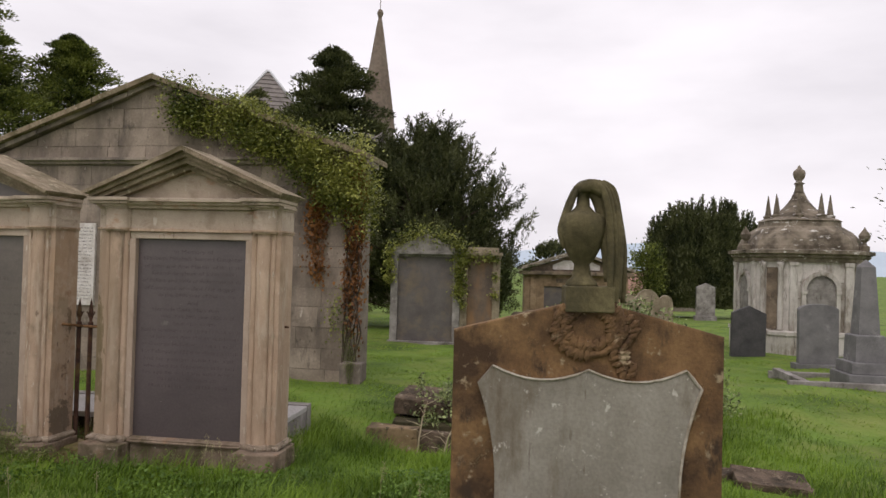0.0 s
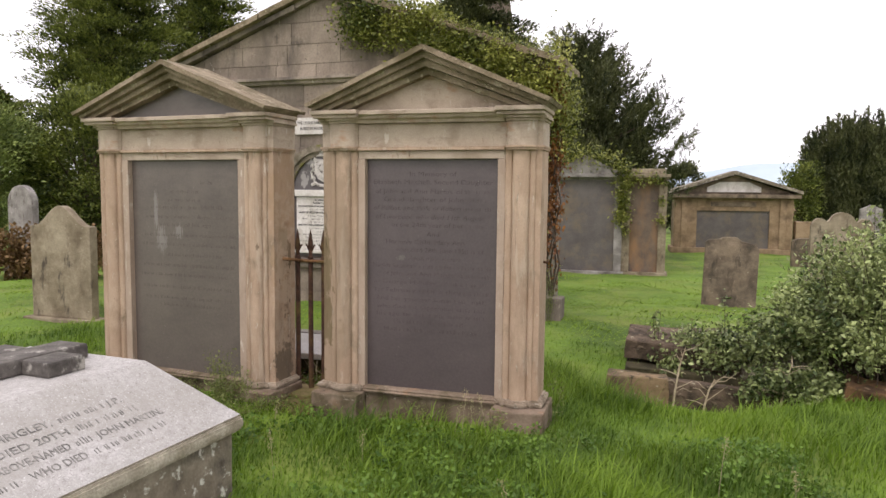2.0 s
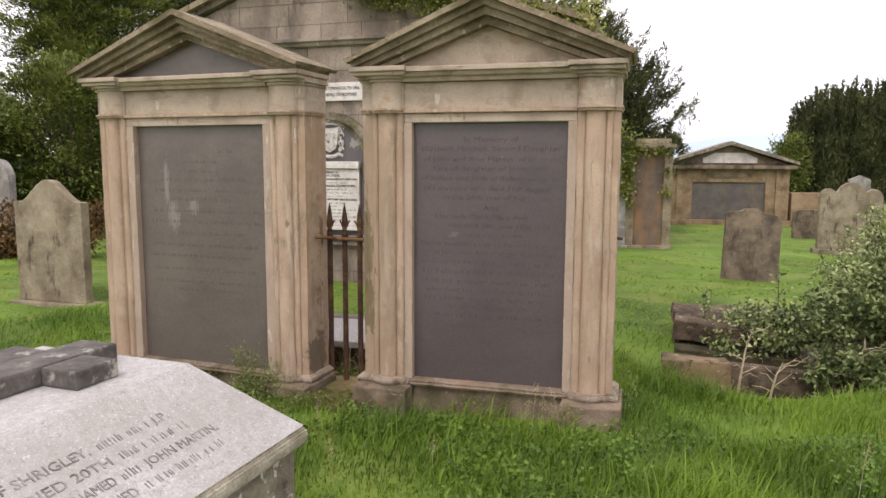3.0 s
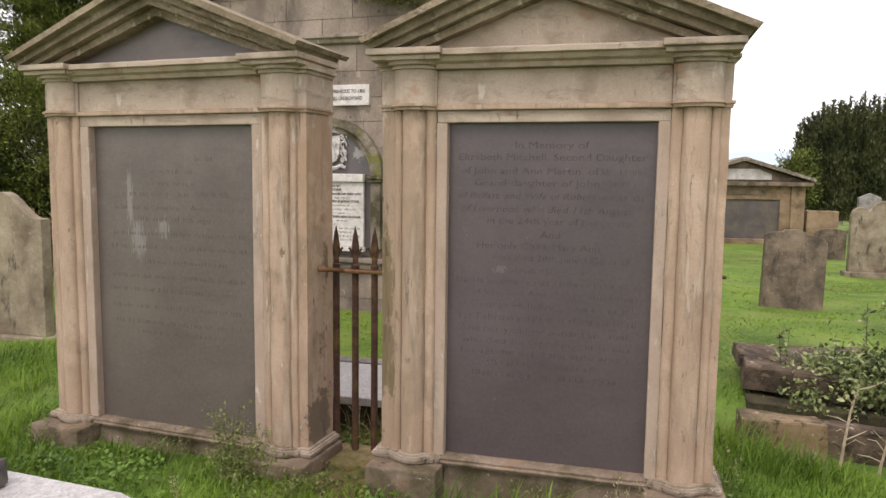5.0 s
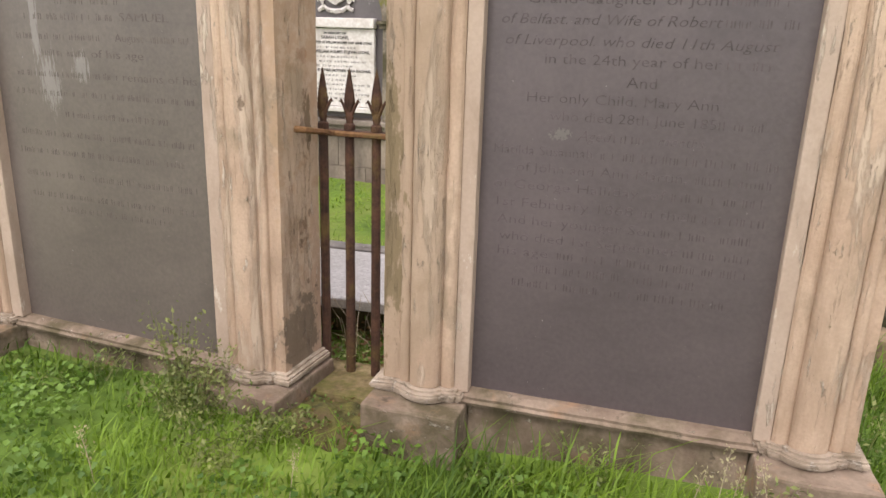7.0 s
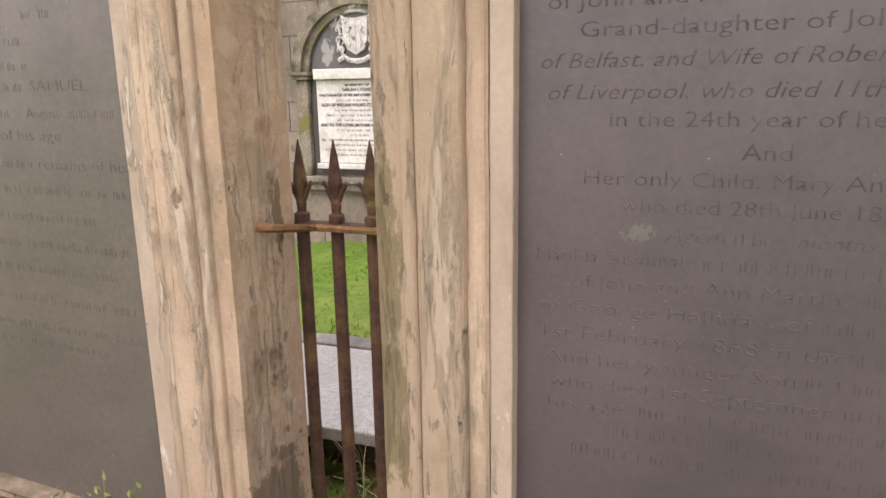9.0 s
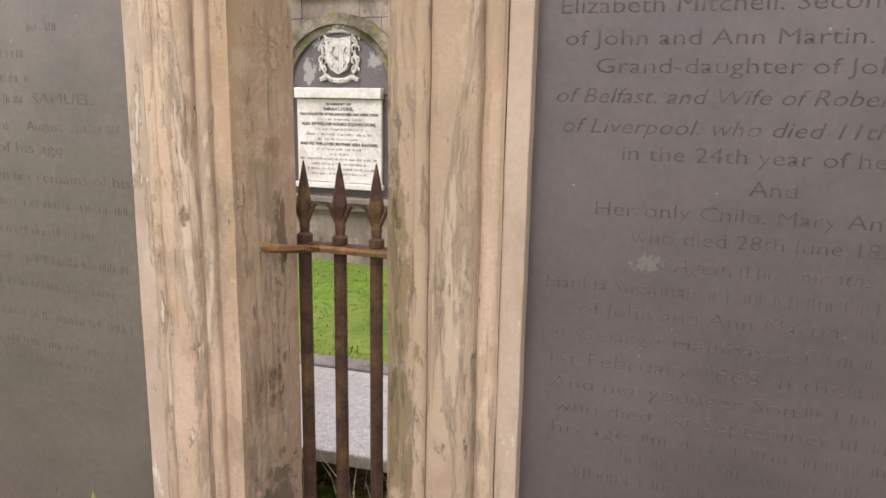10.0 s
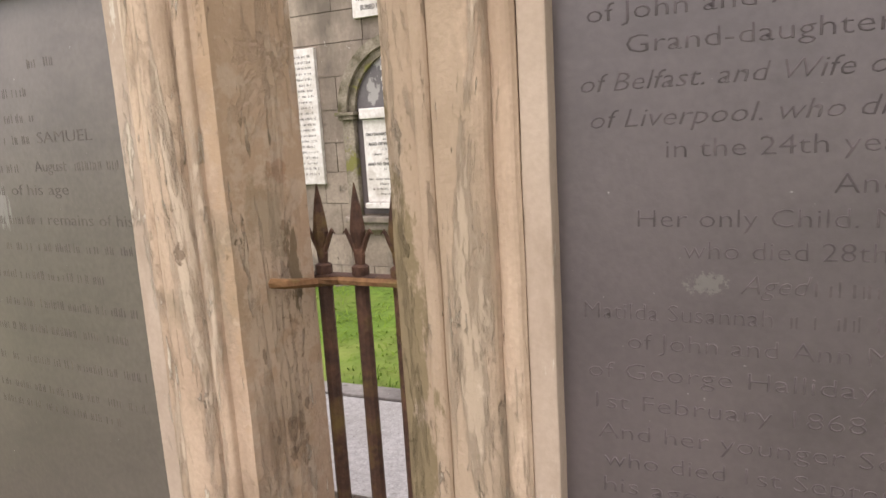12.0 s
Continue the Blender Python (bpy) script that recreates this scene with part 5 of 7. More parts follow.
# ---- chest tomb with a cross on its top ----
def chest_tomb():
    ang = 90 - 13
    # local x runs along the tomb towards the monuments, local y to its left
    m = pose(-2.915, 4.53, -0.30, 0, 0, ang)
    ct = thing("chest_tomb", m, "chest tomb with coped granite lid and dark cross lying on top", "tomb")
    L, W = 2.3, 1.75
    zt = 0.30
    bm = bx(bmesh.new(), -L + 0.07, -0.028, 0.05, W - 0.07, 0, 0.16 + zt, 0.02)
    bmesh.ops.subdivide_edges(bm, edges=[e for e in bm.edges if e.calc_length() > 0.2], cuts=9)
    part("chest", roughen(bm, 0.018, 4), CHEST_STONE, ct)
    # lid edge: half-round nosing under a narrow fillet
    bm = bmesh.new()
    for s in range(9):
        a0, a1 = -90 + 20 * s, -70 + 20 * s
        q = 0.035 * (1 - math.cos(radians((a0 + a1) / 2)))
        bx(bm, -L + q, -q, q, W - q, 0.205 + zt + 0.044 * math.sin(radians(a0)) + 0.0002, 0.205 + zt + 0.044 * math.sin(radians(a1)), 0.0)
    part("lid_edge", roughen(bm, 0.003, 9), GRANITE_EDGE, ct, "rounded lichened lid edge")
    lo, hi = 0.2505 + zt, 0.535 + zt
    i, hx0, hx1, hy = 0.012, -L + 0.20, -0.20, 0.46
    bm = bmesh.new()
    a = [bm.verts.new(c) for c in ((-L + i, i, lo), (-i, i, lo), (-i, W - i, lo), (-L + i, W - i, lo))]
    b = [bm.verts.new(c) for c in ((hx0, hy, hi), (hx1, hy, hi), (hx1, W - hy, hi), (hx0, W - hy, hi))]
    bm.faces.new(b)
    bm.faces.new(a[::-1])
    for k in range(4):
        bm.faces.new((a[k], a[(k + 1) % 4], b[(k + 1) % 4], b[k]))
    lid = part("coped_lid", bm, GRANITE, ct, "pale granite coped lid with worn lettering")
    # worn lettering on the sloping face
    slope = math.degrees(math.atan2(hi - lo, hy - i))
    face = pose(0, i, lo, slope - 90, 0, 0)
    rng = random.Random(12)
    bm = bmesh.new()
    for x0, x1, up in ((-0.86, -0.64, 0.330), (-0.82, -0.50, 0.258), (-0.88, -0.80, 0.186), (-1.40, -1.19, 0.114), (-0.84, -0.44, 0.114)):
        letter_bars(bm, x0, x1, up, 0.036, rng, -0.001)
    for text, x0, w, up in (("OF SHRIGLEY,", -1.28, 0.38, 0.330), ("J.P.", -0.60, 0.08, 0.330), ("DIED 20TH", -1.20, 0.33, 0.258), ("ABOVE-NAMED", -1.24, 0.33, 0.186), ("JOHN MARTIN,", -0.77, 0.38, 0.186), ("WHO DIED", -1.14, 0.26, 0.114)):
        lettering(text, x0, up, 0.037, LETTER_GREY, lid, -0.0015, w).data.transform(face)
    ob = part("worn_writing", bm, LETTER_GREY, lid)
    ob["kind"] = "stuff"
    ob.data.transform(face)
    # cross: long shaft with short arms and raised head
    bm = bmesh.new()
    cy = W / 2
    bx(bm, -L + 0.45, -0.27, cy - 0.10, cy + 0.10, hi + 0.001, hi + 0.078, 0.012)
    bx(bm, -0.66, -0.45, cy - 0.28, cy - 0.101, hi + 0.001, hi + 0.076, 0.012)
    bx(bm, -0.66, -0.45, cy + 0.101, cy + 0.28, hi + 0.001, hi + 0.076, 0.012)
    part("cross", roughen(bm, 0.004, 8), CROSS_STONE, ct, "dark stone cross lying flat")


chest_tomb()


# ---- ivied monuments further off ----
RUSTY_SLAB = material("rust_stained_slate", (0.11, 0.085, 0.072), (0.20, 0.145, 0.105), 2.5, 30, 0.8, 0.2, (0.26, 0.15, 0.08), 2.2, 0.55, 0.1, streak=2.5, grainy=0.2)


def far_monument(m, w, h, pointed, mat, label, face, base=0.14):
    t = thing("slate_monument", m, label, "monument", "ivied monuments in a row")
    a = w / 2
    part("plinth", box(-a - 0.06, a + 0.06, -0.10, 0.45, 0, base, 0.015), mat, t)
    for s in (-1, 1):
        lo, hi = sorted((s * a, s * (a - 0.20)))
        part("pilaster", box(lo, hi, -0.05, 0.40, base + 0.001, h - 0.26, 0.012), mat, t)
        part("capital", box(lo - 0.03, hi + 0.03, -0.09, 0.42, h - 0.259, h - 0.19, 0.01), mat, t)
    part("slate", box(-a + 0.20, a - 0.20, 0.03, 0.35, base + 0.001, h - 0.26, 0.004), face, t)
    part("frieze", box(-a + 0.20, a - 0.20, 0.0, 0.40, h - 0.259, h - 0.191, 0.004), mat, t)
    part("cornice", box(-a - 0.07, a + 0.07, -0.14, 0.45, h - 0.189, h - 0.10, 0.015), mat, t)
    if pointed:
        part("pediment", prism(bmesh.new(), [(-a - 0.05, h - 0.099), (a + 0.05, h - 0.099), (0, h + pointed)], -0.10, 0.42, "y"), mat, t)
    else:
        part("blocking", box(-a + 0.05, a - 0.05, -0.05, 0.4, h - 0.099, h + 0.04, 0.015), mat, t)


far_monument(pose(-0.47, 20.0, -0.80, 0, 0, -6), 1.95, 2.75, 0.38, HEAD_GREY, "ivy-topped grey monument with a large slate panel", SLATE_FAR)
far_monument(pose(1.05, 19.95, -0.80, 0, 0, -6), 1.10, 2.75, 0, HEAD_BUFF, "narrow buff sandstone monument with stained brown panel and trailing ivy", RUSTY_SLAB)


def creeper(m, cents, leaf, n, label):
    rng = np.random.default_rng(17)
    t = thing("ivy", m, label, "ivy")
    P = [np.array((u, d, z)) + rng.normal(0, (r, r * 0.6, r), (int(n), 3)) for u, d, z, r in cents]
    P = np.concatenate(P)
    leaf_mesh("ivy_leaves", P, np.tile((0, -0.7, -0.2), (len(P), 1)), leaf, IVY, t, rng, 0.8, 0.6)["kind"] = "stuff"


creeper(pose(-0.47, 20.0, -0.80, 0, 0, -6), [(u, -0.05, 2.70 + 0.36 * (1 - abs(u)) + 0.10, 0.17) for u in np.linspace(-0.75, 0.95, 8)] + [(0.95, -0.12, z, 0.10) for z in np.linspace(1.5, 2.7, 6)] + [(-1.0, -0.12, z, 0.09) for z in np.linspace(1.9, 2.6, 3)], 0.075, 170, "ivy hanging from the top of a grey monument")
creeper(pose(1.05, 19.95, -0.80, 0, 0, -6), [(0.42, -0.12, z, 0.07) for z in np.linspace(1.5, 2.5, 3)] + [(-0.5, -0.12, z, 0.07) for z in np.linspace(1.2, 2.4, 4)] + [(u, -0.15, 2.55, 0.12) for u in (-0.5, -0.3, -0.1, 0.2)], 0.07, 80, "trailing ivy on a narrow brown monument")


# ---- low pedimented monument in the distance ----
def low_monument():
    t = thing("pedimented_monument", pose(5.45, 29.2, -0.92, 0, 0, -4), "low brown sandstone monument with slate panel and white pediment plaque", "monument")
    part("plinth", box(-2.2, 2.2, -0.1, 1.2, 0, 0.22, 0.02), TAN_STONE, t)
    for s in (-1, 1):
        lo, hi = sorted((s * 2.1, s * 1.28))
        part("pier", box(lo, hi, 0.0, 1.1, 0.221, 2.1, 0.02), TAN_STONE, t)
        lo, hi = sorted((s * 1.85, s * 1.62))
        part("pilaster", box(lo, hi, -0.07, -0.001, 0.221, 2.1, 0.02), TAN_STONE, t)
    part("slate", box(-1.28, 1.28, 0.06, 1.0, 0.221, 1.62, 0.0), SLATE_FAR, t)
    part("lintel", box(-1.28, 1.28, 0.0, 1.1, 1.621, 2.1, 0.01), TAN_STONE, t)
    part("lintel_panel", box(-0.8, 0.8, -0.03, -0.001, 1.78, 1.95, 0.01), HEAD_BROWN, t)
    part("cornice", box(-2.3, 2.3, -0.22, 1.2, 2.101, 2.24, 0.02), HEAD_BROWN, t)
    part("pediment", prism(bmesh.new(), [(-2.2, 2.241), (2.2, 2.241), (0, 2.95)], 0.02, 1.1, "y"), HEAD_BROWN, t)
    for s in (-1, 1):
        part("raking_coping", prism(bmesh.new(), [(0, 3.12), (s * 2.35, 2.37), (s * 2.35, 2.26), (0, 2.98)], -0.25, 1.2, "y"), CHEST_STONE, t)
    part("plaque", prism(bmesh.new(), [(-0.95, 2.32), (0.95, 2.32), (0.95, 2.50), (0.5, 2.70), (-0.5, 2.70), (-0.95, 2.50)], -0.02, 0.018, "y"), MARBLE, t, "white pediment plaque")
    part("side_wall", box(2.25, 3.3, 0.2, 0.6, 0, 1.25, 0.03), TAN_STONE, t)


low_monument()


# ---- domed eight-sided mausoleum ----
def octagon():
    """Four broad arched faces with narrow canted corners between them, under a stone dome."""
    t = thing("domed_mausoleum", pose(10.22, 20.6, -0.80, 0, 0, -4) @ Matrix.Scale(1.0, 4), "pale stained eight-sided mausoleum with stone dome, pinnacles and urn finial", "mausoleum")
    R, half = 1.72, 30

    def eight(prof):
        bm, rings = bmesh.new(), []
        turns = [radians(90 * q + d) for q in range(4) for d in (-half, half)]
        for r, z in prof:
            rings.append([bm.verts.new((r * math.cos(g), r * math.sin(g), z)) for g in turns])
        for lo, hi in zip(rings, rings[1:]):
            for i in range(8):
                bm.faces.new((lo[i], lo[(i + 1) % 8], hi[(i + 1) % 8], hi[i]))
        bm.faces.new(rings[0][::-1])
        bm.faces.new(rings[-1])
        return bm
    part("plinth", eight([(R + 0.12, 0), (R + 0.12, 0.62), (R + 0.16, 0.63), (R + 0.16, 0.72), (R + 0.02, 0.75)]), OCTA_STONE, t)
    part("wall", eight([(R - 0.04, 0.70), (R - 0.04, 2.62)]), OCTA_STONE, t)
    part("cornice", eight([(R + 0.02, 2.60), (R + 0.04, 2.70), (R + 0.10, 2.74), (R + 0.10, 2.80), (R + 0.20, 2.83), (R + 0.20, 2.92), (R, 2.95)]), OCTA_ROOF, t)
    part("dome", eight([(R - 0.05, 2.90), (R - 0.07, 3.06), (R - 0.17, 3.26), (R - 0.36, 3.46), (R - 0.58, 3.60), (R - 0.62, 3.62), (R - 0.64, 3.76), (R - 0.60, 3.78), (R - 0.70, 3.83), (0.74, 3.94), (0.52, 4.08), (0.35, 4.26), (0.22, 4.44), (0.15, 4.60)]), OCTA_ROOF, t)
    part("finial", lathe(bmesh.new(), [(0.15, 4.60), (0.12, 4.68), (0.10, 4.84), (0.15, 4.88), (0.07, 4.94), (0.14, 5.04), (0.17, 5.16), (0.15, 5.25), (0.07, 5.31), (0.04, 5.38), (0.01, 5.42)], 12), OCTA_ROOF, t, smooth=True)
    broad, narrow = (R - 0.04) * math.cos(radians(half)), (R - 0.04) * math.cos(radians(45 - half))
    for k in range(4):
        a = math.pi * k / 2
        f = Matrix.Rotation(a, 4, "Z") @ Matrix.Translation((0, -broad, 0))
        for s in (-1, 1):
            bm = box(s * 0.72 - 0.10, s * 0.72 + 0.10, -0.07, 0.0, 0.751, 2.5, 0.01)
            bx(bm, s * 0.72 - 0.12, s * 0.72 + 0.12, -0.09, 0.0, 2.501, 2.60, 0.01)
            part("pilaster", bm, OCTA_STONE, t).matrix_basis = f
        ring = arc(0, 1.86, 0.50, 0, 180, 16) + arc(0, 1.86, 0.39, 180, 0, 16)
        bm = bmesh.new()
        for i in range(16):
            prism(bm, [ring[i], ring[i + 1], ring[32 - i], ring[33 - i]], -0.08, 0.0, "y")
        for s in (-1, 1):
            bx(bm, s * 0.445 - 0.05, s * 0.445 + 0.05, -0.06, 0.0, 0.752, 1.76)
            bx(bm, s * 0.445 - 0.07, s * 0.445 + 0.07, -0.09, 0.0, 1.761, 1.85)
        part("arch", bm, OCTA_STONE, t).matrix_basis = f
        part("panel", prism(bmesh.new(), [(-0.38, 0.76), (0.38, 0.76), *arc(0, 1.86, 0.38, 0, 180, 14)], -0.02, 0.0, "y"), HEAD_GREY, t).matrix_basis = f
        part("keystone", box(-0.05, 0.05, -0.10, -0.001, 2.25, 2.40, 0.01), OCTA_STONE, t).matrix_basis = f
        for zc in (1.18, 1.62, 2.06):
            for s in (-1, 1):
                part("course_joint", box(s * 0.56 - 0.05, s * 0.56 + 0.05, -0.004, 0.0, zc, zc + 0.012, 0.0), OCTA_ROOF, t).matrix_basis = f
        g = Matrix.Rotation(a + math.pi / 4, 4, "Z") @ Matrix.Translation((0, -narrow, 0))
        # flat brown strip painted in for the shadow between the corner shafts
        part("shaft_shade_strip", box(-0.15, 0.15, -0.012, 0.0, 0.78, 2.45, 0.0), HEAD_BROWN, t).matrix_basis = g
        for s in (-1, 1):
            part("corner_shaft", lathe(bmesh.new(), [(0.09, 0.751), (0.075, 0.82), (0.07, 2.42), (0.10, 2.50), (0.10, 2.60)], 10, s * 0.24, -0.03), OCTA_STONE, t, smooth=True).matrix_basis = g
        for turn in (22.5, 67.5):
            p = Matrix.Rotation(a + radians(turn), 4, "Z") @ Matrix.Translation((0, -0.80, 3.76))
            part("pinnacle", lathe(bmesh.new(), [(0.12, 0.0), (0.12, 0.14), (0.14, 0.15), (0.14, 0.18), (0.09, 0.20), (0.012, 0.78)], 8), OCTA_ROOF, t).matrix_basis = p
    for turn in (49, -74, 139, -164):
        q = Matrix.Rotation(radians(turn), 4, "Z") @ Matrix.Translation((0, -(R - 0.02), 2.93))
        part("urn_ornament", lathe(bmesh.new(), [(0.13, 0), (0.13, 0.14), (0.06, 0.17), (0.05, 0.25), (0.12, 0.32), (0.15, 0.43), (0.09, 0.53), (0.04, 0.59), (0.01, 0.66)], 10), OCTA_ROOF, t).matrix_basis = q


octagon()
ob_ = thing("obelisk", pose(7.45, 12.6, float(ground_z(7.45, 12.6)) - 0.05, 0, 0, -8), "grey granite obelisk on a stepped base inside a kerbed plot", "obelisk")
part("lower_step", box(-0.42, 0.42, -0.42, 0.42, 0, 0.30, 0.015), DARK_GRANITE, ob_)
part("upper_step", box(-0.35, 0.35, -0.35, 0.35, 0.301, 0.50, 0.015), DARK_GRANITE, ob_)
part("pedestal", lathe(bmesh.new(), [(0.36, 0.501), (0.34, 0.95), (0.30, 0.97)], 4, turn=math.pi / 4), DARK_GRANITE, ob_)
part("shaft", lathe(bmesh.new(), [(0.25, 0.971), (0.16, 2.15), (0.01, 2.28)], 4, turn=math.pi / 4), DARK_GRANITE, ob_)
for px, py, lx, ly in ((6.9, 11.6, 1.2, 0.07), (6.3, 12.7, 0.07, 1.1), (7.9, 13.8, 1.5, 0.07)):
    kb = thing("grave_kerb", pose(px, py, float(ground_z(px, py)) - 0.03, 0, 0, -8), "low pale stone kerb round a grave plot", "kerb", "kerbs of a grave plot")
    part("kerb_stone", roughen(box(-lx, lx, -ly, ly, 0, 0.14, 0.015), 0.006, 3), HEAD_GREY, kb)


# ---- ruined tomb under brambles ----
RUIN_TAN = material("tan_lichened_block", (0.20, 0.135, 0.075), (0.33, 0.24, 0.145), 4, 50, 0.95, 0.4, (0.10, 0.075, 0.045), 3.0, 0.54, 0.08, grainy=0.3, layers=(((0.45, 0.41, 0.31), 15.0, 0.66, 0.02, 1.0), ((0.05, 0.04, 0.028), 9.0, 0.62, 0.04, 1.5)))
RUIN_DARK = material("dark_rotted_sandstone", (0.075, 0.052, 0.036), (0.175, 0.128, 0.090), 5, 50, 0.95, 0.6, (0.040, 0.030, 0.020), 3.5, 0.54, 0.07, grainy=0.3, layers=(((0.36, 0.31, 0.22), 11.0, 0.64, 0.02, 0.7),))
flake(RUIN_DARK, (0.22, 0.165, 0.115), 8.0, 0.58, 0.015, 0.5, 0.010, 0.7)
flake(RUIN_TAN, (0.12, 0.085, 0.05), 10.0, 0.62, 0.015, 1.0, -0.006, 0.7)


def ruin():
    for x, y, z0, sx, sy, sz, rz, rx, ry, mat, label in (
            (-0.50, 7.86, -0.75, 0.275, 0.14, 0.46, -6, -4, 1, RUIN_TAN, "upright brown sandstone block from a ruined tomb"),
            (0.42, 8.0, -0.74, 0.66, 0.10, 0.33, -8, -6, 3, RUIN_DARK, "low broken stone kerb of a ruined tomb"),
            (0.04, 8.65, -0.33, 0.56, 0.16, 0.20, -10, 6, 5, RUIN_DARK, "tilted dark ledger stone lying on rubble"),
            (-0.02, 9.15, -0.24, 0.42, 0.20, 0.12, -6, 5, 4, RUIN_DARK, "thin brown slab fallen on a ruined tomb"),
            # added soil-dark block gives the void between the stones its shade
            (0.10, 8.62, -0.66, 0.62, 0.26, 0.30, -8, 2, 2, SOIL, "dark block filling the shaded void of a ruined tomb"),
            (0.9, 8.4, -0.60, 0.30, 0.35, 0.34, 15, 4, -6, CHEST_STONE, "broken stone lump under brambles"),
            (2.85, 6.2, -0.44, 0.30, 0.20, 0.19, -12, 6, 4, RUIN_DARK, "half-buried lichened stone lump in the grass"),
            (2.45, 6.35, -0.44, 0.16, 0.14, 0.17, 25, -6, -8, RUIN_DARK, "small half-buried mossy stone lump in the grass"),
            (0.62, 8.72, -0.36, 0.20, 0.13, 0.22, 22, -8, 9, RUIN_DARK, "dark broken stone wedged over a ruined tomb"),
            (0.35, 9.35, -0.22, 0.36, 0.12, 0.10, -9, 3, -3, RUIN_DARK, "narrow brown slab fallen on a ruined tomb"),
            (1.5, 7.75, -0.55, 0.22, 0.20, 0.30, -20, 4, 6, BROWN_STONE, "broken brown stone lump under brambles")):
        s = thing("broken_stone", pose(x, y, z0, rx, ry, rz), label, "stone", "stones of a ruined tomb")
        bm = box(-sx, sx, -sy, sy, 0, sz, 0.012)
        bmesh.ops.subdivide_edges(bm, edges=[e for e in bm.edges if e.calc_length() > 0.12], cuts=7)
        part("block", roughen(roughen(bm, 0.016, 4), 0.008, 17), mat, s)


ruin()


# ---- trees and bushes ----
def tree(x, y, height, spread, kind, label, seed, mat, leaf, n_boughs, per, trunk=0.18, low=0.08, wide=0.5, name="tree"):
    """kind: cypress (tiered boughs), yew (broad, up-swept sprays), columnar (packed upright), broad (round clumps)."""
    rng = np.random.default_rng(seed)
    zb = float(ground_z(x, y)) - 0.1
    t = thing(name, pose(x, y, zb), label, "tree" if name == "tree" else name.replace("_", " "))
    bm = bmesh.new()
    tops = [(0, 0)] if kind != "columnar" else [(rng.uniform(-0.5, 0.5) * spread, rng.uniform(-0.3, 0.3) * spread) for _ in range(7)]
    tube(bm, [(0, 0, 0), (0.04, 0, height * 0.3), (0, 0.05, height * 0.65), (0, 0, height * 0.93)], [trunk, trunk * 0.75, trunk * 0.4, 0.02], 8)
    P, D = [], []
    for i in range(n_boughs):
        f = low + (1 - low) * (i + rng.random()) / n_boughs
        az = rng.uniform(0, 2 * math.pi)
        o = np.array((math.cos(az), math.sin(az), 0))
        if kind == "cypress":
            # level boughs carrying flat, layered pads of foliage
            r = spread * min(1.0, (1 - f) * 2.2) ** 0.75 * float(np.interp(f, (0, 0.3, 0.62), (0.72, 0.82, 1.0))) * rng.uniform(0.55, 1.12) + 0.12
            z0 = f * height
            pads = max(2, int(1 + 1.3 * r))
            k = max(8, per // pads)
            pts = []
            for j in range(pads):
                sj = (j + 0.9) / (pads + 0.2)
                rad = (0.26 + 0.17 * r) * rng.uniform(0.7, 1.2)
                q = np.clip(rng.normal(0, 0.46, (k, 2)), -0.95, 0.95)
                rho = np.hypot(q[:, 0], q[:, 1])
                c = o * r * sj + (rng.normal(0, 0.12 * r), rng.normal(0, 0.12 * r), z0 + 0.16 * r * sj - 0.22 * r * sj ** 2 + rng.normal(0, 0.10))
                up = rad * (0.62 - 0.45 * rho ** 2) * rng.uniform(-0.2, 1.0, k)
                pts.append(c + np.stack([q[:, 0] * rad, q[:, 1] * rad, up], 1))
            pts = np.concatenate(pts)
            d = np.stack([pts[:, 0], pts[:, 1], 0 * pts[:, 0] + 0.55 * r], 1) / max(r, 0.2)
            if i % 3 == 0:
                tube(bm, [(0, 0, z0), tuple(o * r * 0.5 + (0, 0, z0 + 0.05 * r)), tuple(o * r * 0.9 + (0, 0, z0 - 0.03 * r))], [0.05, 0.03, 0.012], 5)
        elif kind == "yew":
            # up-swept boughs ending in pointed feathery sprays
            r = spread * math.sin(math.pi * min(1, 0.34 + 0.66 * f)) ** 0.62 * float(np.interp(f, (0, 0.4), (0.72, 1.0))) * rng.uniform(0.72, 1.0)
            z0 = f * height * 0.82
            rise = height * 0.17 * rng.uniform(0.4, 1.15)
            sprays = 7
            k = max(8, per // sprays)
            pts, d = [], []
            for j in range(sprays):
                sj = math.sqrt(rng.uniform(0.10, 1.0))
                c = o * sj * r + (rng.normal(0, 0.16 * spread * 0.4), rng.normal(0, 0.16 * spread * 0.4), z0 + rise * sj ** 1.6)
                way = o * rng.uniform(0.2, 0.8) + (rng.normal(0, 0.25), rng.normal(0, 0.25), rng.uniform(0.7, 1.2))
                way = way / np.linalg.norm(way)
                ln = rng.uniform(0.35, 0.85) * (0.6 + 0.12 * spread)
                q = rng.random(k)[:, None]
                pts.append(c + way * q * ln + rng.normal(0, 0.15, (k, 3)) * (1.08 - q) * ln)
                d.append(np.tile(way, (k, 1)) + rng.normal(0, 0.35, (k, 3)))
            pts, d = np.concatenate(pts), np.concatenate(d)
            if i % 3 == 0:
                tube(bm, [(0, 0, z0 * 0.8), tuple(o * r * 0.5 + (0, 0, z0 + rise * 0.3)), tuple(o * r * 0.9 + (0, 0, z0 + rise * 0.85))], [0.06, 0.035, 0.012], 5)
        elif kind == "columnar":
            cx, cy = spread * math.sqrt(rng.random()) * math.cos(az), spread * 0.7 * math.sqrt(rng.random()) * math.sin(az)
            e = math.hypot(cx / spread, cy / (0.7 * spread))
            htop = height * (1 - 0.26 * e ** 3) * rng.uniform(0.84, 1.06)
            s = rng.random(per)
            lean = 1 + 0.10 * s
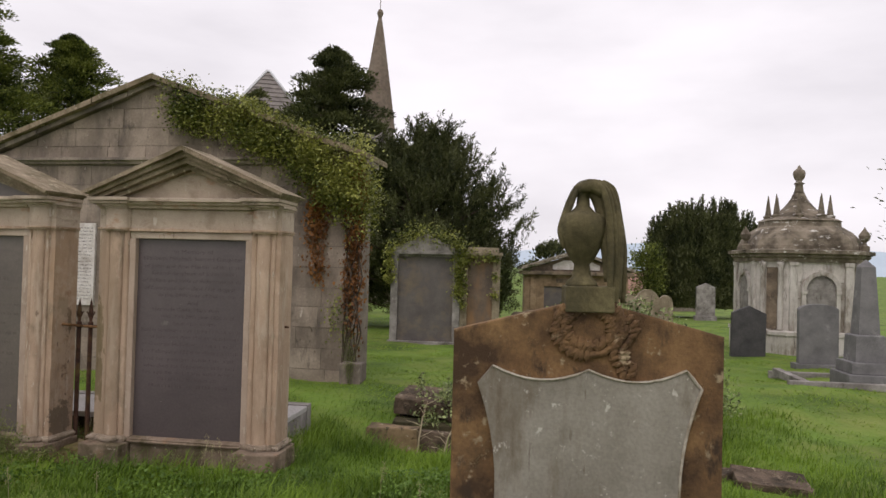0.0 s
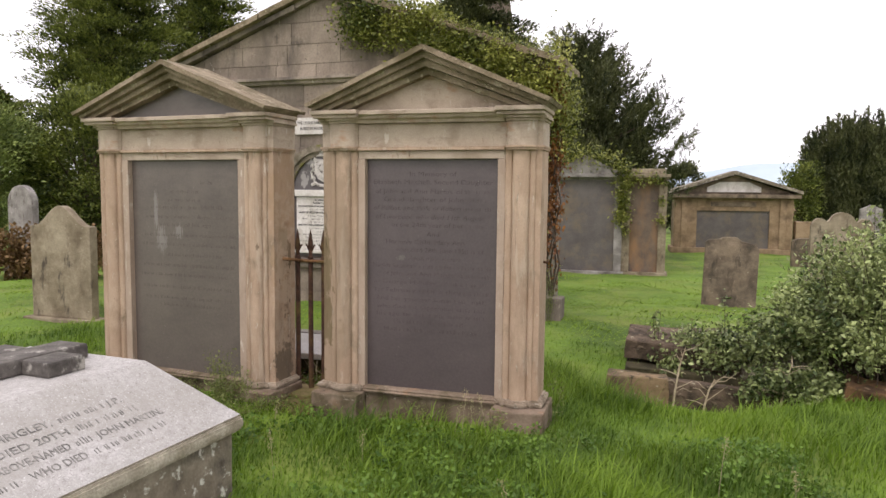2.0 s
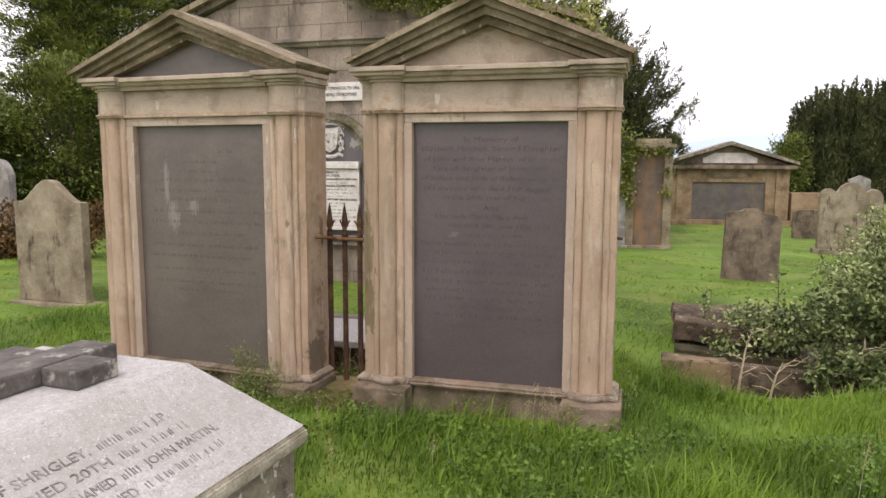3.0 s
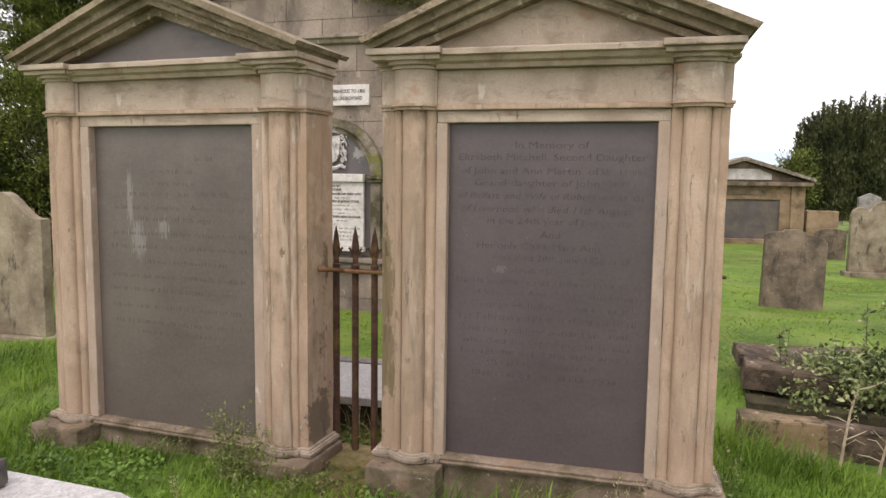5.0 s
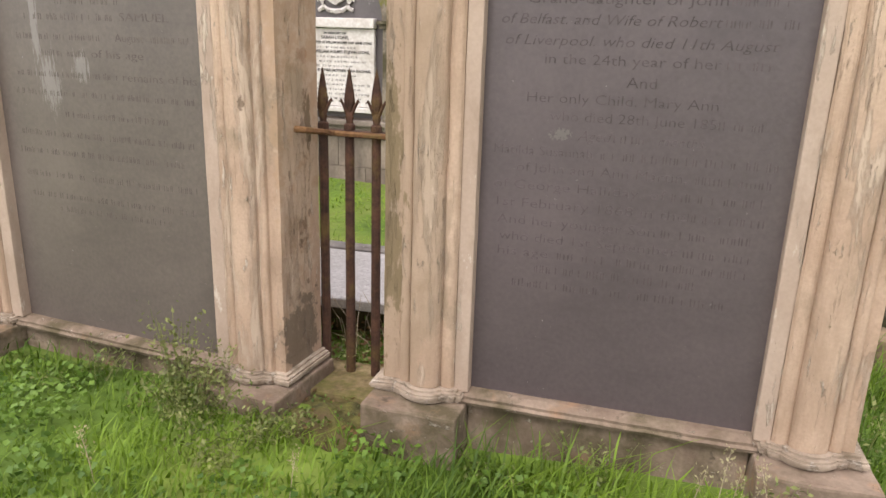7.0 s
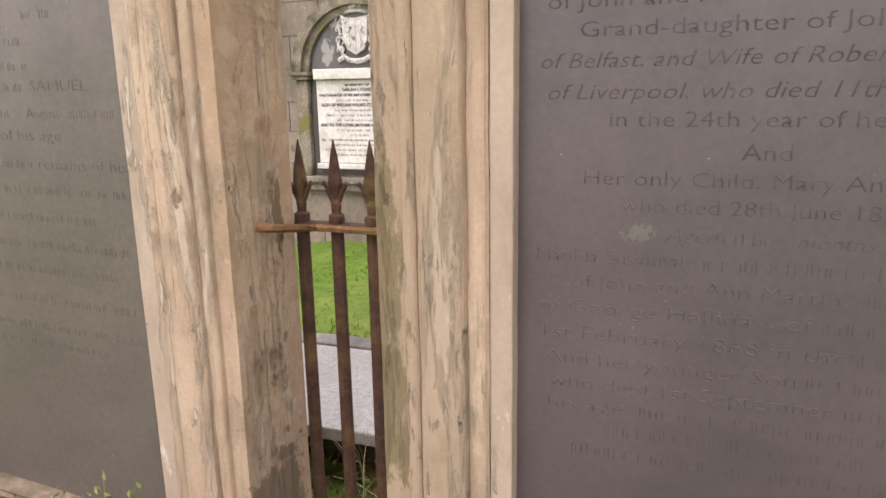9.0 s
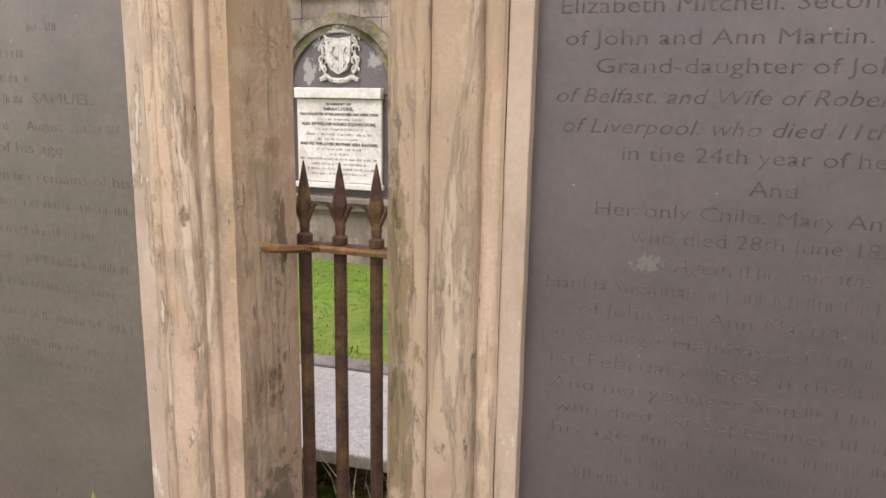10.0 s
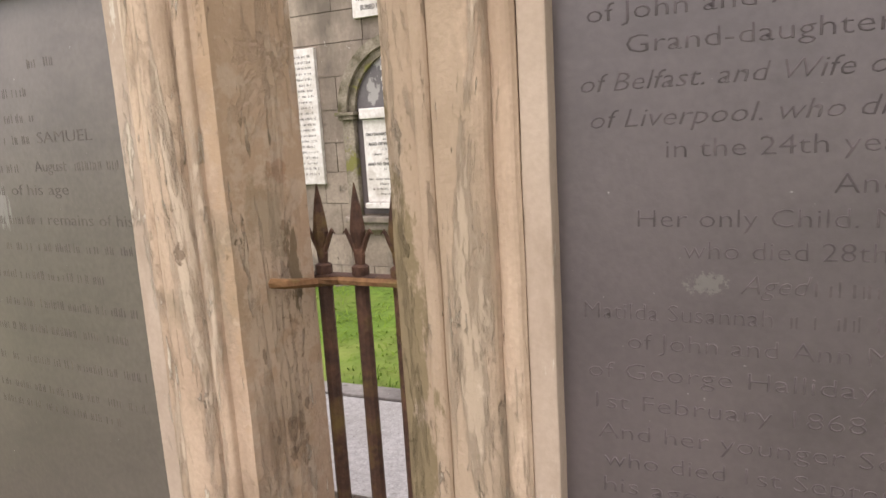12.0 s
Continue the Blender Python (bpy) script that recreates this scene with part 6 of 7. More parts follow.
            w = 0.20 * (1 - s ** 3) + 0.01
            pts = np.stack([cx * lean + rng.normal(0, 1, per) * w, cy * lean + rng.normal(0, 1, per) * w, 0.1 * height + s * (htop - 0.1 * height)], 1)
            d = np.tile((0.1 * cx, 0.1 * cy, 1.0), (per, 1))
        else:
            u = rng.normal(0, 1, 3)
            u /= np.linalg.norm(u)
            c = np.array((u[0] * spread, u[1] * spread, height * 0.55 + u[2] * height * 0.42)) * (rng.uniform(0.55, 1.0), rng.uniform(0.55, 1.0), 1)
            pts = c + rng.normal(0, 1, (per, 3)) * (0.30, 0.30, 0.22)
            d = np.tile(u + (0, 0, 0.2), (per, 1))
            if i % 4 == 0:
                tube(bm, [(0, 0, height * 0.25), tuple(c * (0.5, 0.5, 0.7)), tuple(c)], [0.05, 0.03, 0.01], 5)
        P.append(pts)
        D.append(d)
    part("trunk", bm, BARK, t)
    leaf_mesh("crown", np.concatenate(P), np.concatenate(D), leaf, mat, t, rng, wide, 0.45)["kind"] = "stuff"
    return t


tree(-17.7, 26.2, 12.6, 2.75, "cypress", "tall dark green conifer with tiered ragged boughs", 1, CONIFER, 0.14, 330, 400, 0.3, wide=0.42)
tree(-16.3, 30.8, 11.8, 4.0, "cypress", "tall green conifer with a full crown behind the vault", 2, CONIFER, 0.15, 290, 360, 0.3, wide=0.42)
tree(-26.0, 29.5, 6.9, 3.4, "cypress", "green conifer at the edge of the churchyard", 12, CONIFER, 0.15, 140, 400, 0.3, wide=0.42)
tree(-17.9, 18.5, 4.6, 2.6, "broad", "light green broad-leaved shrub tree", 3, BROADLEAF, 0.10, 190, 300, 0.15)
tree(-15.3, 21.5, 5.0, 2.2, "broad", "mid green broad-leaved tree behind headstones", 13, CONIFER, 0.12, 150, 280, 0.15)
tree(-4.1, 26.0, 10.0, 3.2, "cypress", "dark conifer rising behind the vault", 4, YEW, 0.15, 240, 380, 0.25, wide=0.38)
tree(-7.9, 30.0, 9.6, 1.0, "cypress", "slender dark conifer tip beyond the vault", 14, YEW, 0.16, 60, 160, 0.12, wide=0.38)
tree(-0.7, 25.4, 7.2, 3.9, "yew", "broad dark yew with up-swept sprays", 5, YEW, 0.16, 360, 350, 0.3, wide=0.20)
tree(1.05, 25.3, 4.2, 1.35, "yew", "low dark yew behind the ivied monuments", 15, YEW, 0.15, 200, 240, 0.2, wide=0.20)
tree(16.4, 45.0, 7.4, 3.2, "columnar", "dense dark clump of upright fastigiate yew", 6, YEW, 0.24, 300, 380, 0.3, wide=0.26)
tree(12.3, 43.0, 4.5, 0.75, "broad", "olive green shrub in front of a dark yew", 16, CONIFER, 0.16, 60, 110, 0.1)
tree(9.1, 60.0, 5.6, 1.9, "broad", "small dark far tree", 7, YEW, 0.3, 70, 120, 0.2)
tree(12.0, 13.5, 6.8, 2.8, "cypress", "conifer with a ragged bough reaching out", 8, YEW, 0.095, 170, 260, 0.22, 0.45, wide=0.34)


def hedge(x0, y0, x1, y1, h, mat, label, seed, n=60):
    rng = np.random.default_rng(seed)
    t = thing("hedge", pose((x0 + x1) / 2, (y0 + y1) / 2, float(ground_z((x0 + x1) / 2, (y0 + y1) / 2))), label, "hedge")
    s = rng.uniform(-0.5, 0.5, n)
    c = np.stack([s * (x1 - x0), s * (y1 - y0) + rng.normal(0, 0.15, n), rng.uniform(0.05, h, n)], 1)
    P = np.concatenate([q + rng.normal(0, (0.16, 0.14, 0.10), (120, 3)) for q in c])
    leaf_mesh("hedge_leaves", P, np.tile((0, -0.5, 0.3), (len(P), 1)), 0.10, mat, t, rng, 0.6, 0.6)["kind"] = "stuff"


hedge(-12.9, 14.6, -10.6, 15.2, 0.95, HEDGE_RED, "low copper-brown clipped hedge beside headstones", 21)
hedge(-40, 34, -9, 36, 2.2, CONIFER, "dark green shrubbery along the boundary", 22, 220)
hedge(-9, 38, 6, 40, 3.2, YEW, "dark boundary shrubbery behind the church path", 23, 200)


def bramble(cx, cy, rx, ry, h, n, seed):
    """A sprawling bush: arching canes with leaves along them."""
    rng = np.random.default_rng(seed)
    zb = float(ground_z(cx, cy))
    t = thing("bramble_bush", pose(cx, cy, zb), "sprawling leafy bramble bush over broken stones", "bush")
    bm = bmesh.new()
    P, D = [], []
    for i in range(n):
        a, r = rng.uniform(0, 2 * math.pi), math.sqrt(rng.random())
        tip = np.array((rx * r * math.cos(a), ry * r * math.sin(a), h * (1 - 0.75 * r ** 2) * rng.uniform(0.45, 1.08)))
        root = np.array((0.35 * tip[0] + rng.normal(0, 0.12), 0.35 * tip[1] + rng.normal(0, 0.12), 0.0))
        mid = 0.5 * (root + tip) + (0, 0, 0.22 * h)
        q = np.linspace(0, 1, 9)[:, None]
        curve = (1 - q) ** 2 * root + 2 * q * (1 - q) * mid + q ** 2 * tip
        if i % 2 == 0:
            tube(bm, [tuple(v) for v in curve[::2]], [0.008, 0.007, 0.006, 0.004, 0.002], 4)
        k = 62
        s = rng.uniform(0.42, 1.0, k)[:, None]
        pts = (1 - s) ** 2 * root + 2 * s * (1 - s) * mid + s ** 2 * tip + rng.normal(0, 0.055, (k, 3))
        pts[:, 2] = np.maximum(pts[:, 2], 0.05)
        P.append(pts)
        D.append(np.tile((tip - root) * 0.5 + (0, -0.25, -0.1), (k, 1)))
    for i in range(int(9 * rx * h)):
        a, r = rng.uniform(0, 2 * math.pi), 0.85 * math.sqrt(rng.random())
        x0, y0, z0 = rx * r * math.cos(a), ry * r * math.sin(a), h * (0.75 - 0.55 * r ** 2)
        top = z0 + rng.uniform(0.28, 0.5)
        tube(bm, [(x0, y0, 0), (x0, y0, z0), (x0 + rng.normal(0, 0.03), y0, top)], [0.006, 0.004, 0.002], 4)
        q = rng.uniform(0, 1, (44, 1))
        ring = np.round(q * 6) / 6
        P.append(np.array((x0, y0, z0)) + ring * (0, 0, top - z0) + rng.normal(0, 1, (44, 3)) * np.array((0.05, 0.05, 0.012)) * (1.2 - 0.7 * ring))
        D.append(rng.normal(0, 1, (44, 3)) * (1, 1, 0.2))
    part("cane_tangle", bm, BARK, t)["kind"] = "stuff"
    leaf_mesh("bush_leaves", np.concatenate(P), np.concatenate(D), 0.050, BRAMBLE, t, rng, 0.6, 0.6)["kind"] = "stuff"


bramble(1.95, 8.25, 1.45, 0.85, 1.55, 520, 31)
bramble(0.55, 8.70, 0.95, 0.5, 0.52, 110, 32)
bramble(0.95, 7.85, 0.55, 0.25, 0.38, 60, 35)
bramble(2.4, 10.5, 1.0, 0.8, 1.25, 60, 33)


def dead_stem(x, y, h, seed):
    rng = random.Random(seed)
    t = thing("dead_stem", pose(x, y, float(ground_z(x, y))), "bare pale dead stem standing among rubble", "stem")
    bm = bmesh.new()
    tube(bm, [(0, 0, 0), (0.02, 0, h * 0.35), (0.05, 0.01, h * 0.7), (0.10, 0.02, h)], [0.011, 0.009, 0.007, 0.003], 6)
    for _ in range(9):
        z0 = rng.uniform(0.3, 0.95) * h
        dx, dy = rng.uniform(-0.18, 0.2), rng.uniform(-0.08, 0.05)
        x1 = 0.10 * (z0 / h) ** 1.5
        tube(bm, [(x1, 0.01, z0), (x1 + dx * 0.5, dy * 0.5, z0 + rng.uniform(0.02, 0.08)), (x1 + dx, dy, z0 + rng.uniform(0.0, 0.14))], [0.005, 0.004, 0.0015], 5)
    part("stem", bm, DEADWOOD, t)["kind"] = "stuff"


dead_stem(-0.22, 7.55, 0.62, 1)
dead_stem(0.05, 7.6, 0.36, 2)
dead_stem(0.75, 7.75, 0.45, 3)


# ---- church beyond the trees ----
def church():
    t = thing("church", pose(-6.0, 62.0, -2.0), "distant stone church with slender spire and slate roofs", "church")
    part("spire", lathe(bmesh.new(), [(1.75, 15.0), (1.62, 15.3), (1.30, 17.6), (0.78, 21.0), (0.30, 24.1), (0.16, 24.8)], 8, turn=math.pi / 8), SPIRE_STONE, t, "slender brown stone spire")
    part("spire_ball", lathe(bmesh.new(), [(0.10, 24.7), (0.22, 25.0), (0.28, 25.25), (0.18, 25.5), (0.03, 25.6), (0.03, 26.9)], 8), SPIRE_STONE, t)
    part("tower", box(-2.0, 2.0, -2.0, 2.0, 0, 13.3, 0.05), GREY_STONE, t)
    part("tower_roof", lathe(bmesh.new(), [(3.0, 13.301), (1.7, 15.0)], 4, turn=math.pi / 4), ROOF_SLATE, t)
    part("nave", box(-8, 4.2, 2.2, 14, 0, 9.5, 0.05), GREY_STONE, t)
    part("nave_roof", prism(bmesh.new(), [(-8.4, 9.501), (4.6, 9.501), (4.2, 13.2), (-8.0, 13.2)], 2.0, 12, "y"), ROOF_SLATE, t)
    part("roof_ridge", box(-8.0, 4.2, 1.9, 12.1, 13.201, 13.55, 0.02), LEAD, t)


church()


def turret():
    t = thing("stair_turret", pose(-12.5, 49.6, -0.3), "far turret with pyramidal stone-slate roof", "turret")
    part("wall", box(-2.0, 2.0, -2.0, 2.0, 0, 11.8, 0.05), GREY_STONE, t)
    n = 9
    for k in range(n):
        r0, r1 = 2.95 * (1 - k / n) + 0.05, 2.95 * (1 - (k + 1) / n) + 0.05
        z0, z1 = 11.801 + 3.05 * k / n, 11.801 + 3.05 * (k + 1) / n
        part("slate_course", lathe(bmesh.new(), [(r0 + 0.10, z0), (r0 + 0.10, z0 + 0.05), (r1 + 0.04, z1 - 0.002)], 4, turn=math.pi / 4 + 0.25), ROOF_SLATE, t)
    part("apex_cap", lathe(bmesh.new(), [(0.22, 14.852), (0.16, 14.95), (0.01, 15.05)], 8), LEAD, t)
    for k in range(4):
        a = math.pi / 4 + 0.25 + k * math.pi / 2
        bm = tube(bmesh.new(), [(3.08 * math.cos(a), 3.08 * math.sin(a), 11.9), (0.1 * math.cos(a), 0.1 * math.sin(a), 14.95)], [0.09, 0.09], 5)
        part("hip_ridge", bm, LEAD, t)


turret()
hs_ = thing("house", pose(17.5, 62.0, -3.6, 0, 0, 20), "far house with a brown-red roof among trees", "house")
part("wall", box(-4, 4, -3, 3, 0, 2.6, 0.02), GREY_STONE, hs_)
part("roof", prism(bmesh.new(), [(-3.4, 2.601), (3.4, 2.601), (0, 4.9)], -4.3, 4.3, "x"), TILE_RED, hs_)
part("chimney", box(-3.2, -2.4, -0.4, 0.4, 4.2, 5.8, 0.02), TILE_RED, hs_)


# ---- grass ----
def grass(name, n, xr, yr, h, w, seed, mat, label, clump=0.0, avoid=True, flop=1.0):
    """Curved blades; flop is how far they lie over."""
    rng = np.random.default_rng(seed)
    x, y = rng.uniform(*xr, n), rng.uniform(*yr, n)
    if clump:
        f = np.sin(2.1 * x + 1.3 * y) * np.sin(1.7 * y - 2.3 * x) + 0.6 * np.sin(5.1 * x - 3.7 * y)
        keep = f + rng.normal(0, 0.5, n) > -clump
        x, y = x[keep], y[keep]
    if avoid:
        # no blades on the chest tomb or where the monuments stand
        u, v = x + 2.94, y - 4.52
        a = radians(77)
        lx, ly = u * math.cos(a) + v * math.sin(a), -u * math.sin(a) + v * math.cos(a)
        keep = ~((lx > -2.25) & (lx < -0.06) & (ly > 0.06) & (ly < 1.7))
        b = radians(-11)
        lx, ly = (x + 3.4) * math.cos(b) + (y - 6.5) * math.sin(b), -(x + 3.4) * math.sin(b) + (y - 6.5) * math.cos(b)
        keep &= ~((lx > -2.0) & (lx < 2.05) & (ly > -0.03) & (ly < 0.40))
        keep &= ~(((x - 0.0) / 1.05) ** 2 + ((y - 8.0) / 0.72) ** 2 < 1 + rng.normal(0, 0.2, len(x)))
        keep &= ~((np.hypot(x + 3.30, y - 6.75) < 0.30)) & ~(np.hypot((x + 3.34) / 1.3, y - 6.45) < 0.19) & ~((abs(x + 3.27) < 0.34) & (y > 6.7) & (y < 7.5))
        x, y = x[keep], y[keep]
    # thin out towards the edges of the patch
    ex = np.minimum(x - xr[0], xr[1] - x) / 1.6
    ey = np.minimum(y - yr[0], yr[1] - y) / 1.6
    keep = rng.random(len(x)) < np.clip(np.minimum(ex, ey), 0.0, 1.0)
    x, y = x[keep], y[keep]
    n = len(x)
    z = ground_z(x, y) - 0.01
    tall = 0.75 + 0.4 * np.sin(1.9 * x + 0.6) * np.sin(2.3 * y) + 0.2 * np.sin(6.1 * x + 4.3 * y)
    hh = h * np.clip(tall, 0.4, 1.5) * rng.uniform(0.5, 1.25, n)
    az = rng.uniform(0, 2 * math.pi, n)
    lean = rng.uniform(0.25 * flop, 1.15, n) * hh * flop
    wd = rng.normal(0, 0.5, n) + 0.6
    ox, oy = np.cos(az) * lean + 0.25 * hh * np.cos(wd), np.sin(az) * lean + 0.25 * hh * np.sin(wd)
    px, py = -np.sin(az) * w / 2 * rng.uniform(0.7, 1.4, n), np.cos(az) * w / 2 * rng.uniform(0.7, 1.4, n)
    b0, b1 = np.stack([x - px, y - py, z], 1), np.stack([x + px, y + py, z], 1)
    m0 = np.stack([x + ox * 0.35 - px * 0.8, y + oy * 0.35 - py * 0.8, z + hh * 0.6], 1)
    m1 = np.stack([x + ox * 0.35 + px * 0.8, y + oy * 0.35 + py * 0.8, z + hh * 0.6], 1)
    tp = np.stack([x + ox, y + oy, z + hh * 0.92], 1)
    verts = np.stack([b0, b1, m0, m1, tp], 1).reshape(-1, 3)
    i = np.arange(n)[:, None] * 5
    faces = np.concatenate([i + (0, 1, 3), i + (0, 3, 2), i + (2, 3, 4)], 0)
    ob = raw(name, verts, faces, mat)
    return tagged(ob, label, "grass", kind="stuff")


grass("near_grass", 230000, (-8.0, 4.5), (-0.5, 9.4), 0.110, 0.0068, 41, GRASS, "long soft green churchyard grass", 1.3)
grass("tufted_grass", 46000, (-7.5, 4.5), (2.8, 8.6), 0.19, 0.007, 42, GRASS, "taller tufts of green grass round the graves", 0.1)
grass("edge_grass", 6000, (-3.4, 0.2), (4.4, 8.0), 0.20, 0.008, 46, GRASS, "long lush grass blades against the plinth", 0.4)
grass("start_grass", 36000, (-9.0, 8.0), (-6.0, 3.0), 0.10, 0.013, 45, GRASS, "soft green grass where the walk begins", 1.2)
grass("side_grass", 110000, (-13.0, 11.0), (5.6, 18.0), 0.045, 0.011, 43, GRASS_FAR, "green grass between the graves", 3.0, True, 2.4)
grass("far_grass", 62000, (-16.0, 17.0), (14.5, 36.0), 0.040, 0.020, 44, GRASS_FAR, "green grass further off", 3.0, False, 2.6)


# ---- weeds at the foot of the monuments ----
def weeds():
    rng = np.random.default_rng(51)
    # low clover and broad leaves through the turf
    n = 1100
    cx, cy = rng.uniform(-5.6, 0.2, n), rng.uniform(4.6, 6.6, n)
    a = radians(-11)
    ly = -(cx + 3.4) * math.sin(a) + (cy - 6.5) * math.cos(a)
    keep = (ly < -0.10) & (np.hypot((cx + 3.34) / 1.3, cy - 6.45) > 0.22) & (np.sin(3.1 * cx + 1) * np.sin(2.7 * cy) > -0.15)
    cx, cy = cx[keep], cy[keep]
    P, D = [], []
    for x, y in zip(cx, cy):
        k = 12
        q = rng.normal(0, 0.035, (k, 2))
        P.append(np.stack([x + q[:, 0], y + q[:, 1], ground_z(x + q[:, 0], y + q[:, 1]) + rng.uniform(0.02, 0.10, k)], 1))
        D.append(np.stack([q[:, 0] * 20, q[:, 1] * 20, 0 * q[:, 0] + 0.2], 1))
    ob = leaf_mesh("clover", np.concatenate(P), np.concatenate(D), 0.028, CLOVER, None, rng, 0.9, 0.5)
    tagged(ob, "low clover and broad weeds in turf", "weeds", kind="stuff")
    # a leafy weed clump against each column foot and in the gap
    for x, y, h, r, k in ((-3.84, 6.32, 0.24, 0.26, 840), (-3.95, 6.40, 0.38, 0.13, 420), (-3.50, 6.26, 0.10, 0.18, 360), (-3.62, 6.10, 0.16, 0.22, 300), (-4.4, 6.50, 0.12, 0.30, 200), (-2.60, 6.20, 0.10, 0.14, 90), (-2.25, 6.14, 0.16, 0.30, 160), (-1.72, 5.98, 0.24, 0.10, 110), (-3.30, 6.95, 0.16, 0.14, 160), (-1.30, 6.4, 0.35, 0.12, 150), (-5.3, 6.75, 0.2, 0.2, 120), (-1.32, 10.5, 0.75, 0.16, 420)):
        t = thing("weed", pose(x, y, float(ground_z(x, y))), "leafy green weed growing against stone", "weed")
        bm = bmesh.new()
        P, D = [], []
        for s in range(max(4, k // 28)):
            az, rr = rng.uniform(0, 2 * math.pi), r * math.sqrt(rng.random())
            tip = np.array((rr * math.cos(az), rr * math.sin(az), h * rng.uniform(0.6, 1.15)))
            tube(bm, [(0.3 * tip[0], 0.3 * tip[1], 0), (0.6 * tip[0], 0.6 * tip[1], 0.55 * tip[2]), tuple(tip)], [0.002, 0.0016, 0.0008], 4)
            q = rng.uniform(0.2, 1, (28, 1))
            P.append(tip * q * (0.7, 0.7, 1) + tip * (0.3, 0.3, 0) + rng.normal(0, 0.028, (28, 3)))
            D.append(rng.normal(0, 0.7, (28, 3)) + (0, -0.2, 0.3))
        part("stalk", bm, WEED, t)["kind"] = "stuff"
        leaf_mesh("weed_leaves", np.concatenate(P), np.concatenate(D), 0.024, WEED, t, rng, 0.5, 0.4)["kind"] = "stuff"
    # pale grass seed heads
    for x, y, h in ((-1.92, 5.90, 0.34), (-1.86, 5.95, 0.26), (-1.74, 5.88, 0.30), (-1.98, 5.98, 0.22), (-3.9, 5.75, 0.24), (-3.3, 5.9, 0.16), (-2.9, 4.9, 0.30), (-2.45, 5.2, 0.22), (-0.4, 5.0, 0.34), (-0.1, 4.7, 0.3), (0.6, 4.6, 0.28), (-1.5, 4.6, 0.25)):
        t = thing("grass_stalk", pose(x, y, float(ground_z(x, y))), "pale dry grass stalk with a seed head", "grass stalk")
        lx, ly = rng.normal(0, 0.05, 2)
        part("stalk", tube(bmesh.new(), [(0, 0, 0), (lx * 0.5, ly * 0.5, h * 0.6), (lx, ly, h)], [0.0018, 0.0015, 0.001], 4), DEADWOOD, t)
        q = rng.uniform(0.62, 1.05, 46)[:, None]
        P = np.array((lx, ly, h)) * q + rng.normal(0, 0.011, (46, 3))
        leaf_mesh("seed_head", P, np.tile((0, 0, 1.0), (46, 1)), 0.013, STRAW, t, rng, 0.5, 0.6)["kind"] = "stuff"


weeds()


# ---- squared stones of the vault's front ----
def ashlar():
    rng = random.Random(77)
    course, zz, row = 0.318, 0.0, 0
    while zz < 4.7:
        h = course if row % 4 else course * 0.92
        x = VW0 - rng.uniform(0.0, 0.5)
        while x < VW1:
            w = rng.uniform(0.55, 0.95)
            x0, x1 = max(x, VW0) + 0.004, min(x + w, VW1) - 0.004
            poly = [(x0, zz + 0.004), (x1, zz + 0.004), (x1, zz + h - 0.004), (x0, zz + h - 0.004)]
            if x1 - x0 > 0.05:
                for s, e in ((1, VW1), (-1, VW0)):
                    # keep below the gable's slopes
                    sl = (4.27 - 3.04) / abs(e - VAP)
                    poly = clip_poly(poly, s * sl, 1.0, 4.27 + VZ + s * sl * VAP) if len(poly) > 2 else poly
                if len(poly) > 2:
                    part("stone", prism(bmesh.new(), poly, rng.uniform(-0.004, 0.004), 0.012, "y"), ASHLAR, vault)
            x += w
        zz += h
        row += 1


ashlar()


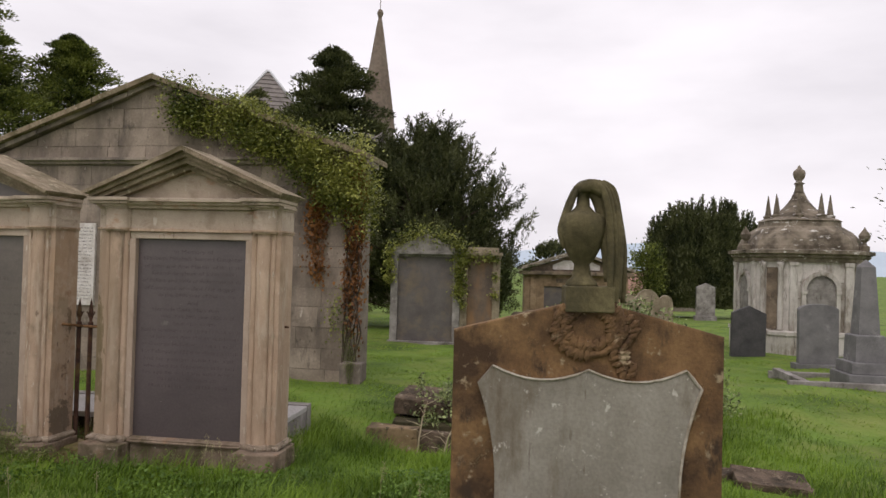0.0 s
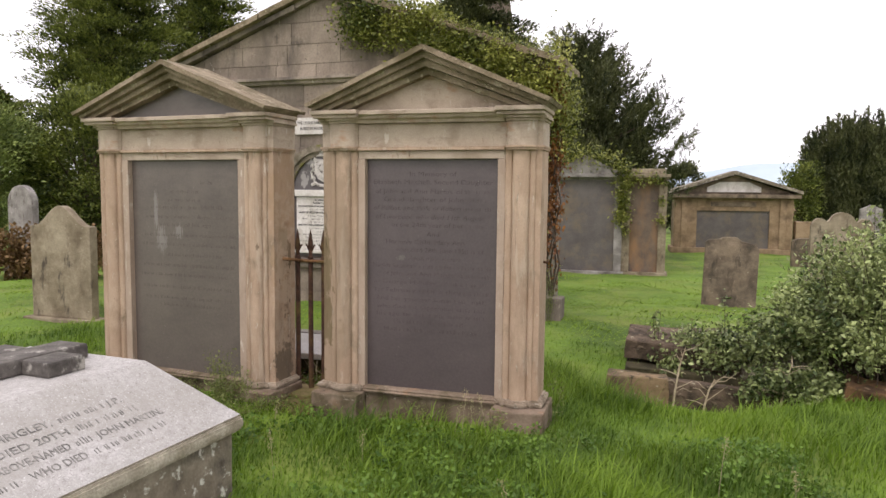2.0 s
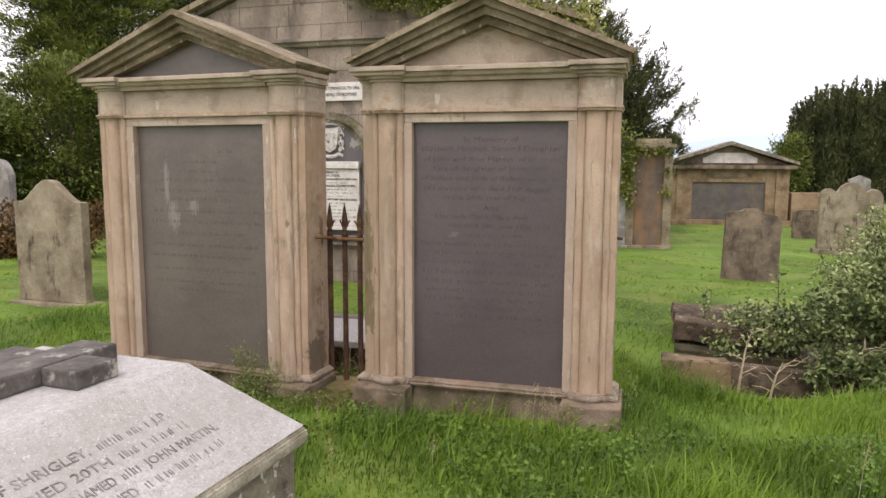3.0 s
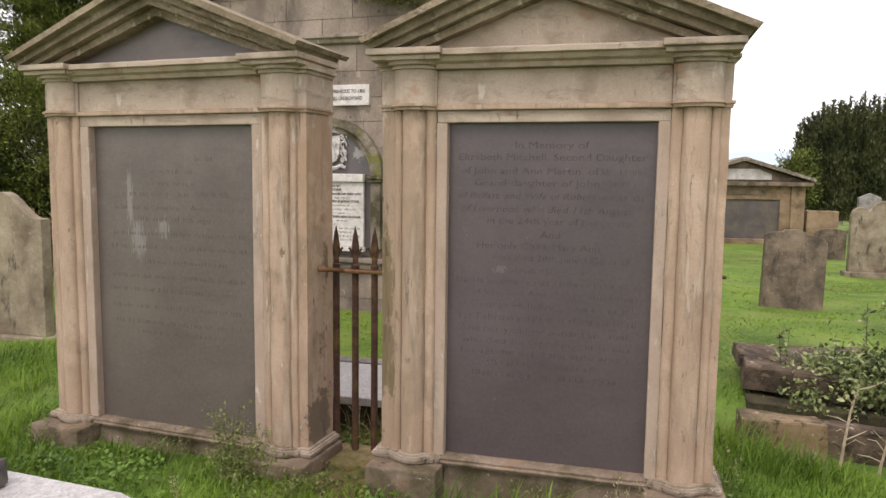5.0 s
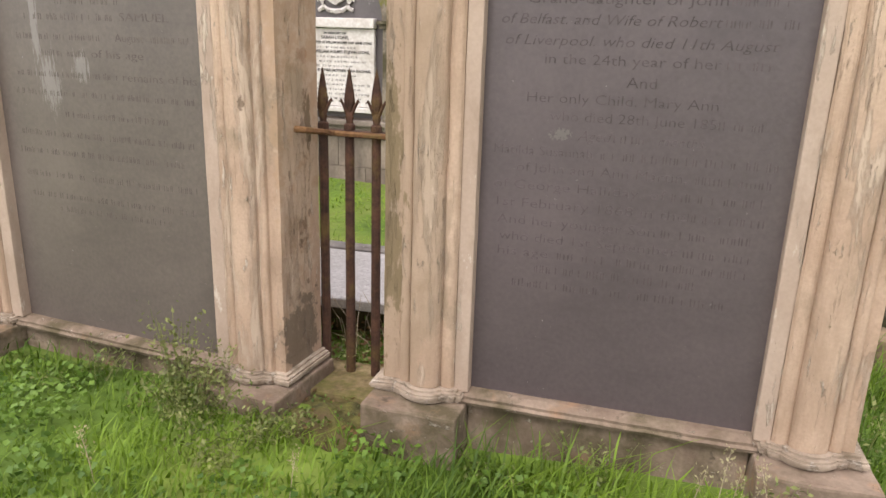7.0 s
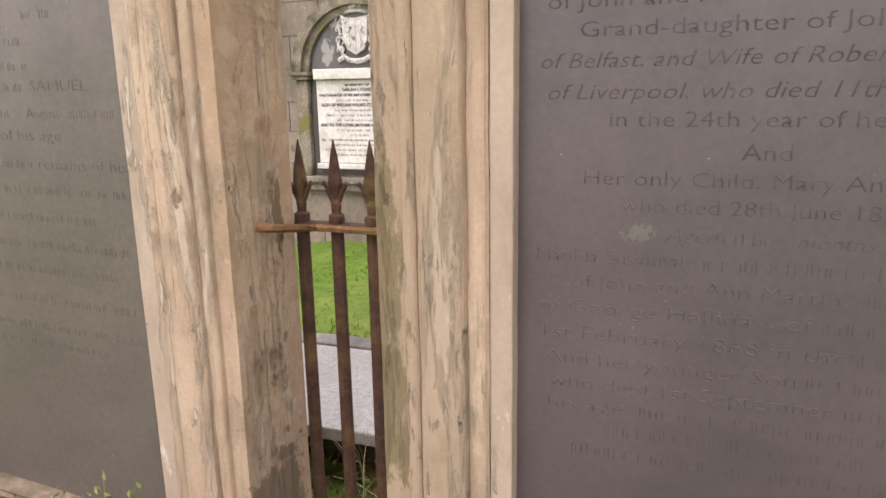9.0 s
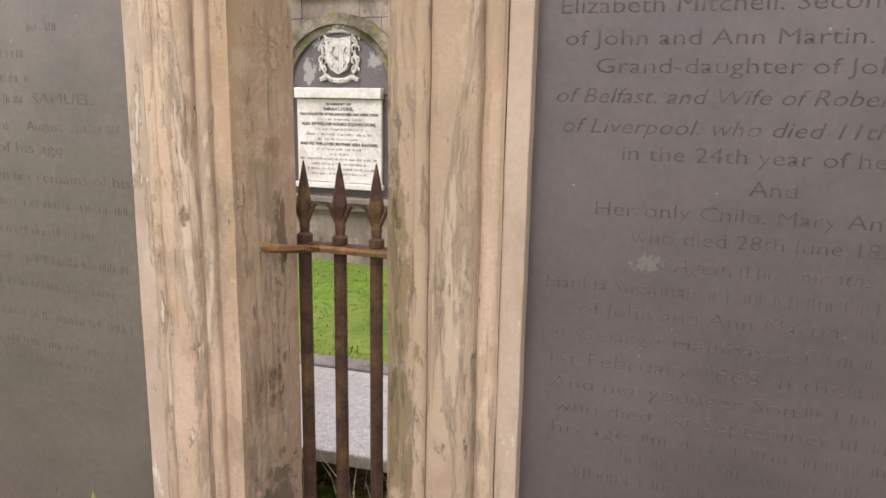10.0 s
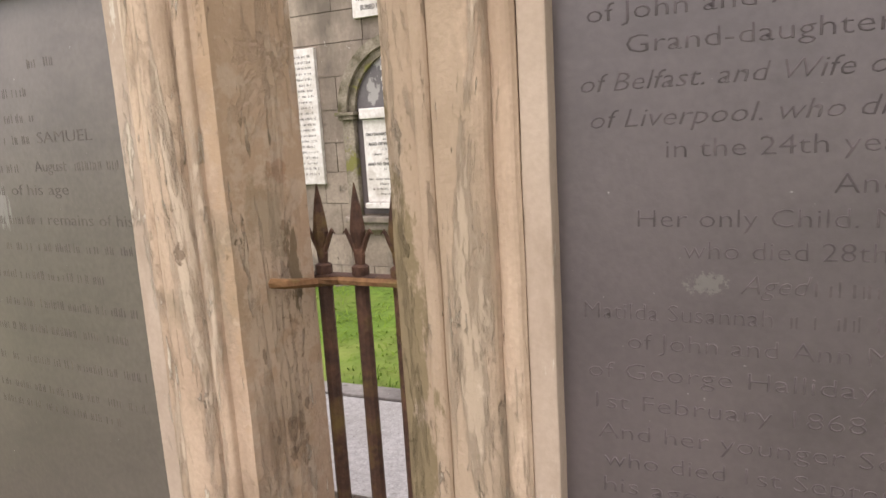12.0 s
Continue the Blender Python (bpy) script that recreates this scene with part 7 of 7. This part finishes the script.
# ---- inscriptions on the two slates ----
def inscriptions():
    zb, y = -0.42, 0.0553
    rows = (("In Memory of", -0.188, 0.181, 1.533, 0.034, 0), ("Elizabeth Mitchell. Second Daughter", -0.482, 0.46, 1.471, 0.036, 0), ("of John and Ann Martin. of", -0.467, 0.235, 1.402, 0.034, 0),
            ("Grand-daughter of John", -0.396, 0.236, 1.341, 0.034, 0), ("of Belfast. and Wife of Robert", -0.484, 0.225, 1.275, 0.034, 0.25), ("of Liverpool. who died 11th August", -0.467, 0.40, 1.207, 0.034, 0.25),
            ("in the 24th year of her", -0.326, 0.24, 1.147, 0.034, 0), ("And", -0.046, 0.051, 1.077, 0.036, 0), ("Her only Child. Mary Ann", -0.38, 0.247, 1.017, 0.034, 0),
            ("who died 28th June 185", -0.292, 0.253, 0.957, 0.034, 0), ("Aged", -0.192, -0.075, 0.893, 0.036, 0.3), ("months.", 0.075, 0.228, 0.893, 0.034, 0.2), ("Matilda Susannah", -0.486, -0.14, 0.832, 0.034, 0), ("of John and Ann Martin.", -0.40, 0.18, 0.772, 0.034, 0),
            ("of George Halliday. of", -0.48, 0.12, 0.708, 0.034, 0), ("1st February 1868 in the", -0.477, 0.18, 0.642, 0.034, 0), ("And her younger Son", -0.46, 0.10, 0.577, 0.034, 0), ("who died 1st September", -0.449, 0.18, 0.515, 0.034, 0), ("his age", -0.455, -0.27, 0.458, 0.034, 0))
    # letters stand slightly proud; their darker colour carries the groove shade
    for text, x0, x1, z, h, shear in rows:
        lettering(text, x0 + 0.01, z - zb, h, CUT if z > 0.9 else WORN, right_slab, y, x1 - x0, shear, depth=0.0004, bold=-0.0011, chamfer=0.0007)
    rows = [(0.22, 0.46, 0.772), (0.26, 0.46, 1.403), (0.26, 0.42, 1.341), (0.25, 0.46, 1.275), (0.27, 0.40, 1.147), (0.27, 0.40, 0.957), (-0.06, 0.06, 0.893), (-0.12, 0.46, 0.832)]
    rows += [(0.15, 0.44, 0.708), (0.21, 0.45, 0.642), (0.13, 0.43, 0.577), (0.21, 0.44, 0.515), (-0.22, 0.42, 0.458), (-0.30, 0.27, 0.400), (-0.38, 0.35, 0.340)]
    worn_writing([(a, b, z - zb) for a, b, z in rows], 0.030, WORN, right_slab, 81, y)
    for text, x0, x1, z in (("SAMUEL", 0.15, 0.40, 1.245), ("August", 0.12, 0.27, 1.163), ("of his age", -0.02, 0.26, 1.095), ("remains of his", 0.14, 0.52, 1.006)):
        lettering(text, x0, z - zb, 0.033, WORN_B, left_slab, y, x1 - x0, depth=0.001, bold=-0.0004)
    rows = ((0.16, 0.30, 1.456), (-0.16, 0.12, 1.381), (-0.2, 0.15, 1.308), (-0.38, 0.11, 1.245), (-0.44, 0.09, 1.163), (0.30, 0.50, 1.163), (-0.3, -0.05, 1.095), (-0.46, 0.11, 1.006), (-0.48, 0.52, 0.925), (-0.2, 0.38, 0.835), (-0.48, 0.50, 0.745), (-0.5, 0.44, 0.661), (-0.48, 0.5, 0.556), (-0.46, 0.46, 0.46), (-0.30, 0.36, 0.40))
    worn_writing([(a, b, z - zb) for a, b, z in rows], 0.028, WORN_B, left_slab, 82, y)


inscriptions()
